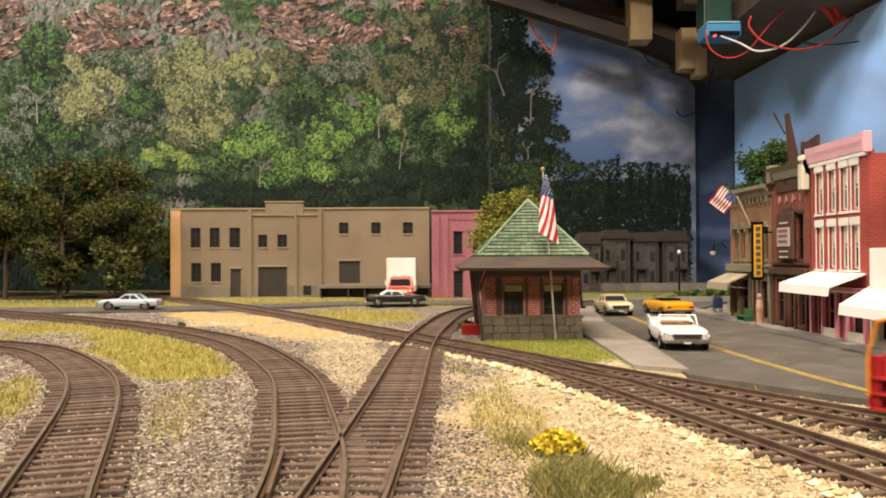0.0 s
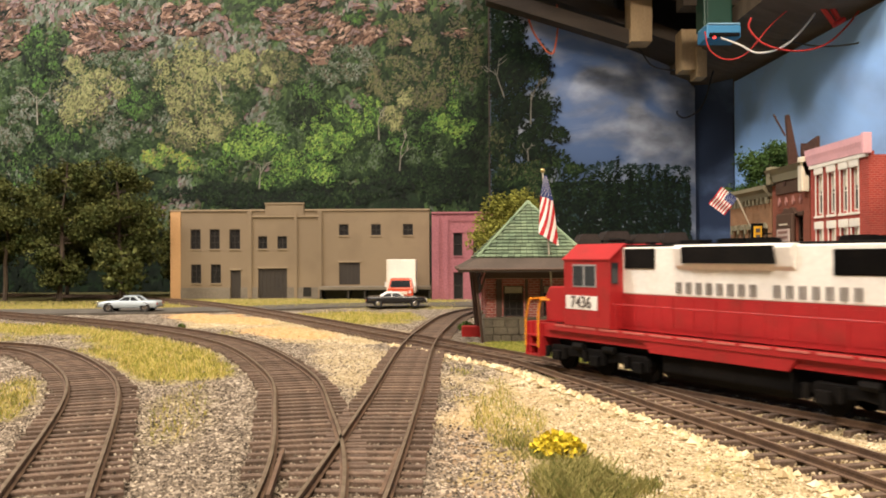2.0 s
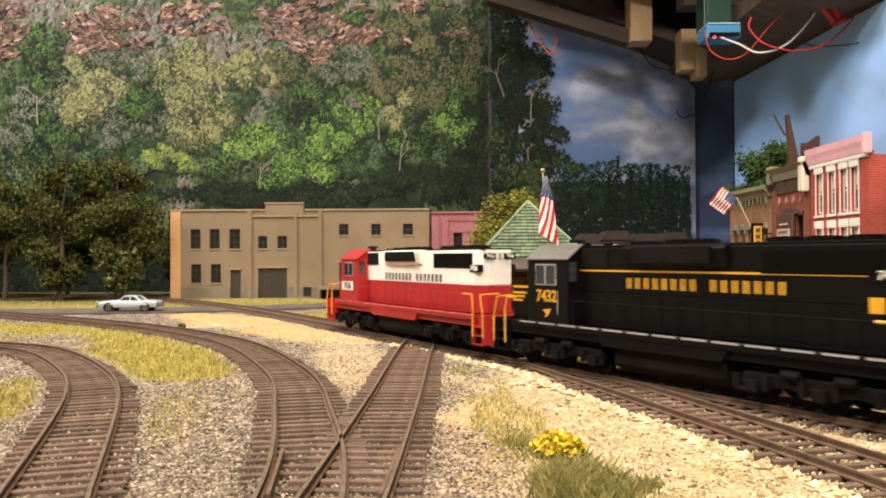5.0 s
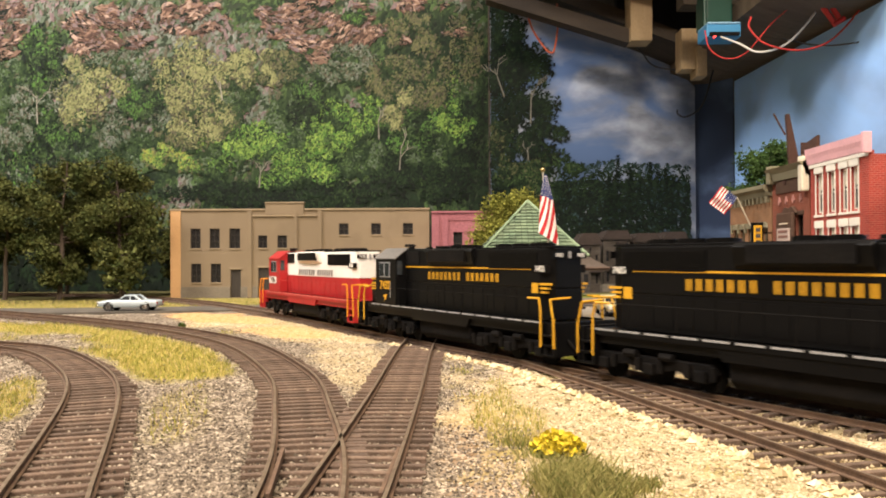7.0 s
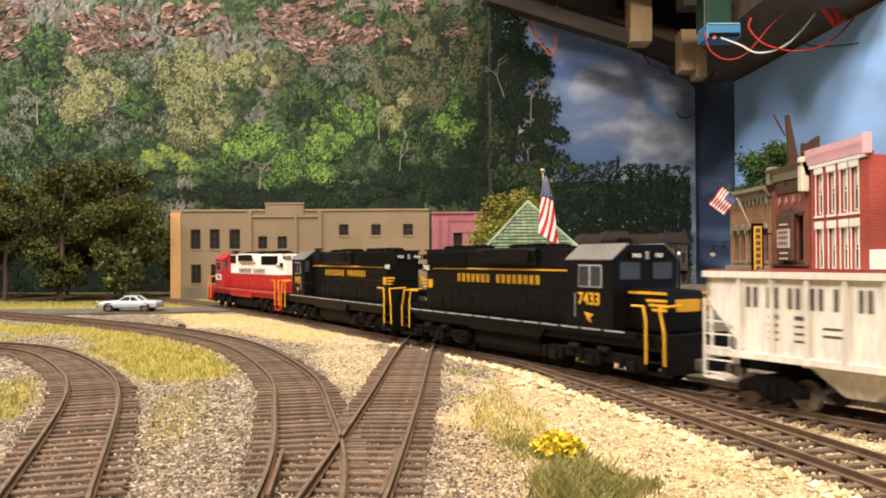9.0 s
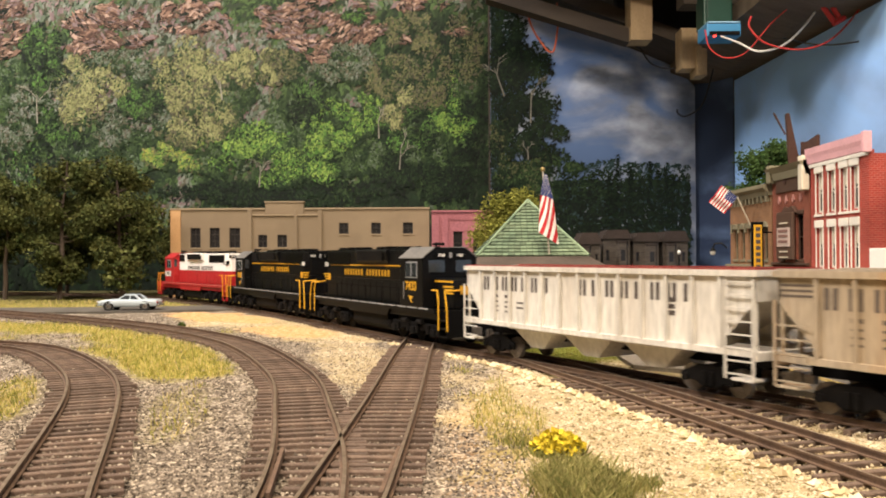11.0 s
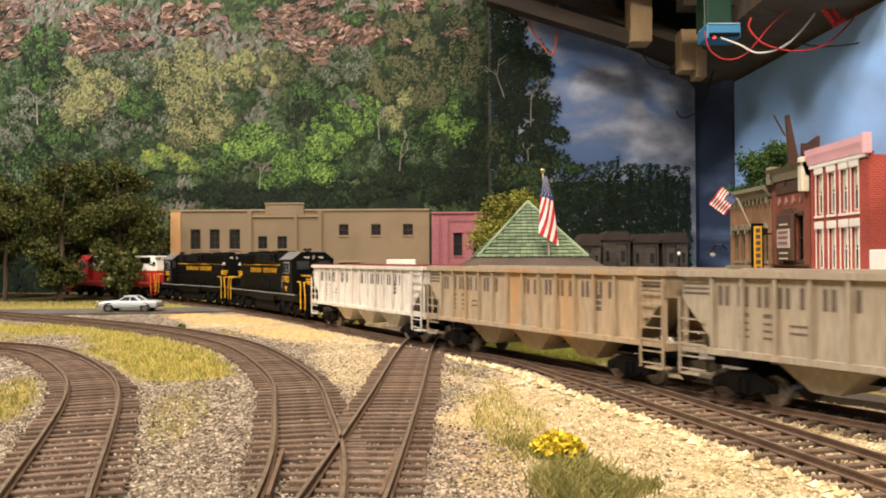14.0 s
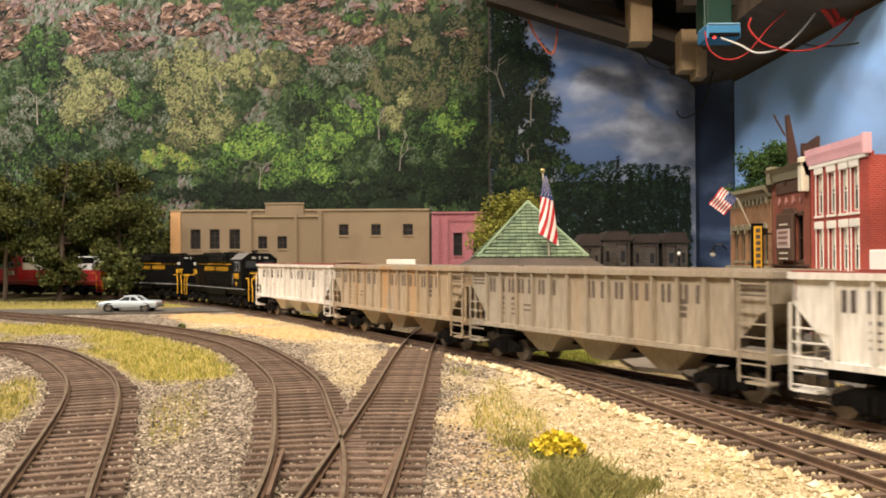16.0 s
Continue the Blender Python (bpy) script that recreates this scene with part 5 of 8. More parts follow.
for a, b in ((0.4275, 0.4445), (0.4582, 0.4725)):
    part("stall_riser", boxed(FX - 0.0016, FX, a, b, -0.003, 0.0052, 0.0003), CREAM, rb, "cream panel under the shop window")
part("shop_beam", boxed(FX - 0.0024, FX, 0.4240, 0.4900, 0.0262, 0.0290, 0.0004), PINK, rb)
bm = prism(bmesh.new(), [(FX, 0.1010), (FX - 0.0012, 0.1010), (FX - 0.0018, 0.1040), (FX - 0.0026, 0.1065), (FX - 0.0030, 0.1100), (FX + 0.0005, 0.1100), (FX + 0.0005, 0.1010)], "y", 0.4225, 0.4920)
part("cornice", bm, paint("pale_pink_paint", (0.80, 0.45, 0.49)), rb, "pale pink cornice")
part("cornice_band", boxed(FX - 0.0012, FX, 0.4235, 0.4905, 0.0985, 0.1006, 0.0003), WHITE_TRIM, rb)
for y in (0.4215,):
    part("cornice_end", boxed(FX - 0.0035, FX + 0.0008, y, y + 0.003, 0.1000, 0.1108, 0.0004), paint("pale_pink_paint", (0.80, 0.45, 0.49)), rb)


def awning(parent, y0, y1, z_in, z_out, reach, cloth, x=FX):
    bm = prism(bmesh.new(), [(x, z_in), (x, z_in - 0.0008), (x - reach * 0.97, z_out - 0.0007), (x - reach, z_out - 0.0050), (x - reach - 0.0005, z_out - 0.0050), (x - reach * 0.995, z_out + 0.0002)], "y", y0, y1)
    a = part("awning", bm, cloth, parent, "sloping canvas awning")
    for y in (y0 + 0.001, y1 - 0.001):
        part("awning_arm", rod(bmesh.new(), (x, y, z_out - 0.004), (x - reach, y, z_out - 0.002), 0.0004, 6), STEEL, a)


awning(rb, 0.4270, 0.4890, 0.0370, 0.0300, 0.0200, CANVAS)

# low cream shop next to it, nearer the railway
cs = thing("cream_shop", "low cream shop with white sign board and awning", "shop building")
hs = [(0.372, 0.386, 0.004, 0.022), (0.392, 0.408, 0.004, 0.022)]
part("front_wall", holed_wall("x", FX - 0.004, 0.003, 0.366, 0.416, -0.006, 0.034, hs), CREAM, cs)
part("side_wall", boxed(FX - 0.001, FX + 0.08, 0.366, 0.369, -0.006, 0.034), CREAM, cs)
part("far_wall", boxed(FX - 0.001, FX + 0.08, 0.413, 0.416, -0.006, 0.034), CREAM, cs)
part("roof", boxed(FX - 0.001, FX + 0.08, 0.369, 0.413, 0.030, 0.032), GREY_BASE, cs)
for h in hs:
    window(cs, "x", FX - 0.004, *h, CREAM, 1, 2)
part("sign_board", boxed(FX - 0.0065, FX - 0.0042, 0.372, 0.4115, 0.0290, 0.0500, 0.0005), CANVAS, cs, "plain white sign board")
awning(cs, 0.368, 0.4155, 0.0310, 0.0215, 0.0160, CANVAS, FX - 0.004)

# brown brick shop with hanging sign
bb = thing("brown_shop", "dark brown brick shop with hanging sign and heavy cornice", "shop building")
hw = [(0.5010, 0.5110, 0.0440, 0.0720), (0.5280, 0.5370, 0.0440, 0.0720)]
hs = [(0.4960, 0.5080, 0.003, 0.0310), (0.5140, 0.5240, -0.004, 0.0310), (0.5290, 0.5420, 0.003, 0.0310)]
shell(bb, 0.4925, 0.5475, 0.0960, BROWN_BRICK, hw + hs)
for h in hw + hs:
    window(bb, "x", FX, *h, BROWN_TRIM, 2, 1, sill=BROWN_TRIM, lintel=BROWN_TRIM)
bm = prism(bmesh.new(), [(FX + 0.004, 0.0955), (FX - 0.0020, 0.0955), (FX - 0.0030, 0.1000), (FX - 0.0060, 0.1035), (FX + 0.004, 0.1050)], "y", 0.4925, 0.5475)
part("cornice", bm, OLIVE_TRIM, bb, "olive brown cornice")
part("cornice_end", boxed(FX - 0.0045, FX + 0.004, 0.4925, 0.4985, 0.0860, 0.1070, 0.0008), CREAM, bb, "cream stepped cornice end")
part("cornice_end", boxed(FX - 0.0045, FX + 0.004, 0.5415, 0.5475, 0.0940, 0.1060, 0.0008), OLIVE_TRIM, bb)
part("dark_panel", boxed(FX - 0.0010, FX, 0.5010, 0.5400, 0.0870, 0.0950, 0.0003), BROWN_TRIM, bb)
for i in range(4):
    y = 0.5035 + i * 0.0105
    part("rosette", prism(bmesh.new(), [(y - 0.0016, 0.0815), (y, 0.0850), (y + 0.0016, 0.0815), (y, 0.0795)], "x", FX - 0.0010, FX), paint("dull_rose", (0.45, 0.22, 0.19)), bb)
for y in (0.4940, 0.5100, 0.5245, 0.5440):
    part("shop_column", boxed(FX - 0.0018, FX, y, y + 0.0022, -0.003, 0.0345, 0.0003), BROWN_TRIM, bb)
part("shop_beam", boxed(FX - 0.0034, FX, 0.4930, 0.5470, 0.0340, 0.0385, 0.0006), BROWN_TRIM, bb)
part("sill_course", boxed(FX - 0.0020, FX, 0.4930, 0.5470, 0.0405, 0.0420, 0.0003), BROWN_TRIM, bb)
part("crest", prism(bmesh.new(), [(0.507, 0.0735), (0.512, 0.0775), (0.5175, 0.0765), (0.5230, 0.0775), (0.528, 0.0735)], "x", FX - 0.0026, FX - 0.0004), BROWN_TRIM, bb)
hs_ = part("hanging_sign", boxed(FX - 0.0050, FX - 0.0030, 0.5060, 0.5300, 0.0440, 0.0735, 0.0006), BROWN_TRIM, bb, "dark sign with pale panel")
part("sign_panel", boxed(FX - 0.0056, FX - 0.0050, 0.5085, 0.5275, 0.0520, 0.0640, 0.0003), paint("pale_rose_panel", (0.50, 0.40, 0.35)), hs_)
for z in (0.0545, 0.0580, 0.0612):
    part("sign_bar", boxed(FX - 0.0059, FX - 0.0056, 0.5110, 0.5250, z, z + 0.0016), paint("dull_brown", (0.22, 0.12, 0.10)), hs_)
for z in (0.0665, 0.0485, 0.0450):
    part("sign_bar", boxed(FX - 0.0055, FX - 0.0050, 0.5120, 0.5240, z, z + 0.0008), CREAM, hs_)

# tan brick shop
tb = thing("tan_shop", "two-storey tan brick shop with arched windows and beige awning", "shop building")
hw = [(0.5560 + i * 0.0140, 0.5635 + i * 0.0140, 0.0435, 0.0660) for i in range(5)]
hs = [(0.5540, 0.5680, 0.003, 0.0290), (0.5740, 0.5830, -0.004, 0.0290), (0.5900, 0.6060, 0.003, 0.0290), (0.6100, 0.6200, 0.003, 0.0290)]
shell(tb, 0.5495, 0.6280, 0.0880, TAN_BRICK, hw + hs)
for h in hw:
    w = window(tb, "x", FX, *h, OLIVE_TRIM, 2, 1, sill=OLIVE_TRIM)
    part("arch", prism(bmesh.new(), [(h[0] - 0.001, h[3]), (h[0] + 0.0005, h[3] + 0.0028), ((h[0] + h[1]) / 2, h[3] + 0.0040), (h[1] - 0.0005, h[3] + 0.0028), (h[1] + 0.001, h[3])], "x", FX - 0.0014, FX + 0.0005), OLIVE_TRIM, w)
    part("bracket", boxed(FX - 0.0018, FX, h[1] + 0.0018, h[1] + 0.0040, h[3] - 0.003, h[3] + 0.004, 0.0003), OLIVE_TRIM, w)
for h in hs:
    window(tb, "x", FX, *h, BROWN_TRIM, 2, 1)
bm = prism(bmesh.new(), [(FX + 0.004, 0.0870), (FX - 0.0020, 0.0870), (FX - 0.0035, 0.0900), (FX - 0.0060, 0.0920), (FX - 0.0060, 0.0945), (FX + 0.004, 0.0945)], "y", 0.5490, 0.6300)
part("cornice", bm, OLIVE_TRIM, tb, "olive cornice with brackets")
for i in range(11):
    y = 0.5515 + i * 0.0073
    part("cornice_block", boxed(FX - 0.0030, FX, y, y + 0.0022, 0.0825, 0.0868, 0.0003), OLIVE_TRIM, tb)
part("shop_beam", boxed(FX - 0.0040, FX, 0.5495, 0.6290, 0.0345, 0.0400, 0.0006), OLIVE_TRIM, tb)
for y in (0.5500, 0.5700, 0.5850, 0.6075, 0.6225):
    part("shop_column", boxed(FX - 0.0020, FX, y, y + 0.0026, -0.003, 0.0345, 0.0003), OLIVE_TRIM, tb)
awning(tb, 0.585, 0.628, 0.0345, 0.0265, 0.0180, BEIGE_CANVAS)
sg = thing("street_sign", "upright black and yellow projecting shop sign", "sign")
part("board", boxed(0.2065, 0.2145, 0.5480, 0.5495, 0.0300, 0.0690, 0.0003), BLACK, sg)
part("face", boxed(0.2078, 0.2132, 0.5472, 0.5480, 0.0320, 0.0670, 0.0002), YELLOW, sg, "yellow face")
for i in range(8):
    z = 0.0335 + i * 0.0042
    part("sign_bar", boxed(0.2090, 0.2120, 0.5468, 0.5472, z, z + 0.0026), LETTER, sg)
for z in (0.038, 0.062):
    part("arm", rod(bmesh.new(), (0.2145, 0.5488, z), (0.2210, 0.5500, z), 0.0005, 6), BLACK, sg)

# houses far back
HOUSE = mat("weathered_siding", (0.075, 0.062, 0.05), (0.048, 0.039, 0.032), 60, 0.9, 0, 0.3, 900, stretch=(1, 1, 6), dirt=(0.02, 0.017, 0.014), dirt_amount=0.7)
HOUSE_ROOF = mat("brown_shingle_roof", (0.04, 0.028, 0.023), (0.028, 0.02, 0.016), 90, 0.9, 0, 0.4, 700)


def house(x, y, w, h, roof_h, bay):
    top = thing("row_house", "weathered two-storey frame house with bay window", "house", pose(x, y, 0), "row of far houses")
    zs = ((h * 0.14, h * 0.36), (h * 0.56, h * 0.78))
    holes = [(a, a + w * 0.13, z0, z1) for z0, z1 in zs for a in ((-w * 0.40, w * 0.22) if bay > 0 else (-w * 0.35, w * 0.28))]
    part("front_wall", holed_wall("y", 0.0, 0.003, -w / 2, w / 2, -0.004, h, holes), HOUSE, top)
    part("side_wall", boxed(-w / 2, -w / 2 + 0.003, 0.003, 0.05, -0.004, h), HOUSE, top)
    part("side_wall", boxed(w / 2 - 0.003, w / 2, 0.003, 0.05, -0.004, h), HOUSE, top)
    for q in holes:
        window(top, "y", 0.0, *q, HOUSE, 2, 1, sill=HOUSE)
    part("roof", prism(bmesh.new(), [(-w / 2 - 0.003, h), (w / 2 + 0.003, h), (w / 2 - 0.004, h + roof_h), (-w / 2 + 0.006, h + roof_h)], "y", -0.003, 0.05), HOUSE_ROOF, top)
    b = bay * w * 0.20
    bm = prism(bmesh.new(), [(b - 0.008, 0.0), (b - 0.005, -0.006), (b + 0.005, -0.006), (b + 0.008, 0.0)], "z", -0.004, h * 0.92)
    by = part("bay", bm, HOUSE, top)
    for z0, z1 in zs:
        part("window", boxed(b - 0.003, b + 0.003, -0.0064, -0.0059, z0, z1), VOID, by)
    part("bay_roof", prism(bmesh.new(), [(b - 0.009, 0.0), (b - 0.006, -0.007), (b + 0.006, -0.007), (b + 0.009, 0.0)], "z", h * 0.92, h * 0.96), HOUSE_ROOF, by)
    part("porch", boxed(-bay * w * 0.25 - 0.009, -bay * w * 0.25 + 0.009, -0.010, -0.0002, h * 0.40, h * 0.44), HOUSE_ROOF, top)
    for o in (-0.008, 0.007):
        part("porch_post", boxed(-bay * w * 0.25 + o, -bay * w * 0.25 + o + 0.001, -0.0095, -0.0085, -0.004, h * 0.40), HOUSE, top)


house(0.247, 1.165, 0.038, 0.070, 0.013, 1)
house(0.290, 1.17, 0.036, 0.066, 0.013, 1)
house(0.333, 1.175, 0.036, 0.066, 0.015, -1)
house(0.200, 1.12, 0.030, 0.062, 0.016, -1)
# ---------------------------------------------------------------- the train
def word_bars(bm, word, x0, x1, y, z0, z1, facing=1, gap=0.15):
    """Plain bars, one for each letter of a name, raised a hair above the side that they stand on."""
    n = len(word)
    w = (x1 - x0) / n
    for i, c in enumerate(word):
        if c == " ":
            continue
        a, b = x0 + w * i + w * gap, x0 + w * (i + 1) - w * gap
        q = (b - a) * 0.36
        for c in (a, b - q):
            box(bm, c, c + q, min(y, y + facing * 0.00012), max(y, y + facing * 0.00012), z0, z1)
    return bm


def number(text, size, material, parent, m, name="number"):
    cu = bpy.data.curves.new(name, "FONT")
    cu.body, cu.size, cu.extrude, cu.align_x, cu.align_y = text, size, 0.00008, "CENTER", "CENTER"
    cu.offset = size * 0.02
    tmp = bpy.data.objects.new(name, cu)
    scene.collection.objects.link(tmp)
    me = bpy.data.meshes.new_from_object(tmp.evaluated_get(bpy.context.evaluated_depsgraph_get()))
    bpy.data.objects.remove(tmp)
    me.materials.append(material)
    ob = new(name, me)
    ob.parent, ob.matrix_basis = parent, m
    return ob


def facing_side(x, y, z):
    """Upright lettering on a side: facing +y when y is positive, else -y."""
    return pose(x, y, z, 90, 0, 180 if y > 0 else 0)


def wheelset(parent, x, r):
    bm = bmesh.new()
    for s in (-1, 1):
        rod(bm, (x, s * 0.0072, r), (x, s * 0.0094, r), r, 18)
        rod(bm, (x, s * 0.0094, r), (x, s * 0.0098, r), r * 0.55, 12)
    rod(bm, (x, -0.0072, r), (x, 0.0072, r), 0.0012, 6)
    part("wheelset", bm, STEEL if r < 0.0055 else DARK, parent)


def loco_truck(parent, x):
    bm = bmesh.new()
    for s in (-1, 1):
        y0, y1 = sorted((s * 0.0112, s * 0.0142))
        prism(bm, [(x - 0.030, 0.0075), (x - 0.027, 0.0105), (x + 0.027, 0.0105), (x + 0.030, 0.0075), (x + 0.024, 0.0052), (x + 0.012, 0.0068), (x, 0.0048), (x - 0.012, 0.0068), (x - 0.024, 0.0052)], "y", y0, y1, 0.0004)
        for a in (-0.0238, 0, 0.0238):
            box(bm, x + a - 0.0024, x + a + 0.0024, *sorted((s * 0.0138, s * 0.0158)), 0.0042, 0.0082, 0.0004)
            rod(bm, (x + a + 0.0055, s * 0.0150, 0.0052), (x + a + 0.0055, s * 0.0150, 0.0098), 0.0012, 8)
            rod(bm, (x + a - 0.0055, s * 0.0150, 0.0052), (x + a - 0.0055, s * 0.0150, 0.0098), 0.0012, 8)
        rod(bm, (x - 0.012, s * 0.0152, 0.0112), (x - 0.006, s * 0.0152, 0.0112), 0.0014, 8)
        rod(bm, (x + 0.006, s * 0.0152, 0.0112), (x + 0.012, s * 0.0152, 0.0112), 0.0014, 8)
    box(bm, x - 0.026, x + 0.026, -0.0112, 0.0112, 0.0070, 0.0125)
    t = part("truck", bm, DARK, parent, "black six-wheel truck frame")
    for a in (-0.0238, 0, 0.0238):
        wheelset(t, x + a, 0.0058)


def handrail(parent, points, material, r=0.00042):
    part("handrail", pipe(bmesh.new(), points, r, 6), material, parent)


def locomotive(label, scheme, cab_number):
    """A six-axle road switcher with a low short nose; its nose points to +x."""
    red = scheme == "red"
    low, up, rail_end, trim = (RED, WHITE, ORANGE, RED) if red else (BLACK, BLACK, YELLOW, SILVER)
    top = thing("locomotive", label, "locomotive")
    # underframe
    part("underframe", boxed(-0.0985, 0.1035, -0.0150, 0.0150, 0.0135, 0.0186), low, top)
    for s in (-1, 1):
        part("side_sill", boxed(-0.0900, 0.0900, *sorted((s * 0.0150, s * 0.0168)), 0.0168, 0.0194), low, top)
        part("skirt", prism(bmesh.new(), [(-0.030, 0.0168), (0.034, 0.0168), (0.030, 0.0125), (-0.027, 0.0125)], "y", *sorted((s * 0.0150, s * 0.0163))), low, top)
    edge = paint("rose_edge", (0.50, 0.13, 0.11)) if red else SILVER
    k = -0.0885
    while k < 0.080:
        for s in (-1, 1):
            part("sill_stripe", boxed(k, k + 0.0112, *sorted((s * 0.0168, s * 0.01705)), 0.0186, 0.0193), edge, top, "pale stripe on the walkway edge")
        k += 0.0134
    # fuel tank and trucks
    part("fuel_tank", prism(bmesh.new(), [(-0.0138, 0.0062), (-0.0110, 0.0034), (0.0110, 0.0034), (0.0138, 0.0062), (0.0138, 0.0128), (-0.0138, 0.0128)], "x", -0.0265, 0.0265, 0.0008), DARK, top, "black fuel tank")
    bm = bmesh.new()
    for s in (-1, 1):
        rod(bm, (-0.024, s * 0.0148, 0.0142), (0.026, s * 0.0148, 0.0142), 0.0011, 8)
    part("air_reservoir", bm, DARK, top)
    for x in (-0.0615, 0.0615):
        loco_truck(top, x)
    # long hood
    split = 0.0330
    bm = prism(bmesh.new(), [(-0.0800, -0.0105), (0.0500, -0.0105), (0.0500, 0.0105), (-0.0800, 0.0105), (-0.0875, 0.0070), (-0.0875, -0.0070)], "z", 0.0194, split)
    hood = part("hood_lower", bm, low, top)
    k = -0.072
    while k < 0.046:
        for s in (-1, 1):
            part("hood_door", boxed(k, k + 0.0085, *sorted((s * 0.0105, s * 0.0107)), 0.0212, 0.0318), low, hood)
        k += 0.0096
    bm = prism(bmesh.new(), [(-0.0800, -0.0105), (0.0500, -0.0105), (0.0500, 0.0105), (-0.0800, 0.0105), (-0.0875, 0.0070), (-0.0875, -0.0070)], "z", split, 0.0508, 0.0006)
    part("hood_upper", bm, up, top)
    bm = boxed(-0.0865, 0.0500, -0.0088, 0.0088, 0.0508, 0.0517, 0.0003)
    for x, r in ((-0.068, 0.0062), (-0.054, 0.0062), (-0.040, 0.0062), (-0.006, 0.0058), (0.006, 0.0058)):
        rod(bm, (x, 0, 0.0515), (x, 0, 0.0531), r, 20)
        rod(bm, (x, 0, 0.0531), (x, 0, 0.0534), r * 0.8, 20)
    box(bm, 0.018, 0.028, -0.003, 0.003, 0.0515, 0.0532, 0.0004)
    part("roof_deck", bm, DARK if red else BLACK, top, "black roof with round cooling fans")
    # dynamic brake blister, flared
    for s in (-1, 1):
        prof = [(s * 0.0104, 0.0425), (s * 0.0118, 0.0440), (s * 0.0132, 0.0500), (s * 0.0120, 0.0513), (s * 0.0080, 0.0513)]
        part("brake_blister", prism(bmesh.new(), prof, "x", -0.026, 0.022, 0.0003), up, top)
        bm = boxed(-0.020, 0.0175, *sorted((s * 0.0116, s * 0.0136)), 0.0448, 0.0506)
        part("intake_screen", bm, DARK, top, "dark intake screen")
        bm = boxed(0.0330, 0.0485, *sorted((s * 0.0105, s * 0.0110)), 0.0428, 0.0502)
        part("intake_screen", bm, DARK, top, "dark intake screen")
        # radiator shutters
        bm = boxed(-0.0790, -0.0385, *sorted((s * 0.0104, s * 0.01075)), 0.0415, 0.0492)
        grille = part("radiator_shutter", bm, DARK if red else BLACK, top, "dark louvred radiator grille")
        for i in range(9):
            z = 0.0421 + i * 0.0008
            part("slat", boxed(-0.0785, -0.0390, *sorted((s * 0.01075, s * 0.0111)), z, z + 0.0004), DARK if red else BLACK, grille)
    # cab
    bm = prism(bmesh.new(), [(-0.0172, 0.0194), (0.0172, 0.0194), (0.0172, 0.0462), (0.0095, 0.0520), (-0.0095, 0.0520), (-0.0172, 0.0462)], "x", 0.0500, 0.0775, 0.0005)
    cab = part("cab", bm, low, top)
    for s in (-1, 1):
        bm = prism(bmesh.new(), [(s * 0.0177, 0.0459), (s * 0.0177, 0.0464), (s * 0.0097, 0.0524), (s * 0.0092, 0.0520)], "x", 0.0495, 0.0780)
        part("cab_roof", bm, GREY_ROOF if not red else RED, cab, "sloping cab roof side")
        # side windows with pale frames
        for a, b in ((0.0582, 0.0640), (0.0652, 0.0710)):
            part("window_frame", boxed(a - 0.0006, b + 0.0006, *sorted((s * 0.0170, s * 0.0174)), 0.0352, 0.0442, 0.0001), SILVER, cab, "pale window frame")
            part("pane", boxed(a, b, *sorted((s * 0.0172, s * 0.0176)), 0.0358, 0.0436), GLASS, cab)
    for y in (-0.0085, 0.0085):
        part("pane", boxed(0.0770, 0.0779, y - 0.0050, y + 0.0050, 0.0385, 0.0450), GLASS, cab)
        part("pane", boxed(0.0494, 0.0502, y * 1.75 - 0.0016, y * 1.75 + 0.0016, 0.0370, 0.0450), GLASS, cab)
    # number boards and headlights on the cab front and hood end
    for x, d in ((0.0778, 1), (-0.0878, -1)):
        for y in (-0.0058, 0.0058):
            board = part("number_board", boxed(x - 0.0004, x + 0.0006, y - 0.0033, y + 0.0033, 0.0462, 0.0490, 0.0001), BLACK if not red else DARK, top)
            number(cab_number, 0.0022, WHITE, board, pose(x + (0.0008 if d > 0 else -0.0006), y, 0.0476, 90, 0, 90 if d > 0 else -90))
        bm = bmesh.new()
        for z in (0.0470, 0.0485):
            rod(bm, (x, 0, z), (x + d * 0.0008, 0, z), 0.0008, 10)
        part("headlight", bm, SILVER, top)
    # side number boards at the hood end
    for s in (-1, 1):
        board = part("number_board", boxed(-0.0855, -0.0765, *sorted((s * 0.0085, s * 0.0109)), 0.0398, 0.0434), DARK, top)
        number(cab_number, 0.0036, WHITE, board, facing_side(-0.0808, s * 0.0110, 0.0416))
    # nose
    bm = prism(bmesh.new(), [(0.0775, 0.0194), (0.0985, 0.0194), (0.0990, 0.0300), (0.0965, 0.0345), (0.0775, 0.0352)], "y", -0.0100, 0.0100, 0.0008)
    part("nose", bm, low, top)
    if red:
        part("nose_cap", boxed(0.0785, 0.0880, -0.0080, 0.0080, 0.0352, 0.0385, 0.0008), WHITE, top, "white box on the nose")
    else:
        for s in (-1, 1):
            for i, z in enumerate((0.0332, 0.0305, 0.0288, 0.0271)):
                part("chevron", boxed((0.0785, 0.0880, 0.0895, 0.0910)[i], 0.0985, *sorted((s * 0.0100, s * 0.01015)), z, z + 0.0010), YELLOW, top, "yellow chevron stripe")
            for i, z in enumerate((0.0345, 0.0327, 0.0309)):
                part("wing_stripe", boxed(-0.0870 + i * 0.0012, -0.0800 - i * 0.0006, *sorted((s * 0.0086, s * 0.0107)), z, z + 0.0009), YELLOW, top, "yellow wing stripe")
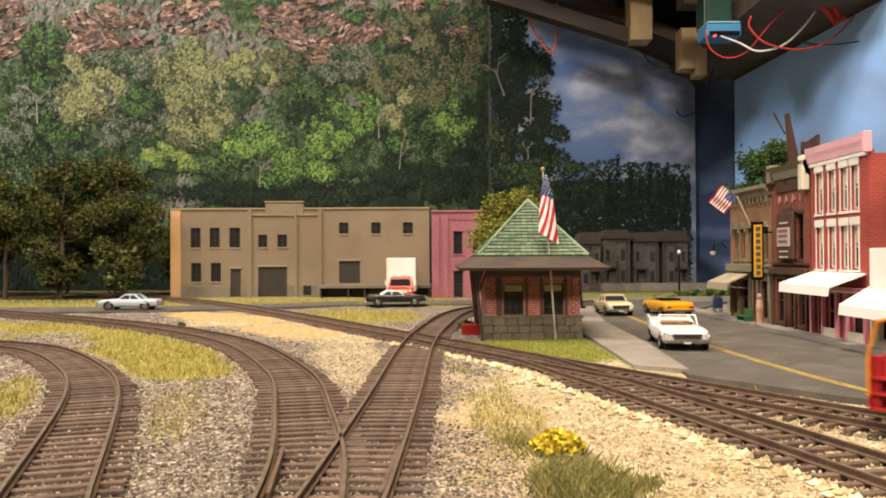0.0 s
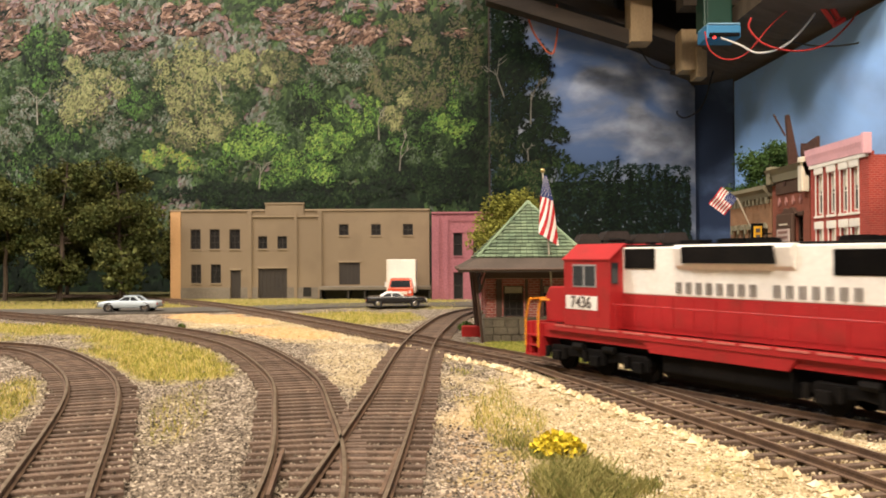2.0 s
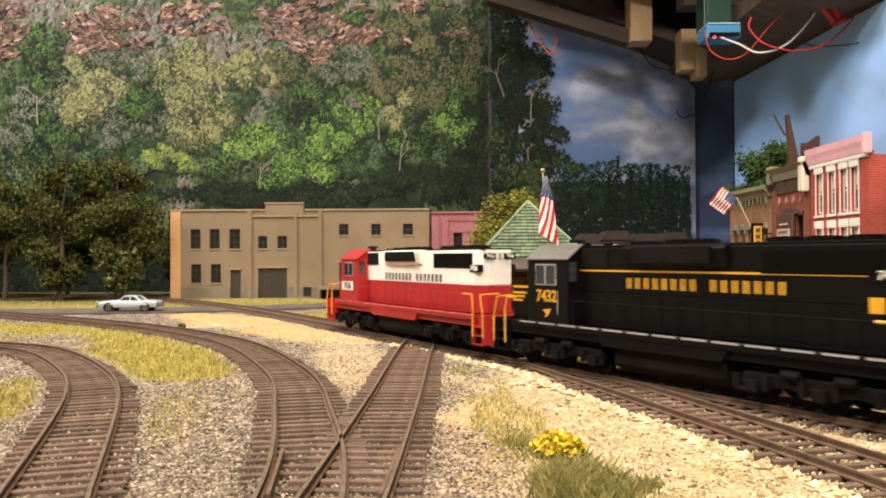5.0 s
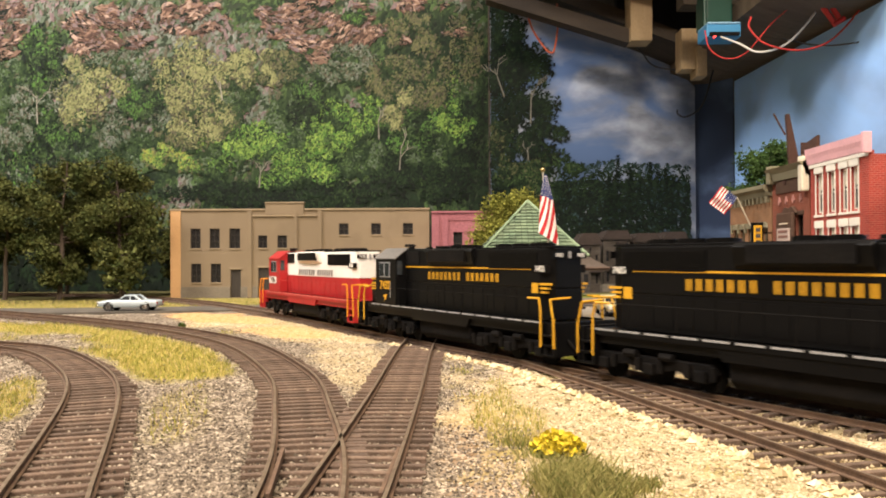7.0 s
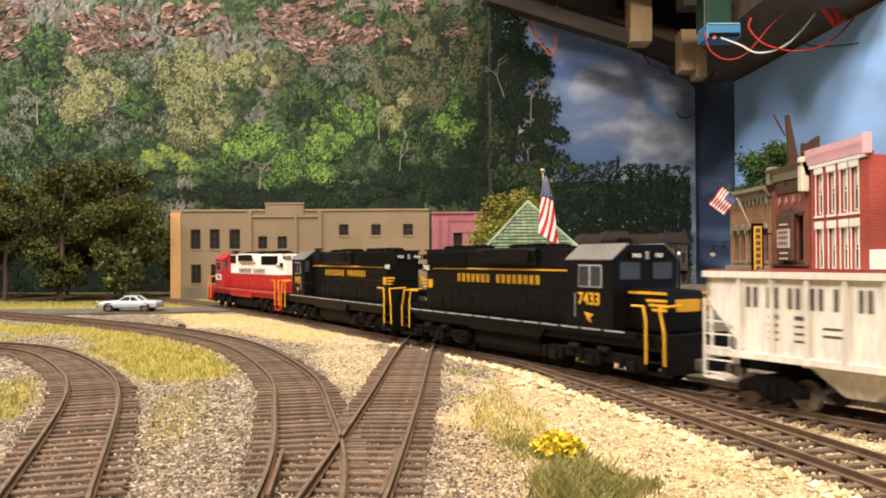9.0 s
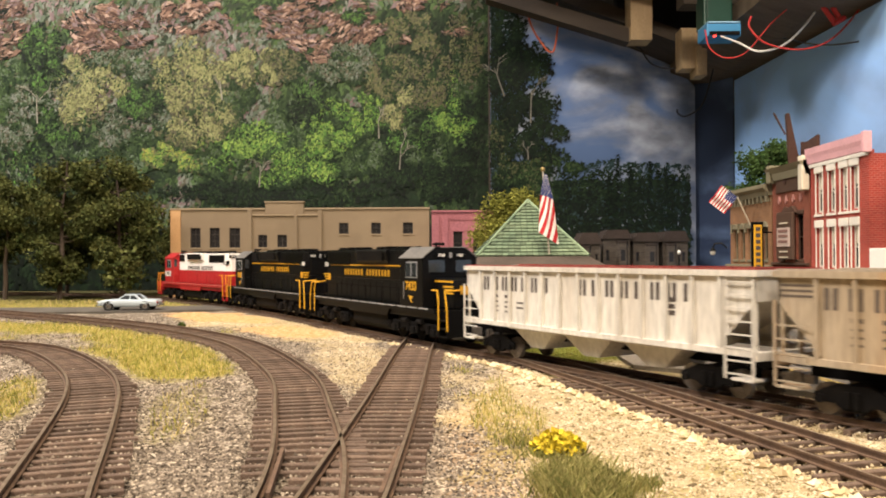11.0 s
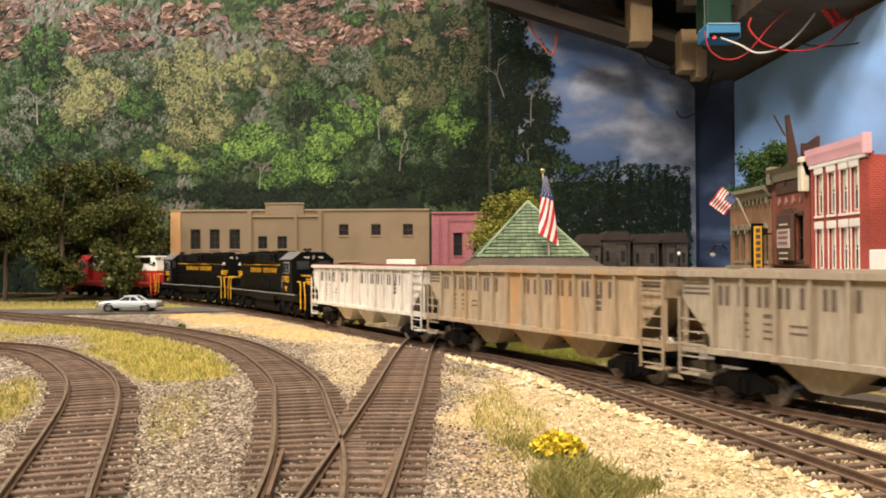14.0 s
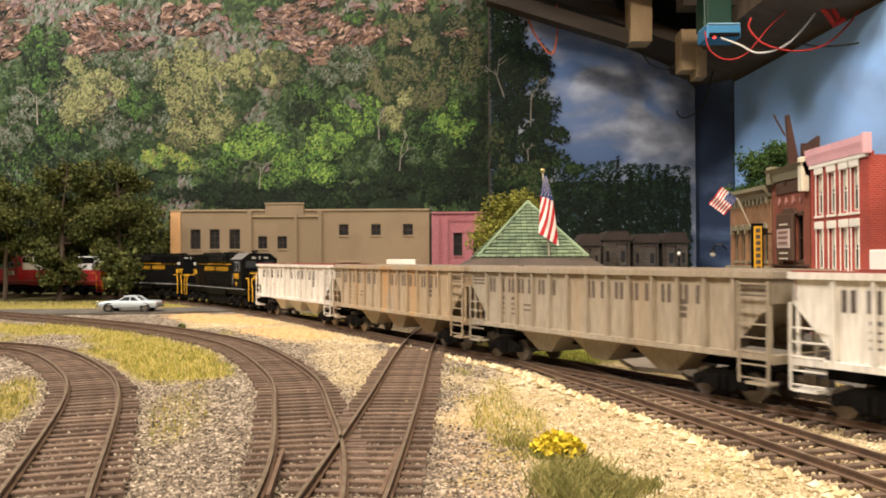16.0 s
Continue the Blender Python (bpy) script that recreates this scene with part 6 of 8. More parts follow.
            part("emblem", boxed(-0.0790, -0.0745, *sorted((s * 0.0105, s * 0.0107)), 0.0309, 0.0354), YELLOW, top, "yellow emblem at the hood end")
            part("waist_stripe", boxed(-0.0740, 0.0495, *sorted((s * 0.0105, s * 0.01068)), 0.0412, 0.0419), YELLOW, top, "thin yellow stripe")
        part("nose_emblem", boxed(0.0988, 0.0994, -0.006, 0.006, 0.0270, 0.0315), YELLOW, top, "yellow emblem on the nose")
    # names as plain bars
    bm = bmesh.new()
    for s in (-1, 1):
        word_bars(bm, "_______ ________", -0.0485, 0.0235, s * 0.0107, 0.0340 if red else 0.0350, 0.0381 if red else 0.0391, s, 0.24)
    tagged(part("lettering", bm, LETTER if red else YELLOW, top, "row of lettering"), kind="stuff")
    for s in (-1, 1):
        if red:
            plate = part("number_panel", boxed(0.0570, 0.0760, *sorted((s * 0.0172, s * 0.01735)), 0.0263, 0.0318), WHITE, cab, "white number panel")
            number(cab_number, 0.0062, LETTER, plate, facing_side(0.0665, s * 0.0175, 0.0290))
        else:
            number(cab_number, 0.0068, YELLOW, cab, facing_side(0.0640, s * 0.0174, 0.0305))
            bm = prism(bmesh.new(), [(0.0610, 0.0255), (0.0668, 0.0248), (0.0640, 0.0232), (0.0655, 0.0215), (0.0630, 0.0226)], "y", *sorted((s * 0.0172, s * 0.0174)))
            part("emblem", bm, YELLOW, cab, "small yellow emblem")
    # end platforms, steps, pilots, couplers
    for d in (-1, 1):
        far = 0.0055 if d > 0 else 0.0
        bm = boxed(*sorted((d * (0.0960 + far), d * (0.0990 + far))), -0.0160, 0.0160, 0.0050, 0.0194, 0.0004)
        part("pilot", bm, low if red else BLACK, top)
        for s in (-1, 1):
            bm = bmesh.new()
            for z in (0.0048, 0.0090, 0.0132):
                box(bm, *sorted((d * (0.0890 + far), d * (0.0985 + far))), *sorted((s * 0.0120, s * 0.0168)), z, z + 0.0007)
            for x in (0.0888 + far, 0.0980 + far):
                box(bm, *sorted((d * x, d * (x + 0.0007))), *sorted((s * 0.0120, s * 0.0170)), 0.0048, 0.0190)
            part("steps", bm, low if red else BLACK, top)
            handrail(top, [(d * (0.0985 + far), s * 0.0168, 0.0085), (d * (0.0985 + far), s * 0.0170, 0.0200), (d * (0.0960 + far), s * 0.0168, 0.0290), (d * (0.0960 + far), s * 0.0060, 0.0295)], rail_end, 0.00050)
            handrail(top, [(d * (0.0895 + far), s * 0.0170, 0.0085), (d * (0.0895 + far), s * 0.0170, 0.0240), (d * (0.0880 + far), s * 0.0168, 0.0292), (d * (0.0800 + 1.4 * far), s * 0.0168, 0.0292)], rail_end, 0.00050)
        bm = boxed(*sorted((d * (0.0985 + far), d * 0.1050)), -0.0016, 0.0016, 0.0068, 0.0095)
        box(bm, *sorted((d * 0.1035, d * 0.1066)), -0.0026, 0.0026, 0.0060, 0.0102, 0.0004)
        part("coupler", bm, STEEL, top)
        handrail(top, [(d * 0.0992, 0.010, 0.0120), (d * 0.1020, 0.008, 0.0080), (d * 0.1030, 0.006, 0.0100)], DARK, 0.0006)
    for s in (-1, 1):
        handrail(top, [(-0.0800, s * 0.0166, 0.0292), (0.0490, s * 0.0166, 0.0292)], low if red else DARK, 0.0002)
        x = -0.070
        while x < 0.05:
            handrail(top, [(x, s * 0.0166, 0.0194), (x, s * 0.0166, 0.0292)], low if red else DARK, 0.00022)
            x += 0.0235
        handrail(top, [(0.0560, s * 0.0178, 0.0235), (0.0560, s * 0.0178, 0.0330)], SILVER if not red else low, 0.0002)
    # horns and details on the cab roof
    bm = bmesh.new()
    for y in (-0.0022, 0, 0.0022):
        rod(bm, (0.0620, y, 0.0540), (0.0660, y, 0.0540), 0.0004, 8, 0.0010)
    rod(bm, (0.0620, 0, 0.0518), (0.0620, 0, 0.0542), 0.0005)
    part("horn", bm, DARK, top)
    rod_bm = bmesh.new()
    for y in (-0.006, 0.006):
        box(rod_bm, 0.0500, 0.0530, y - 0.0016, y + 0.0016, 0.0520, 0.0530, 0.0003)
    part("roof_vent", rod_bm, DARK, top)
    return top


FADED = paint("faded_lettering", (0.115, 0.09, 0.07), 0.8)


def hopper(label, body, inside, stripe=True):
    """A three-bay open hopper wagon with outside posts."""
    top = thing("hopper_wagon", label, "hopper wagon")
    L, W, Z0, Z1 = 0.0855, 0.0160, 0.0160, 0.0420
    shell = part("floor_sheet", boxed(-0.0505, 0.0505, -W + 0.0007, W - 0.0007, 0.0150, 0.0153), body, top)
    for s in (-1, 1):
        bm = bmesh.new()
        y0, y1 = sorted((s * (W - 0.0006), s * W))
        prism(bm, [(-L, Z1), (L, Z1), (L, 0.0330), (0.0700, 0.0165), (-0.0700, 0.0165), (-L, 0.0330)], "y", y0, y1)
        box(bm, -L, L, *sorted((s * (W - 0.0008), s * (W + 0.0016))), Z1 - 0.0016, Z1 + 0.0004)
        box(bm, -L, L, *sorted((s * (W - 0.0020), s * (W + 0.0012))), 0.0150, 0.0170)
        part("top_chord_inside", boxed(-L, L, *sorted((s * (W - 0.0012), s * (W + 0.0004))), Z1 + 0.0004, Z1 + 0.0009), inside, top)
        shell = part("side", bm, body, top)
        for i in range(13):
            x = -0.0720 + i * 0.0120
            part("post", boxed(x - 0.0006, x + 0.0006, *sorted((s * W, s * (W + 0.0013))), 0.0170, Z1 - 0.0016), body, shell)
    for d in (-1, 1):
        bm = bmesh.new()
        box(bm, *sorted((d * (L - 0.0007), d * L)), -W, W, 0.0325, Z1 + 0.0004)
        box(bm, *sorted((d * L, d * (L + 0.0012))), -W - 0.001, W + 0.001, Z1 - 0.0016, Z1 + 0.0004)
        part("end", bm, body, top)
    # sloping end sheets and the load space
    bm = bmesh.new()
    for d in (-1, 1):
        prism(bm, [(d * (L - 0.001), 0.0330), (d * (L - 0.001), 0.0338), (d * 0.0500, 0.0148), (d * 0.0500, 0.0140)], "y", -W + 0.0007, W - 0.0007)
    box(bm, -0.0505, 0.0505, -W + 0.0007, W - 0.0007, 0.0142, 0.0149)
    part("slope_sheet", bm, body, top)
    bm = bmesh.new()
    for s in (-1, 1):
        box(bm, -L + 0.001, L - 0.001, *sorted((s * (W - 0.0012), s * (W - 0.0007))), 0.0330, Z1 + 0.0002)
    for x in (-0.045, -0.0, 0.045):
        box(bm, x - 0.001, x + 0.001, -W + 0.0012, W - 0.0012, 0.0385, 0.0412)
    for d in (-1, 1):
        box(bm, *sorted((d * (L - 0.0012), d * (L - 0.0007))), -W, W, 0.0340, Z1 + 0.0002)
    box(bm, -L + 0.001, L - 0.001, -W + 0.0012, W - 0.0012, 0.0380, 0.0386)
    part("interior", bm, inside, top, "inside of the open top")
    for x in (-0.036, 0.0, 0.036):
        bm = bmesh.new()
        k = [[bm.verts.new((x + a, b, c)) for a, b in ((-w, -h), (w, -h), (w, h), (-w, h))] for w, h, c in ((0.0170, 0.0128, 0.0160), (0.0045, 0.0100, 0.0062))]
        for i in range(4):
            bm.faces.new((k[0][i], k[0][(i + 1) % 4], k[1][(i + 1) % 4], k[1][i]))
        bm.faces.new(k[0][::-1]), bm.faces.new(k[1])
        bmesh.ops.recalc_face_normals(bm, faces=bm.faces)
        part("hopper_bay", bm, body, top)
    part("centre_sill", boxed(-0.0840, 0.0840, -0.0020, 0.0020, 0.0095, 0.0142), DARK, top)
    for d in (-1, 1):
        for s in (-1, 1):
            bm = bmesh.new()
            tall = d * s < 0
            for x in (0.0742, 0.0852):
                box(bm, *sorted((d * x, d * (x + 0.0006))), *sorted((s * (W + 0.0010), s * (W + 0.0018))), 0.0075 if tall or x > 0.08 else 0.0150, 0.0395 if tall else 0.0335 if x > 0.08 else 0.0170)
            box(bm, *sorted((d * 0.0770, d * 0.0850)), *sorted((s * (W - 0.004), s * (W + 0.0016))), 0.0072, 0.0080)
            ladder = part("ladder", bm, body, top)
            for i in range(8 if tall else 5):
                z = 0.0090 + i * 0.0042
                part("rung", boxed(*sorted((d * 0.0742, d * 0.0858)), *sorted((s * (W + 0.0011), s * (W + 0.0016))), z, z + 0.0005), body, ladder)
            bm = bmesh.new()
            rod(bm, (d * 0.0845, s * (W - 0.001), 0.0150), (d * 0.0845, s * (W - 0.001), Z1 - 0.001), 0.0007, 6)
            rod(bm, (d * 0.0845, s * 0.006, 0.0150), (d * 0.0845, s * 0.006, 0.0330), 0.0007, 6)
            part("end_post", bm, body, top)
        part("end_sill", boxed(*sorted((d * 0.0835, d * 0.0860)), -W, W, 0.0138, 0.0165), body, top)
        bm = boxed(*sorted((d * 0.0835, d * 0.0885)), -0.0014, 0.0014, 0.0068, 0.0095)
        box(bm, *sorted((d * 0.0872, d * 0.0896)), -0.0024, 0.0024, 0.0060, 0.0102, 0.0004)
        part("coupler", bm, STEEL, top)
        # bogies
        bm = bmesh.new()
        x = d * 0.0635
        for s in (-1, 1):
            y0, y1 = sorted((s * 0.0108, s * 0.0126))
            prism(bm, [(x - 0.0125, 0.0042), (x - 0.0125, 0.0068), (x - 0.005, 0.0100), (x + 0.005, 0.0100), (x + 0.0125, 0.0068), (x + 0.0125, 0.0042), (x + 0.006, 0.0042), (x + 0.003, 0.0024), (x - 0.003, 0.0024), (x - 0.006, 0.0042)], "y", y0, y1, 0.0003)
            for a in (-0.0100, 0.0100):
                rod(bm, (x + a, s * 0.0120, 0.0052), (x + a, s * 0.0138, 0.0052), 0.0014, 8)
            for a in (-0.0014, 0.0014):
                rod(bm, (x + a, s * 0.0132, 0.0034), (x + a, s * 0.0132, 0.0080), 0.0009, 8)
        box(bm, x - 0.0030, x + 0.0030, -0.0120, 0.0120, 0.0060, 0.0100)
        truck = part("bogie", bm, DARK, top, "black four-wheel bogie")
        for a in (-0.0100, 0.0100):
            wheelset(truck, x + a, 0.0048)
    bm = bmesh.new()
    for s in (-1, 1):
        for a, b, word in ((-0.0715, -0.0190, "_______"), (-0.0020, 0.0620, "________")):
            x0, x1 = (a, b) if s < 0 else (-b, -a)
            word_bars(bm, word, x0, x1, s * W, 0.0312, 0.0376, s, 0.22)
        f = -s
        for i, z in enumerate((0.0280, 0.0258, 0.0236, 0.0214)):
            for k, wd in ((0.060, 0.0036), (0.051, 0.0034), (0.040, 0.0066)):
                if (i, k) in ((0, 0.040), (3, 0.040)):
                    continue
                c = -k if s < 0 else k
                box(bm, c - wd / 2, c + wd / 2, *sorted((s * W, s * (W + 0.0001))), z, z + (0.0013 if i == 0 else 0.0007))
        c = 0.050 if s < 0 else -0.050
        for z in (0.0262, 0.0285, 0.0308):
            box(bm, c - 0.0016, c + 0.0016, *sorted((s * W, s * (W + 0.0001))), z, z + 0.0017)
        if stripe:
            for z in (0.0345, 0.0361, 0.0377):
                for q in (-1, 1):
                    box(bm, *sorted((q * 0.0735, q * 0.0845)), *sorted((s * W, s * (W + 0.0001))), z, z + 0.0007)
    tagged(part("lettering", bm, FADED if stripe else LETTER, top, "dark lettering along the side"), kind="stuff")
    return top


def rust_body(name, c, c2, rust, amount):
    return mat(name, c, c2, 28, 0.72, 0, 0.06, 900, dirt=rust, dirt_amount=amount, stretch=(1, 1, 0.14), island=0.12)


BODY_WHITE = rust_body("white_wagon_paint", (0.66, 0.64, 0.58), (0.56, 0.53, 0.47), (0.42, 0.34, 0.25), 0.35)
BODY_TAN = rust_body("weathered_grey_paint", (0.34, 0.285, 0.21), (0.36, 0.27, 0.165), (0.42, 0.215, 0.07), 0.85)
BODY_TAN_2 = rust_body("dusty_grey_paint", (0.33, 0.29, 0.225), (0.30, 0.25, 0.18), (0.30, 0.18, 0.08), 0.35)
INSIDE_RED = mat("red_oxide_inside", (0.25, 0.045, 0.035), (0.18, 0.03, 0.025), 60, 0.8)
INSIDE_TAN = mat("dusty_inside", (0.36, 0.31, 0.24), (0.28, 0.23, 0.17), 60, 0.85)

loco_lead = locomotive("red and white diesel locomotive with black roof", "red", "7436")
loco_mid = locomotive("black diesel locomotive with yellow stripe and handrails", "black", "7432")
loco_rear = locomotive("black diesel locomotive running backwards, yellow stripe", "black", "7433")
wagons = [hopper("clean white hopper wagon with red oxide inside", BODY_WHITE, INSIDE_RED, False),
          hopper("rust-streaked tan hopper wagon with faded dark lettering", BODY_TAN, INSIDE_TAN),
          hopper("dusty tan hopper wagon with faded dark lettering", BODY_TAN_2, INSIDE_TAN),
          hopper("clean white hopper wagon with red oxide inside", BODY_WHITE, INSIDE_RED, False)]
for w in wagons:
    w["group"] = "hopper wagons of the train"
for w in (loco_lead, loco_mid, loco_rear):
    w["group"] = "locomotives of the train"
CONSIST = [(loco_lead, 0.0, 0.061, 1), (loco_mid, -0.2123, 0.061, 1), (loco_rear, -0.4246, 0.061, -1)] + [(w, -0.632 - 0.1785 * i, 0.0635, 1) for i, w in enumerate(wagons)]


def riding(s, half, way):
    a, b = on_line(s + half), on_line(s - half)
    h = math.degrees(math.atan2(a[1] - b[1], a[0] - b[0])) + (0 if way > 0 else 180)
    return pose((a[0] + b[0]) / 2, (a[1] + b[1]) / 2, 0.0, 0, 0, h)


def motions():
    for ob, offset, half, way in CONSIST:
        walk(ob, [(t / 2, riding(train_at(t / 2) + offset, half, way)) for t in range(33)])
# ---------------------------------------------------------------- vehicles
TYRE = mat("tyre_rubber", (0.018, 0.018, 0.018), (0.028, 0.027, 0.026), 200, 0.85)
CHROME = mat("chrome", (0.62, 0.61, 0.59), (0.55, 0.54, 0.52), 100, 0.18, 1.0, 0.0)
LENS = mat("lamp_glass", (0.75, 0.74, 0.68), None, 100, 0.15, spec=0.6)
TAIL = mat("tail_lamp_glass", (0.40, 0.02, 0.02), None, 100, 0.2, spec=0.6)
SEAT = mat("tan_upholstery", (0.42, 0.29, 0.17), (0.34, 0.23, 0.13), 200, 0.7)


CLEAR, _t, _b = nodes_of("clear_glass")
_b.inputs["Base Color"].default_value = (0.95, 0.97, 0.96, 1)
_b.inputs["Roughness"].default_value, _b.inputs["Transmission Weight"].default_value, _b.inputs["IOR"].default_value = 0.02, 1.0, 1.05


def gloss(name, c):
    return mat(name, c, tuple(v * 0.92 for v in c), 60, 0.22, 0, 0.0, 600, spec=0.55, grain=0.0)


def loft(bm, sections):
    """Rings of points, one after another, closed at both ends."""
    rings = [[bm.verts.new(p) for p in s] for s in sections]
    k = len(rings[0])
    for a, b in zip(rings, rings[1:]):
        for i in range(k):
            bm.faces.new((a[i], a[(i + 1) % k], b[(i + 1) % k], b[i]))
    bm.faces.new(rings[0]), bm.faces.new(rings[-1][::-1])
    bmesh.ops.recalc_face_normals(bm, faces=bm.faces)
    return bm


def car(name, label, colour, m, L=0.058, W=0.0225, hood=0.0105, deck=0.0105, roof=None, roof_colour=None, fins=0.0, cabin=(-0.42, 0.10), height=0.0158, grille=None, inside=SEAT):
    """A car that faces +x: lofted body with wheel arches, glazed cabin or open seats, bumpers, lamps and wheels."""
    top = thing(name, label, "car", m)
    h = L / 2
    st = [(-1.0, 0.82, 0.0046, deck * 0.80 + fins), (-0.95, 0.95, 0.0038, deck * 0.97 + fins), (-0.6, 1.0, 0.0034, deck + fins * 0.6), (-0.25, 1.0, 0.0034, deck), (0.1, 1.0, 0.0034, max(hood, deck)), (0.3, 1.0, 0.0034, hood), (0.75, 0.98, 0.0036, hood * 0.96), (0.95, 0.92, 0.0042, hood * 0.86), (1.0, 0.82, 0.0050, hood * 0.74)]
    sec = []
    for u, w, z0, z1 in st:
        y = W / 2 * w
        zm = z0 + (z1 - z0) * 0.58
        y, z1 = y * 1.03, z1 + 0.0004
        sec.append([(u * h, -y * 0.93, z0), (u * h, -y, zm), (u * h, -y * 0.95, z1 - 0.0006), (u * h, -y * 0.80, z1), (u * h, y * 0.80, z1), (u * h, y * 0.95, z1 - 0.0006), (u * h, y, zm), (u * h, y * 0.93, z0)])
    body = part("body", loft(bmesh.new(), sec), colour, top, smooth=True)
    rounding = body.modifiers.new("rounding", "SUBSURF")
    rounding.levels = rounding.render_levels = 2
    edges = body.data.attributes.new("crease_edge", "FLOAT", "EDGE")
    edges.data.foreach_set("value", [0.55] * len(body.data.edges))
    b = bmesh.new()
    if fins:
        for s in (-1, 1):
            prism(b, [(-h * 0.99, deck * 0.9), (-h * 0.99, deck + 0.0042), (-h * 0.5, deck + fins * 0.5), (-h * 0.4, deck * 0.9)], "y", *sorted((s * W * 0.43, s * W * 0.485)), 0.0002)
        part("tail_fins", b, colour, body)
    c0, c1 = cabin[0] * h, cabin[1] * h
    if roof == "hard":
        g = part("glasshouse", loft(bmesh.new(), [[(c0 - 0.006, -W * 0.42, deck - 0.001), (c0 - 0.006, W * 0.42, deck - 0.001), (c1 + 0.0075, W * 0.42, hood - 0.001), (c1 + 0.0075, -W * 0.42, hood - 0.001)],
                                                   [(c0 + 0.001, -W * 0.34, height - 0.0005), (c0 + 0.001, W * 0.34, height - 0.0005), (c1, W * 0.34, height - 0.0005), (c1, -W * 0.34, height - 0.0005)]]), GLASS, top, "dark car windows")
        part("roof", boxed(c0 - 0.0002, c1 + 0.0008, -W * 0.36, W * 0.36, height - 0.0006, height + 0.0007, 0.0005), roof_colour or colour, top)
        b = bmesh.new()
        for s in (-1, 1):
            for xa, xb, za in ((c0 - 0.0062, c0 + 0.0008, deck), (c1 + 0.0075, c1, hood), ((c0 + c1) / 2, (c0 + c1) / 2, deck)):
                rod(b, (xa, s * W * 0.425, za - 0.0008), (xb, s * W * 0.345, height), 0.0005 if xa != c0 - 0.0062 else 0.0010, 6)
        part("roof_pillars", b, roof_colour or colour, top)
    else:
        part("cockpit", boxed(c0, c1, -W * 0.39, W * 0.39, deck - 0.004, deck + 0.0003), inside, top, "open seats")
        for x in (c0 + 0.0035, c0 + 0.0125):
            part("seat", boxed(x, x + 0.0022, -W * 0.36, W * 0.36, deck - 0.001, deck + 0.0022, 0.0006), inside, top)
        b = bmesh.new()
        prism(b, [(c1 + 0.0022, hood - 0.0006), (c1 + 0.0026, hood - 0.0006), (c1 - 0.0016, height - 0.001), (c1 - 0.0020, height - 0.001)], "y", -W * 0.38, W * 0.38)
        scr = part("windscreen", b, CLEAR, top)
        part("screen_frame", pipe(bmesh.new(), [(c1 + 0.0024, -W * 0.42, hood - 0.0006), (c1 - 0.0018, -W * 0.39, height - 0.0008), (c1 - 0.0018, W * 0.39, height - 0.0008), (c1 + 0.0024, W * 0.42, hood - 0.0006)], 0.0004, 6), roof_colour or CHROME, scr)
        part("steering_wheel", rod(bmesh.new(), (c1 - 0.0035, W * 0.2, deck + 0.001), (c1 - 0.0032, W * 0.2, deck + 0.0013), 0.0018, 12), DARK, top)
    # bumpers, grille, lamps
    for d in (-1, 1):
        part("bumper", boxed(*sorted((d * (h - 0.0006), d * (h + 0.0012))), -W * 0.47, W * 0.47, 0.0040, 0.0056, 0.0005), CHROME, top)
    rim = part("grille", prism(bmesh.new(), [(-W * 0.27, 0.0058), (W * 0.27, 0.0058), (W * 0.31, 0.0086), (-W * 0.31, 0.0086)], "x", h - 0.0014, h + 0.0006, 0.0003), grille or DARK, top)
    part("grille_surround", pipe(bmesh.new(), [(h + 0.0006, y * W, z) for y, z in ((-0.27, 0.0058), (0.27, 0.0058), (0.31, 0.0086), (-0.31, 0.0086), (-0.27, 0.0058))], 0.00028, 6), CHROME, rim, "chrome surround")
    for z in (0.0065, 0.0072, 0.0079):
        part("grille_bar", boxed(h + 0.0005, h + 0.0008, -W * 0.28, W * 0.28, z, z + 0.00022), CHROME, rim)
    for s in (-1, 1):
        for o, z in ((0.345, 0.0070), (0.425, 0.0080)):
            eye = part("headlight", rod(bmesh.new(), (h * 0.95, s * W * o, z), (h + 0.0004, s * W * o, z), 0.00105, 12), LENS, top)
            part("lamp_ring", rod(bmesh.new(), (h * 0.95, s * W * o, z), (h + 0.0001, s * W * o, z), 0.00135, 12), CHROME, eye)
        part("tail_light", boxed(-h - 0.0003, -h + 0.001, *sorted((s * W * 0.30, s * W * 0.44)), 0.0066, 0.0082, 0.0003), TAIL, top)
        part("side_trim", boxed(-h * 0.9, h * 0.9, *sorted((s * W * 0.495, s * W * 0.508)), 0.0072, 0.0075), CHROME, top)
        for x in (-0.60 * h, 0.62 * h):
            b = rod(bmesh.new(), (x, s * W * 0.485, 0.0042), (x, s * W * 0.503, 0.0042), 0.0046, 16)
            part("wheel_arch", b, DARK, top)
            tyre = part("tyre", rod(bmesh.new(), (x, s * W * 0.40, 0.0038), (x, s * W * 0.505, 0.0038), 0.0038, 18), TYRE, top)
            part("hub_cap", rod(bmesh.new(), (x, s * W * 0.505, 0.0038), (x, s * W * 0.515, 0.0038), 0.0023, 14, 0.0014), CHROME, tyre)
    part("number_plate", boxed(h + 0.0011, h + 0.0014, -0.0018, 0.0018, 0.0038, 0.0048), CREAM, top)
    return top


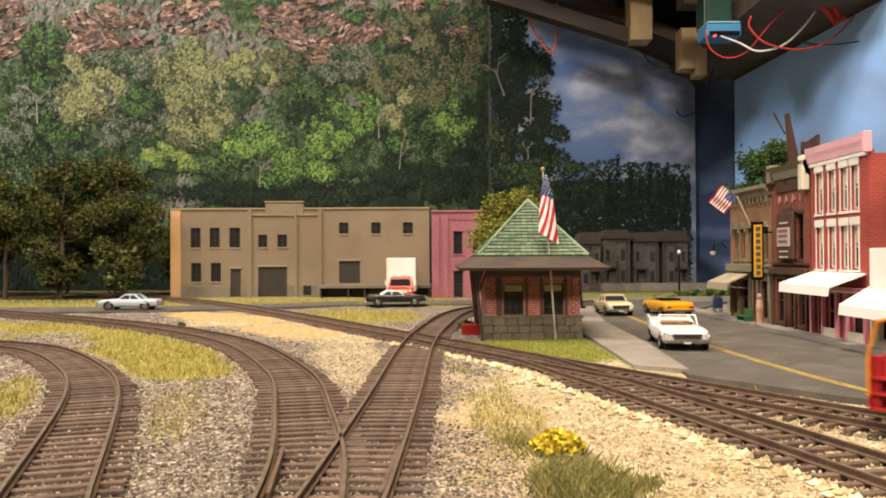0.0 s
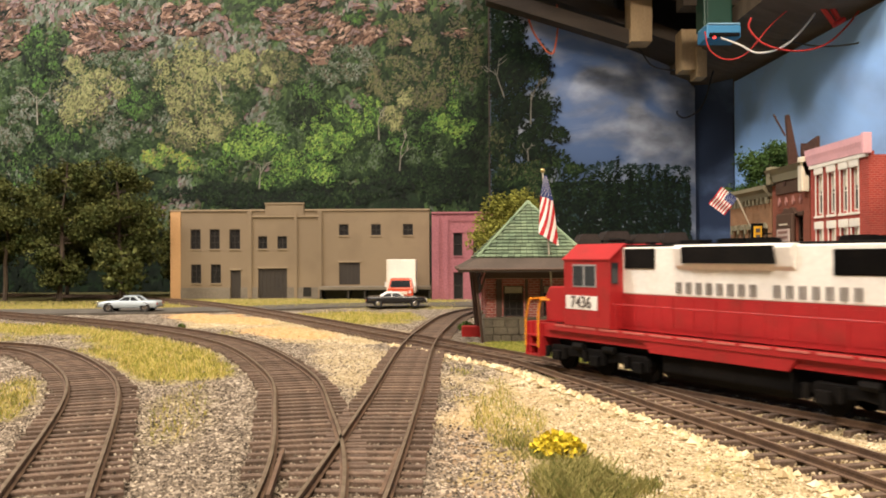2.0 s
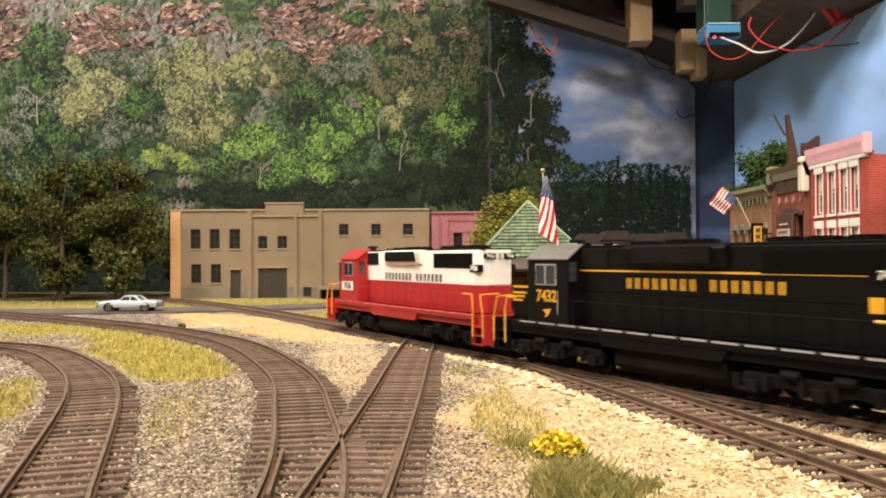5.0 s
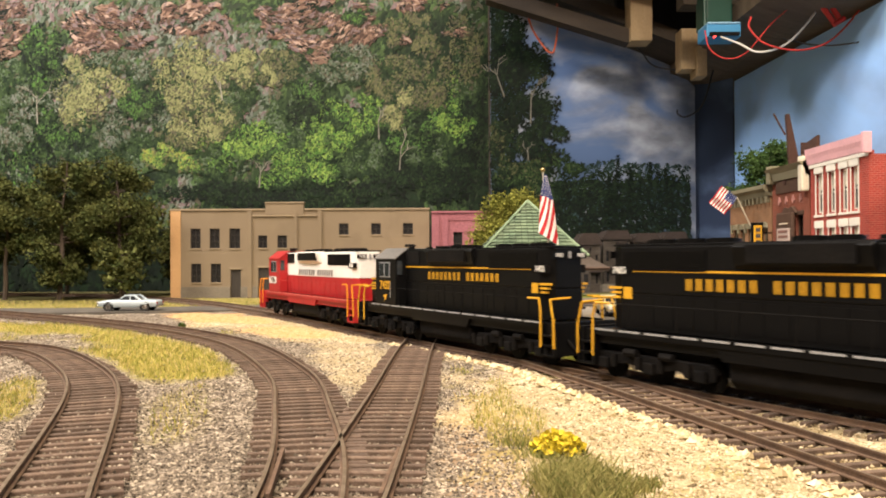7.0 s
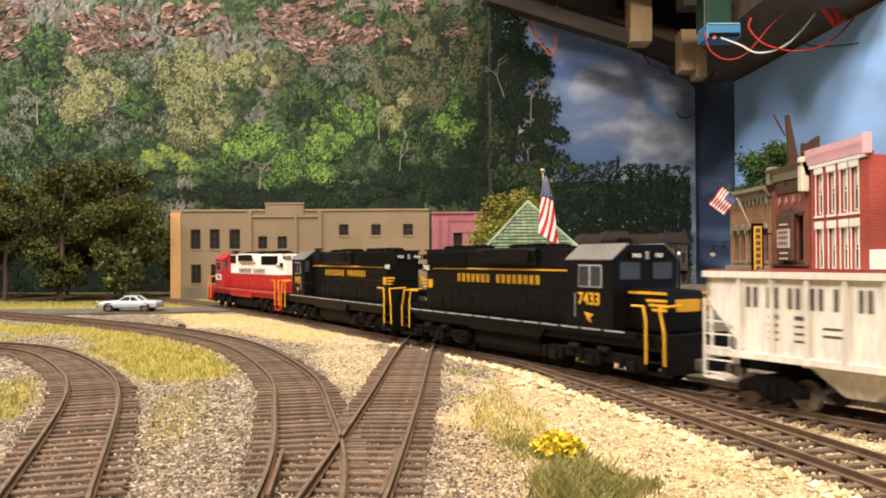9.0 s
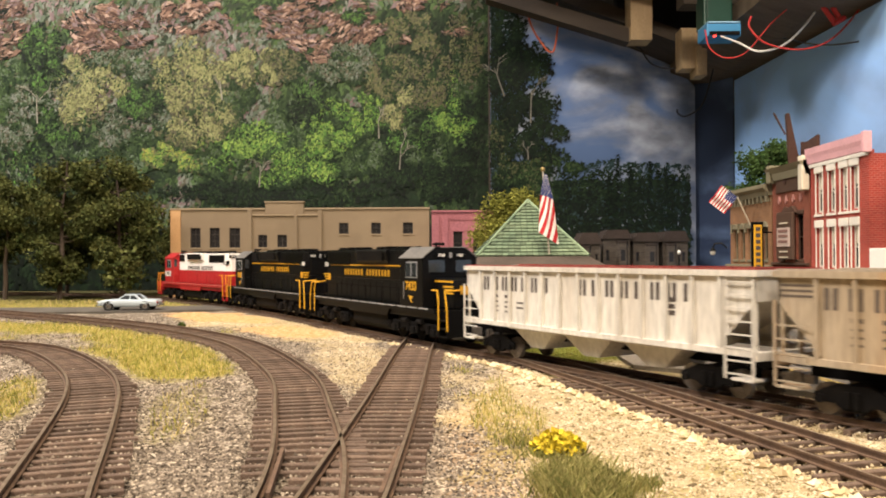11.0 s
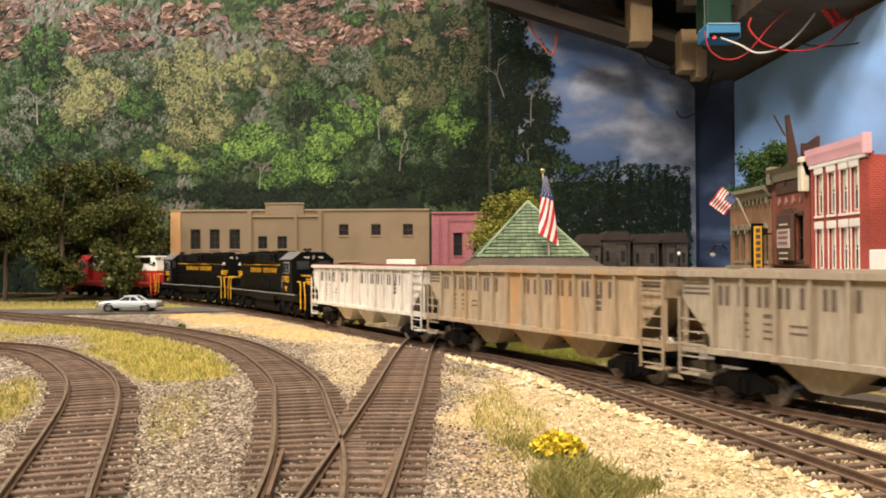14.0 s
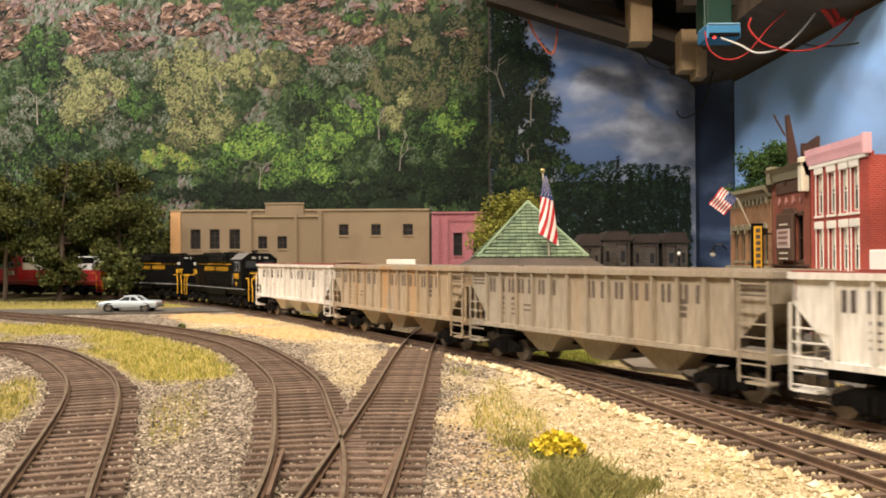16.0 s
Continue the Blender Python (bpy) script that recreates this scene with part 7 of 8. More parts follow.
ROAD = -0.0016
car("sedan", "pale blue two-door sedan on the back road", gloss("pale_blue_lacquer", (0.45, 0.52, 0.56)), pose(-0.2955, 0.775, -0.0022, 0, 0, 182), 0.0550, 0.0215, 0.0100, 0.0098, "hard", cabin=(-0.26, 0.10), height=0.0142)
car("muscle_car", "black coupe with a white vinyl roof", gloss("black_lacquer", (0.012, 0.012, 0.013)), pose(-0.0475, 0.826, -0.0022, 0, 0, 4), 0.0600, 0.0225, 0.0102, 0.0108, "hard", gloss("white_vinyl", (0.78, 0.77, 0.74)), cabin=(-0.34, 0.06), height=0.0143)
car("convertible", "white finned convertible with open top and tan seats", gloss("white_lacquer", (0.72, 0.71, 0.68)), pose(0.1262, 0.4435, ROAD, 0, 0, -96), 0.0590, 0.0240, 0.0108, 0.0105, None, gloss("white_lacquer_trim", (0.74, 0.73, 0.7)), 0.0030, (-0.45, 0.12), 0.0172)
car("convertible", "yellow convertible with open top parked in the street", gloss("yellow_lacquer", (0.66, 0.33, 0.015)), pose(0.1835, 0.672, ROAD, 0, 0, 95), 0.0580, 0.0240, 0.0108, 0.0112, None, CHROME, 0.0, (-0.40, 0.15), 0.0172, inside=DARK)
car("coupe", "cream sports coupe facing the railway", gloss("cream_lacquer", (0.66, 0.58, 0.34)), pose(0.1400, 0.676, ROAD, 0, 0, -88), 0.0510, 0.0218, 0.0112, 0.0105, "hard", cabin=(-0.35, 0.12), height=0.0158)

truck = thing("box_truck", "red delivery truck with a plain white box body", "truck", pose(-0.0485, 0.945, -0.0030, 0, 0, -90))
part("cargo_box", boxed(-0.050, 0.0, -0.0168, 0.0168, 0.0095, 0.0480, 0.0006), WHITE_TRIM, truck, "plain white box body")
for y in (-0.0168, 0.0158):
    part("box_edge", boxed(-0.0002, 0.0008, y, y + 0.001, 0.0095, 0.0480), CREAM, truck)
TRUCK_RED = gloss("truck_red", (0.52, 0.075, 0.035))
cab_ = part("cab", loft(bmesh.new(), [[(0.001, -0.0145, 0.006), (0.001, 0.0145, 0.006), (0.018, 0.0145, 0.006), (0.018, -0.0145, 0.006)], [(0.001, -0.0145, 0.0165), (0.001, 0.0145, 0.0165), (0.018, 0.0142, 0.0150), (0.018, -0.0142, 0.0150)],
                                      [(0.001, -0.0125, 0.0255), (0.001, 0.0125, 0.0255), (0.0115, 0.0120, 0.0250), (0.0115, -0.0120, 0.0250)], [(0.002, -0.0105, 0.0268), (0.002, 0.0105, 0.0268), (0.010, 0.0100, 0.0265), (0.010, -0.0100, 0.0265)]]), TRUCK_RED, truck, "red truck cab")
bm = bmesh.new()
vs = [bm.verts.new(v) for v in ((0.0178, -0.0118, 0.0168), (0.0178, 0.0118, 0.0168), (0.0128, 0.0104, 0.0242), (0.0128, -0.0104, 0.0242))]
bm.faces.new(vs)
bmesh.ops.solidify(bm, geom=bm.faces[:], thickness=0.0004)
part("windscreen", bm, GLASS, cab_)
part("grille", boxed(0.0180, 0.0188, -0.0080, 0.0080, 0.0085, 0.0118, 0.0003), CREAM, cab_)
part("bumper", boxed(0.0180, 0.0200, -0.0150, 0.0150, 0.0045, 0.0066, 0.0005), WHITE_TRIM, truck)
for s in (-1, 1):
    part("headlight", rod(bmesh.new(), (0.0178, s * 0.0108, 0.0112), (0.0190, s * 0.0108, 0.0112), 0.0016, 12), LENS, cab_)
    part("mirror", boxed(0.012, 0.013, *sorted((s * 0.0150, s * 0.0178)), 0.0170, 0.0225, 0.0003), LENS, cab_)
    for x in (0.010, -0.032):
        part("wheel", rod(bmesh.new(), (x, s * 0.0100, 0.0055), (x, s * 0.0145, 0.0055), 0.0055, 18), TYRE, truck)

# ---------------------------------------------------------------- street furniture
for x, y, label in ((0.268, 0.930, "black street lamp with a white globe"),):
    s = thing("street_lamp", label, "street lamp", pose(x, y, -0.003))
    part("pole", rod(bmesh.new(), (0, 0, 0), (0, 0, 0.050), 0.0012, 8, 0.0008), BLACK, s)
    part("base", rod(bmesh.new(), (0, 0, 0), (0, 0, 0.008), 0.0022, 10, 0.0016), BLACK, s)
    bm = bmesh.new()
    ball(bm, (0, 0, 0.0530), 0.0021, (1, 1, 1.2), 2)
    part("globe", bm, LENS, s, smooth=True)
    part("finial", rod(bmesh.new(), (0, 0, 0.0568), (0, 0, 0.0600), 0.0012, 8, 0.0002), BLACK, s)
wl = thing("wall_lamp", "black bracket lamp with a white globe on the shop corner", "wall lamp")
part("arm", pipe(bmesh.new(), [(0.2175, 0.627, 0.0520), (0.214, 0.629, 0.0560), (0.209, 0.630, 0.0555), (0.2075, 0.630, 0.0520)], 0.0006, 6), BLACK, wl)
part("shade", rod(bmesh.new(), (0.2075, 0.630, 0.0500), (0.2075, 0.630, 0.0525), 0.0028, 12, 0.0008), BLACK, wl)
bm = bmesh.new()
ball(bm, (0.2075, 0.630, 0.0488), 0.0022, (1, 1, 1), 2)
part("globe", bm, LENS, wl, smooth=True)
NAVY = paint("navy_paint", (0.02, 0.03, 0.075))
mb = thing("mailbox", "dark blue street mailbox on four legs", "mailbox", pose(0.2395, 0.715, -0.003))
part("box", prism(bmesh.new(), [(-0.0035, 0.0035), (0.0035, 0.0035), (0.0035, 0.011), (0.0022, 0.0135), (-0.0022, 0.0135), (-0.0035, 0.011)], "y", -0.0030, 0.0030, 0.0003), NAVY, mb)
for x in (-0.003, 0.0024):
    for y in (-0.0028, 0.0022):
        part("leg", boxed(x, x + 0.0006, y, y + 0.0006, -0.0005, 0.0036), NAVY, mb)
bn = thing("bench", "dark green bench in front of the tan shop", "bench", pose(0.2125, 0.578, 0.0004))
GREEN_PAINT = paint("green_paint", (0.03, 0.12, 0.05))
part("seat", boxed(-0.003, 0.003, -0.008, 0.008, 0.0028, 0.0036, 0.0002), GREEN_PAINT, bn)
part("backrest", boxed(0.0024, 0.0032, -0.008, 0.008, 0.0040, 0.0085, 0.0002), GREEN_PAINT, bn)
for y in (-0.0078, 0.0070):
    part("side", boxed(-0.003, 0.003, y, y + 0.0008, 0.0, 0.0028), GREEN_PAINT, bn)
fig = bmesh.new()
rod(fig, (0, 0, 0), (0, 0, 0.0105), 0.0019, 10, 0.0023)
rod(fig, (0, 0, 0.0105), (0, 0, 0.0165), 0.0025, 10, 0.0018)
ball(fig, (0, 0, 0.0185), 0.0017, (1, 1, 1.15), 2)
tagged(part("figurine", fig, mat("figurine_paint", (0.33, 0.16, 0.09), (0.45, 0.36, 0.25), 160, 0.7), m=pose(0.2125, 0.551, 0.0004)), "small plain painted figurine on the pavement", "figurine")
lp = thing("signal_post", "thin black post beside the station", "post", pose(0.1262, 0.745, -0.0012))
part("pole", rod(bmesh.new(), (0, 0, 0), (-0.003, 0, 0.036), 0.0010, 8), BLACK, lp)
part("foot", boxed(-0.002, 0.003, -0.002, 0.002, -0.001, 0.0022, 0.0004), BLACK, lp)

# flags
FLAG_RED, FLAG_WHITE, FLAG_BLUE = paint("flag_red", (0.46, 0.02, 0.025), 0.8), paint("flag_white", (0.82, 0.80, 0.76), 0.8), paint("flag_blue", (0.03, 0.045, 0.16), 0.8)


def flag(top, m, hoist, fly, fold, taper=1.0):
    """A striped flag of thirteen rigid strips with a dark blue canton, hanging in folds: hoist runs along -z, fly along +x."""
    def wave(u):
        return fold * math.sin(u * 9.0) * (0.3 + u)
    for i in range(13):
        bm = bmesh.new()
        z1, z0 = -hoist * i / 13, -hoist * (i + 1) / 13
        rows = [[bm.verts.new((fly * k / 14, wave(k / 14) + d, z * (taper + (1 - taper) * k / 14))) for d, z in ((0, z0), (0, z1), (0.0003, z1), (0.0003, z0))] for k in range(15)]
        for a, b in zip(rows, rows[1:]):
            for q in range(4):
                bm.faces.new((a[q], b[q], b[(q + 1) % 4], a[(q + 1) % 4]))
        bm.faces.new(rows[0]), bm.faces.new(rows[-1][::-1])
        bmesh.ops.recalc_face_normals(bm, faces=bm.faces)
        part("stripe", bm, FLAG_WHITE if i % 2 else FLAG_RED, top, m=m)
    for side in (-0.0003, 0.0004):
        bm = bmesh.new()
        rows = [[bm.verts.new((fly * 0.42 * k / 8, wave(0.42 * k / 8) + side + d, z * (taper + (1 - taper) * 0.42 * k / 8))) for d, z in ((0, -hoist * 7 / 13), (0, 0.0001), (0.0002, 0.0001), (0.0002, -hoist * 7 / 13))] for k in range(9)]
        for a, b in zip(rows, rows[1:]):
            for q in range(4):
                bm.faces.new((a[q], b[q], b[(q + 1) % 4], a[(q + 1) % 4]))
        bm.faces.new(rows[0]), bm.faces.new(rows[-1][::-1])
        bmesh.ops.recalc_face_normals(bm, faces=bm.faces)
        canton = part("canton", bm, FLAG_BLUE, top, "dark blue canton", m=m)
        bm = bmesh.new()
        for r in range(5):
            for c in range(6):
                u = 0.42 * (c + 0.5 + (0.25 if r % 2 else -0.1)) / 6.4
                x, z, w = fly * u, -hoist * 7 / 13 * (r + 0.5) / 5 * (taper + (1 - taper) * u), hoist * 0.016
                yy = wave(u) + side + (-0.0002 if side < 0 else 0.0003)
                vs = [bm.verts.new(v) for v in ((x - w, yy, z), (x, yy, z - w), (x + w, yy, z), (x, yy, z + w))]
                bm.faces.new(vs)
        tagged(part("stars", bm, FLAG_WHITE, canton, "small white stars"), kind="stuff")


fp = thing("flagpole", "leaning wooden flagpole with a limp striped flag", "flagpole")
part("pole", rod(bmesh.new(), (0.0664, 0.484, -0.004), (0.0590, 0.482, 0.0970), 0.0007, 8, 0.0005), mat("bare_wood_pole", (0.52, 0.46, 0.36), None, 200, 0.7), fp, "bare wooden pole")
bm = bmesh.new()
ball(bm, (0.0590, 0.482, 0.0980), 0.0014, (1, 1, 1), 2)
part("finial", bm, mat("brass", (0.55, 0.42, 0.18), None, 100, 0.35, 0.8), fp, "brass ball finial")


def limp_flag(top, x, y, z):
    """A flag hanging limp along its pole: a starred canton drawn together above, slanting stripes spread below."""
    def at(f, v):
        u = max(0.0, (v - 0.34) / 0.66)
        left, right = -0.0006 - 0.0046 * min(v / 0.34, 1) * (0.55 + 0.45 * u), 0.0012 + 0.0030 * min(v / 0.34, 1) + 0.0022 * u
        return Vector((x + left + (right - left) * f + 0.0014 * v, y + 0.0011 * math.sin(f * 8.5 + 2.0 * v) * (0.3 + v), z - 0.0415 * v * (0.82 + 0.18 * f)))

    def strip(f0, f1, v0, v1, slant, n=10):
        bm = bmesh.new()
        rows = []
        for k in range(n + 1):
            v = v0 + (v1 - v0) * k / n
            a, b = (min(1.0, max(0.0, f - slant * (v - v0))) for f in (f0, f1))
            rows.append([bm.verts.new(at(f, v) + Vector((0, d, 0))) for f, d in ((a, 0), (b, 0), (b, 0.0003), (a, 0.0003))])
        for p, q in zip(rows, rows[1:]):
            for c in range(4):
                bm.faces.new((p[c], q[c], q[(c + 1) % 4], p[(c + 1) % 4]))
        bmesh.ops.recalc_face_normals(bm, faces=bm.faces)
        return bm

    for k in range(10):
        part("stripe", strip(k * 0.17, k * 0.17 + 0.17, 0.35, 1.0, 1.0), FLAG_WHITE if k % 2 else FLAG_RED, top)
    canton = part("canton", strip(0.0, 1.0, 0.0, 0.36, 0.0), FLAG_BLUE, top, "dark blue canton")
    bm = bmesh.new()
    for r in range(9):
        for c in range(4):
            p = at((c + 0.3 + 0.4 * (r % 2)) / 4, 0.03 + 0.036 * r) - Vector((0, 0.0004, 0))
            bm.faces.new([bm.verts.new(p + Vector(d) * 0.00032) for d in ((-1, 0, 0), (0, 0, -1), (1, 0, 0), (0, 0, 1))])
    tagged(part("stars", bm, FLAG_WHITE, canton, "small white stars"), kind="stuff")


limp_flag(fp, 0.0600, 0.4800, 0.0950)
wf = thing("wall_flag", "striped flag on a slanting pole from the tan shop", "flag")
part("pole", rod(bmesh.new(), (0.2205, 0.585, 0.0665), (0.2085, 0.580, 0.0880), 0.0005, 6), CREAM, wf)
flag(wf, pose(0.2090, 0.5805, 0.0880, 0, 127, 0) @ pose(0, 0, 0, 0, 0, 0), 0.0140, 0.0150, 0.0010)

# ---------------------------------------------------------------- trees, bushes, grass
LEAF = {
    "pine": mat("dark_leaf_foam", (0.034, 0.046, 0.014), (0.105, 0.110, 0.036), 60, 0.95, island=0.45, spec=0.05, bump=0),
    "olive": mat("olive_leaf_foam", (0.15, 0.16, 0.032), (0.23, 0.225, 0.05), 90, 0.95, island=0.35, spec=0.05, bump=0),
    "green": mat("green_leaf_foam", (0.032, 0.062, 0.018), (0.06, 0.10, 0.03), 90, 0.95, island=0.4, spec=0.05, bump=0),
    "hedge": mat("hedge_leaf_foam", (0.05, 0.08, 0.02), (0.10, 0.13, 0.035), 120, 0.95, island=0.4, spec=0.05, bump=0),
    "bush": mat("grass_green_foam", (0.13, 0.135, 0.035), (0.21, 0.20, 0.06), 90, 0.95, island=0.4, spec=0.05, bump=0),
    "flower": mat("yellow_flower", (0.62, 0.50, 0.05), (0.52, 0.40, 0.03), 90, 0.9, island=0.3, spec=0.05, bump=0),
}
BARK = mat("tree_bark", (0.085, 0.062, 0.043), (0.05, 0.037, 0.027), 120, 0.95, 0, 0.5, 900, stretch=(1, 1, 0.2))


def leaves(points, size, material, name, parent, flat=0.5):
    """Many small ragged leaf scraps, each its own island, in one mesh."""
    rng = np.random.default_rng(int(abs(points[0][0]) * 1e6) % 99991)
    v, f = [], []
    for p in points:
        d = Vector(rng.normal(0, 1, 3)).normalized()
        a = d.orthogonal().normalized()
        b = d.cross(a)
        s = size * rng.uniform(0.5, 1.3)
        k = len(v)
        c = Vector(p)
        for i in range(5):
            t = i * 1.2566 + rng.uniform(-0.3, 0.3)
            r = s * rng.uniform(0.55, 1.1)
            v.append(c + a * (math.cos(t) * r) + b * (math.sin(t) * r) + d * (rng.uniform(-0.3, 0.3) * s))
        f += [(k, k + 1, k + 2, k + 3, k + 4)]
    me = bpy.data.meshes.new(name)
    me.from_pydata(v, [], f)
    me.materials.append(material)
    ob = new(name, me)
    ob.parent = parent
    return ob


def tree(label, x, y, z, height, spread, kind, n=2600, bare=0.28, size=0.0032, seed=1, limbs=22, lump=1.0):
    rng = random.Random(seed)
    top = thing("tree", label, "tree", pose(x, y, z))
    bm = bmesh.new()
    lean = Vector((rng.uniform(-0.06, 0.06), rng.uniform(-0.04, 0.04), 1))
    joints = [Vector((0, 0, -0.002)) + lean * (height * 0.95 * k / 6) + Vector((rng.gauss(0, 0.0012), rng.gauss(0, 0.0012), 0)) * (k > 0) for k in range(7)]
    for k in range(6):
        rod(bm, joints[k], joints[k + 1], 0.0030 * (1 - k / 6.6) * height / 0.18 + 0.0004, 7, 0.0030 * (1 - (k + 1) / 6.6) * height / 0.18 + 0.0004)
    tips = []
    for k in range(limbs):
        u = bare + (0.97 - bare) * rng.random()
        at = joints[min(5, int(u * 6))].lerp(joints[min(6, int(u * 6) + 1)], u * 6 - int(u * 6))
        a = rng.uniform(0, 6.283)
        reach = spread * (0.35 + 0.65 * math.sin(math.pi * min(1, (u - bare * 0.6) / (1.05 - bare * 0.6)))) * rng.uniform(0.55, 1.1)
        tip = at + Vector((math.cos(a) * reach, math.sin(a) * reach, rng.uniform(0.0, 0.35) * reach))
        rod(bm, at, tip, 0.0009, 5, 0.0003)
        tips.append((tip, lump * rng.uniform(0.25, 0.5) * spread))
        tips.append((at.lerp(tip, 0.6), lump * rng.uniform(0.2, 0.4) * spread))
    part("trunk", bm, BARK, top, "rough brown trunk with limbs")
    pts = []
    for i in range(n):
        c, r = rng.choice(tips)
        d = Vector((rng.gauss(0, 1), rng.gauss(0, 1), rng.gauss(0, 0.75))).normalized() * r * (rng.random() ** 0.45)
        pts.append(c + d)
    leaves(pts, size, LEAF[kind], "crown", top)
    return top


for i, (x, y, h, s, bare) in enumerate(((-0.462, 0.985, 0.178, 0.040, 0.16), (-0.392, 1.00, 0.182, 0.040, 0.12), (-0.535, 1.00, 0.158, 0.034, 0.42), (-0.425, 1.09, 0.135, 0.040, 0.3), (-0.600, 1.06, 0.160, 0.042, 0.3),
                                          (-0.505, 1.10, 0.140, 0.040, 0.3), (-0.675, 1.05, 0.155, 0.045, 0.25), (-0.352, 1.10, 0.120, 0.028, 0.2))):
    tree("dark olive foam-leaved model tree", x, y, LAND, h, s, "pine", 15000, bare, 0.0019, seed=20 + i, limbs=36, lump=1.05)["group"] = "trees at the foot of the hillside"
tree("small tree behind the station with olive yellow leaves", 0.0555, 0.665, LAND, 0.102, 0.027, "olive", 36000, 0.05, 0.0011, seed=5, limbs=40, lump=1.35)
tree("low green shrub tree in front of the dark trees", -0.365, 0.93, LAND, 0.062, 0.024, "pine", 900, 0.3, 0.0028, seed=44)
tree("bushy green tree behind the shops", 0.299, 0.750, -0.004, 0.158, 0.032, "green", 12000, 0.70, 0.0015, seed=9, limbs=34)
tagged(part("shop_yard", boxed(0.335, 0.40, 0.50, 0.68, -0.006, 0.0), CONCRETE), "plain yard behind the shops", "yard", kind="structure")


def clump(name, label, category, x, y, z, rx, ry, h, kind, n, size=0.0022):
    top = thing(name, label, category, pose(x, y, z))
    pts = []
    for i in range(n):
        a, r = random.uniform(0, 6.283), math.sqrt(random.random())
        pts.append((math.cos(a) * r * rx, math.sin(a) * r * ry, random.random() ** 0.8 * h * (1 - 0.6 * r * r)))
    leaves(pts, size, LEAF[kind], "foliage", top)
    return top


for i in range(6):
    clump("hedge", "low trimmed green hedge by the street", "hedge", 0.252 + i * 0.020, 0.868 + i * 0.012, -0.003, 0.013, 0.008, 0.012, "hedge", 420)["group"] = "hedges by the street"
part("garden_wall", boxed(0.236, 0.36, 0.852, 0.856, -0.005, 0.0035), CONCRETE)
tagged(bpy.data.objects["garden_wall"], "low concrete garden wall by the street", "wall", kind="structure")
part("retaining_wall", boxed(0.19, 0.40, 1.145, 1.150, -0.005, 0.0075), mat("grey_masonry", (0.17, 0.15, 0.12), (0.12, 0.105, 0.085), 60, 0.9))
tagged(bpy.data.objects["retaining_wall"], "grey retaining wall below the far houses", "wall", kind="structure")
clump("weed_bush", "small weedy bush beside the station track", "bush", 0.016, 0.575, -0.004, 0.006, 0.010, 0.006, "hedge", 260, 0.0015)
clump("weed_bush", "small weedy bush beside the dusty bank", "bush", -0.190, 0.595, -0.004, 0.003, 0.004, 0.004, "hedge", 90, 0.0012)

# rusty scaffold on the roof behind the brick shop
RUST = mat("rusty_iron", (0.075, 0.034, 0.024), (0.05, 0.024, 0.018), 80, 0.85, 0, 0.3, 700)
rs = thing("roof_scaffold", "rusty brown plates and struts above the shop roofs", "scaffold", pose(-0.005, 0, -0.004))
part("plate", prism(bmesh.new(), [(0.5050, 0.1080), (0.5050, 0.1250), (0.5250, 0.1215), (0.5250, 0.1080)], "x", 0.236, 0.238), RUST, rs)
part("strut", prism(bmesh.new(), [(0.2280, 0.1425), (0.2300, 0.1425), (0.2365, 0.1100), (0.2300, 0.1100)], "y", 0.530, 0.533), RUST, rs)
part("cable", rod(bmesh.new(), (0.2200, 0.531, 0.1430), (0.2275, 0.531, 0.1290), 0.0006, 6), RUST, rs)
part("plate", boxed(0.2360, 0.2460, 0.5265, 0.5280, 0.1085, 0.1235), RUST, rs)
part("beam", boxed(0.2240, 0.2460, 0.5235, 0.5262, 0.0960, 0.1085), RUST, rs)
# ---------------------------------------------------------------- loose stones, ballast and grass
def scatter_mesh(name, label, items, material, parent=None, low=False):
    """items: (x, y, z, size). Small angular stones joined in one mesh."""
    rng = np.random.default_rng(7)
    corners = np.array([(1, 0, 0), (0, 1, 0), (-1, 0, 0), (0, -1, 0), (0, 0, 1), (0, 0, -1)], float)
    faces = [(0, 1, 4), (1, 2, 4), (2, 3, 4), (3, 0, 4), (1, 0, 5), (2, 1, 5), (3, 2, 5), (0, 3, 5)]
    it = np.array(items)
    n = len(it)
    v = np.repeat(corners[None], n, 0) * rng.uniform(0.6, 1.3, (n, 6, 1)) + rng.normal(0, 0.22, (n, 6, 3))
    a = rng.uniform(0, 6.28, n)
    ca, sa = np.cos(a)[:, None], np.sin(a)[:, None]
    x, y = v[:, :, 0] * ca - v[:, :, 1] * sa, v[:, :, 0] * sa + v[:, :, 1] * ca
    v = np.stack([x, y, v[:, :, 2] * 0.75], 2) * it[:, 3][:, None, None] + it[:, None, :3]
    f = (np.array(faces)[None] + (np.arange(n) * 6)[:, None, None]).reshape(-1, 3)
    me = bpy.data.meshes.new(name)
    me.from_pydata(v.reshape(-1, 3).tolist(), [], f.tolist())
    me.materials.append(material)
    return tagged(new(name, me), label, "ballast", kind="stuff")


def stone_material(name, stops):
    m, t, b = nodes_of(name)
    n, l = t.nodes, t.links
    g = n.new("ShaderNodeNewGeometry")
    r = n.new("ShaderNodeValToRGB")
    e = r.color_ramp.elements
    while len(e) < len(stops):
        e.new(0.5)
    for k, (p, c) in enumerate(stops):
        e[k].position, e[k].color = p, (*c, 1)
    l.new(g.outputs["Random Per Island"], r.inputs[0])
    l.new(r.outputs[0], b.inputs["Base Color"])
    b.inputs["Roughness"].default_value, b.inputs["Specular IOR Level"].default_value = 0.9, 0.15
    return m


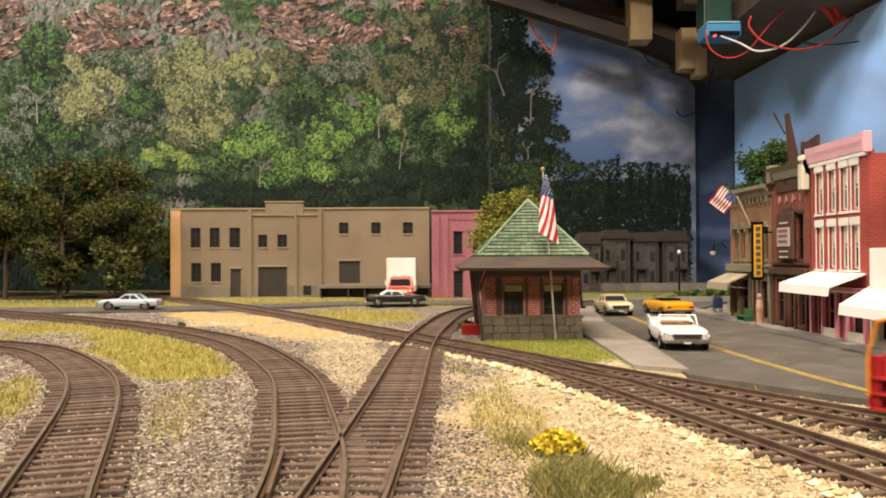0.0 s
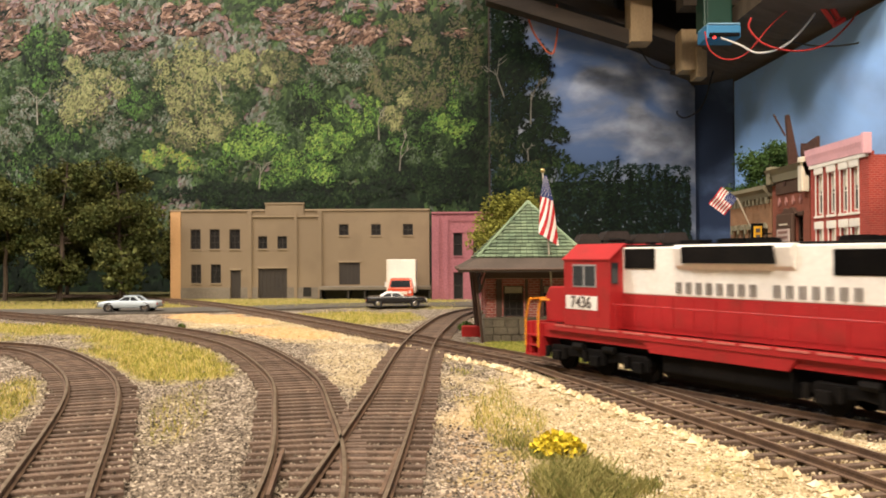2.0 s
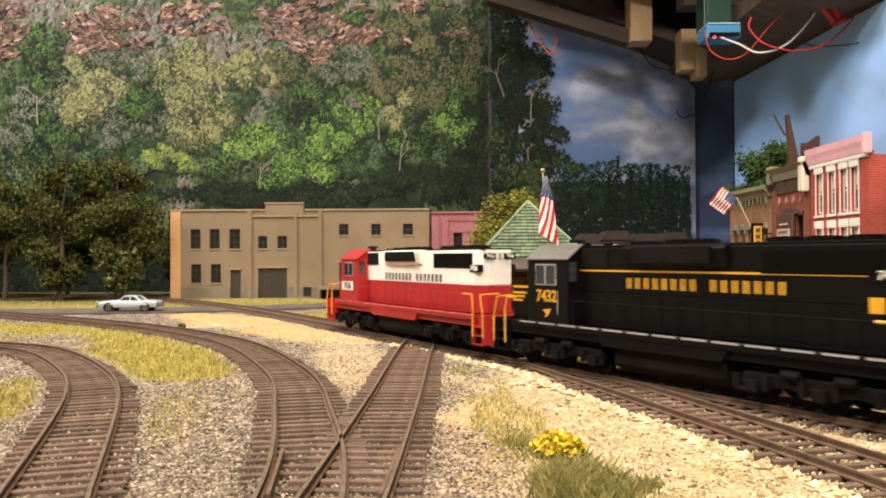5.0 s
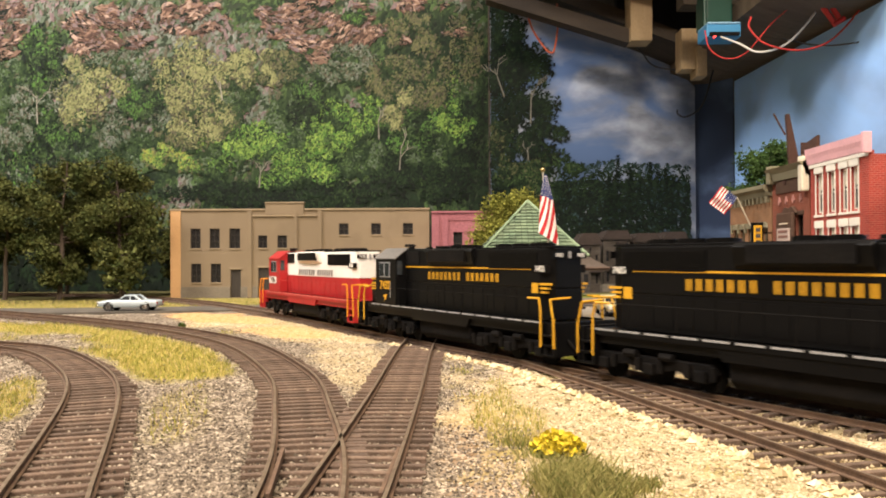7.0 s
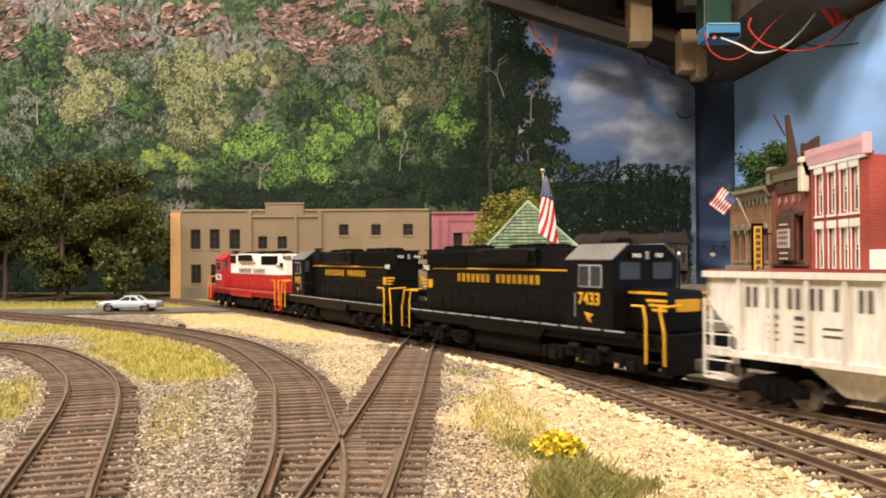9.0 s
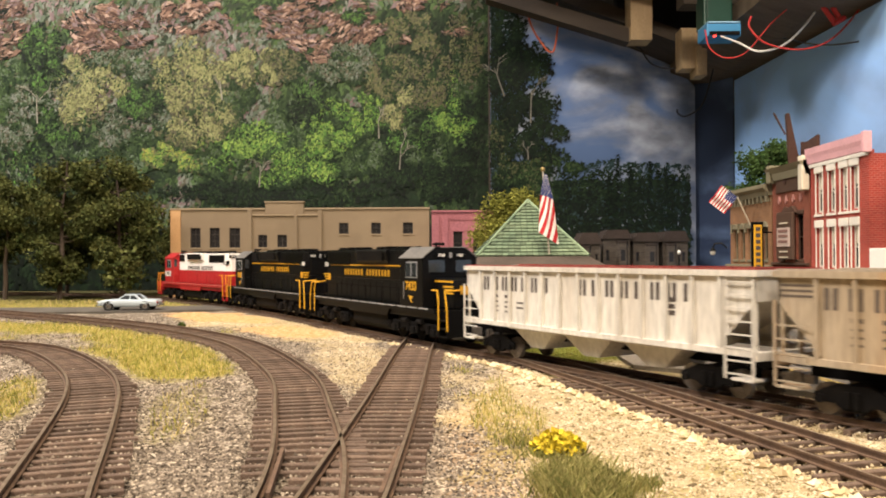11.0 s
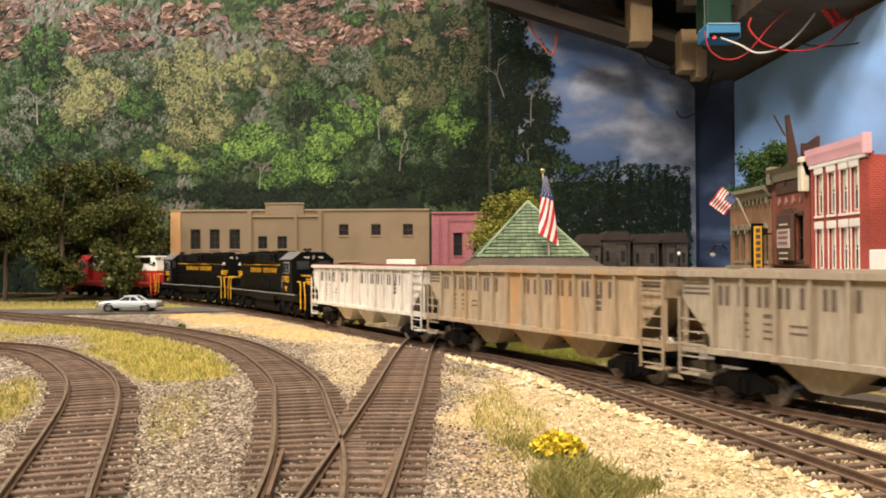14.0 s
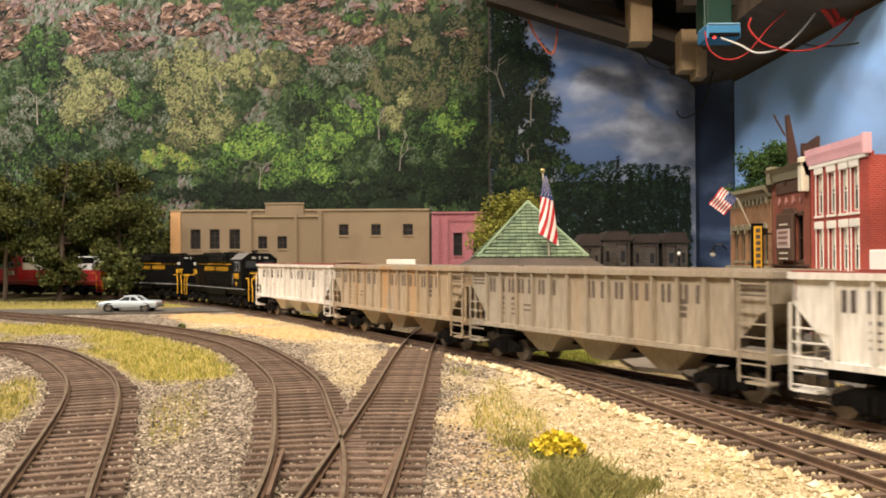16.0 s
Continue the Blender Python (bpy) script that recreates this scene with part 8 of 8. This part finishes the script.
GREY_STONES = stone_material("grey_ballast_stone", [(0.0, (0.035, 0.028, 0.022)), (0.3, (0.125, 0.101, 0.077)), (0.75, (0.235, 0.194, 0.150)), (1.0, (0.50, 0.43, 0.33))])
SAND_STONES = stone_material("sand_grain", [(0.0, (0.16, 0.12, 0.055)), (0.25, (0.38, 0.30, 0.18)), (0.8, (0.50, 0.415, 0.27)), (1.0, (0.64, 0.56, 0.42))])
CHUNKS = stone_material("pale_yellow_rock", [(0.0, (0.34, 0.26, 0.14)), (0.5, (0.55, 0.45, 0.27)), (1.0, (0.72, 0.63, 0.42))])
DRY = stone_material("dry_grass_fibre", [(0.0, (0.13, 0.16, 0.03)), (0.35, (0.29, 0.28, 0.06)), (0.75, (0.50, 0.41, 0.13)), (1.0, (0.66, 0.52, 0.27))])
LAWN = stone_material("lawn_fibre", [(0.0, (0.15, 0.16, 0.03)), (0.5, (0.27, 0.265, 0.055)), (1.0, (0.40, 0.36, 0.10))])
BUSH = stone_material("bush_fibre", [(0.0, (0.11, 0.12, 0.03)), (0.5, (0.21, 0.20, 0.065)), (1.0, (0.36, 0.31, 0.12))])

rng = random.Random(3)
grey, sand, chunk, dry_blades, lawn_blades = [], [], [], [], []
while len(grey) + len(sand) < 100000:
    y = 0.12 + 0.62 * rng.random() ** 1.7
    x = rng.uniform(-0.60, 0.58) * y
    d = near_any(x, y)
    z, sd, dr, gr, ru, li = land(x, y)
    if x > 0.085 and y > 0.33 or max(dr, gr) > rng.random() * 0.9 + 0.15 and d > 0.019:
        continue
    if d < 0.0155:
        if rng.random() < 0.25:
            continue
        z = -0.0034 + rng.uniform(-0.0003, 0.0004)
    if ru > 0.3 + 0.7 * rng.random():
        continue
    if sd > rng.random():
        sand.append((x, y, z + 0.0001, rng.uniform(0.0002, 0.00055)))
    else:
        grey.append((x, y, z + 0.0001, rng.uniform(0.00028, 0.0006)))
scatter_mesh("grey_ballast", "loose grey ballast stones between the tracks", grey, GREY_STONES)
scatter_mesh("sand_grains", "loose pale sand grains beside the main line", sand, SAND_STONES)
for k in range(950):
    s = rng.random()
    i = int(len(PLAN["spur"][0]) * (0.10 + 0.62 * s))
    a, b, h = (PLAN["spur"][q][i] for q in (0, 1, 2))
    side = 1 if math.sin(h) < 0 else -1
    o = -side * rng.uniform(0.0140, 0.0200)
    chunk.append((a - math.sin(h) * o, b + math.cos(h) * o, -0.0034, rng.uniform(0.0006, 0.0019)))
scatter_mesh("pale_rocks", "pale yellow rocks along the ends of the ties", chunk, CHUNKS)
specks = []
for k in range(420):
    y = 0.14 + 0.3 * rng.random()
    x = 0.02 + rng.random() * 0.35 * y
    if near_any(x, y) > 0.02:
        specks.append((x, y, LAND, rng.uniform(0.0005, 0.0013)))
scatter_mesh("dark_litter", "dark bits of litter on the sand", specks, stone_material("dark_litter", [(0.0, (0.08, 0.06, 0.035)), (1.0, (0.25, 0.19, 0.09))]))


def blades(name, label, spots, material, width=0.00022):
    """spots: (x, y, z, height, lean). Thin upright fibres joined in one mesh."""
    v, f = [], []
    for x, y, z, h, ln in spots:
        a = rng.uniform(0, 6.283)
        c, s = math.cos(a) * width, math.sin(a) * width
        b = rng.uniform(0, 6.283)
        dx, dy = math.cos(b) * ln * h, math.sin(b) * ln * h
        k = len(v)
        v += [(x - c, y - s, z), (x + c, y + s, z), (x + dx * 0.4 + c * 0.7, y + dy * 0.4 + s * 0.7, z + h * 0.6), (x + dx, y + dy, z + h), (x + dx * 0.4 - c * 0.7, y + dy * 0.4 - s * 0.7, z + h * 0.6)]
        f.append((k, k + 1, k + 2, k + 3, k + 4))
    me = bpy.data.meshes.new(name)
    me.from_pydata(v, [], f)
    me.materials.append(material)
    return tagged(new(name, me), label, "grass", kind="stuff")


tries = 0
while tries < 110000 and len(dry_blades) < 34000:
    tries += 1
    y = 0.22 + 0.75 * rng.random() ** 1.2
    x = rng.uniform(-0.60, 0.42) * y
    if near_any(x, y) < 0.0185:
        continue
    z, sd, dr, gr, ru, li = land(x, y)
    if dr > 0.25 + 0.5 * rng.random():
        dry_blades.append((x, y, z - 0.0002, rng.uniform(0.0012, 0.0036), rng.uniform(0.1, 0.8)))
    elif gr > 0.3 + 0.4 * rng.random() and not (x > 0.083 and y < 0.9 and y > 0.30):
        lawn_blades.append((x, y, z - 0.0002, rng.uniform(0.0007, 0.0016), rng.uniform(0.1, 0.6)))
while len(lawn_blades) < 9000:
    y = rng.uniform(0.36, 0.50)
    x = rng.uniform(0.0, 0.088)
    if near_any(x, y) > 0.0185 and land(x, y)[3] > 0.3:
        lawn_blades.append((x, y, LAND + 0.0004, rng.uniform(0.0007, 0.0018), rng.uniform(0.1, 0.6)))
blades("dry_grass", "tufts of dry yellow static grass", dry_blades, DRY, 0.00017)
blades("lawn_grass", "short green lawn grass beside the station", lawn_blades, LAWN)
tuft = [(0.0305 + rng.gauss(0, 0.0046), 0.180 + rng.gauss(0, 0.0085), -0.0045, rng.uniform(0.002, 0.0055), rng.uniform(0.3, 1.0)) for k in range(5200)]
blades("grass_tuft", "soft green grass tuft in the sand", tuft, BUSH, 0.00014)
tagged(bpy.data.objects["grass_tuft"], kind="")
clump("flower_bush", "low bush with bright yellow flowers in the sand", "bush", 0.0297, 0.214, -0.0042, 0.0070, 0.0060, 0.0062, "flower", 700, 0.00085)
clump("flower_leaves", "green leaves under the yellow flowers", "bush", 0.0297, 0.2135, -0.0045, 0.0072, 0.0062, 0.0036, "bush", 320, 0.0011)
small = [(0.044 + rng.gauss(0, 0.0022), 0.183 + rng.gauss(0, 0.003), -0.0045, rng.uniform(0.001, 0.003), 0.6) for k in range(260)] + [(0.0205 + rng.gauss(0, 0.002), 0.222 + rng.gauss(0, 0.008), -0.0045, rng.uniform(0.001, 0.003), 0.6) for k in range(260)]
blades("sparse_weeds", "sparse olive weeds in the sand", small, BUSH)
motions()
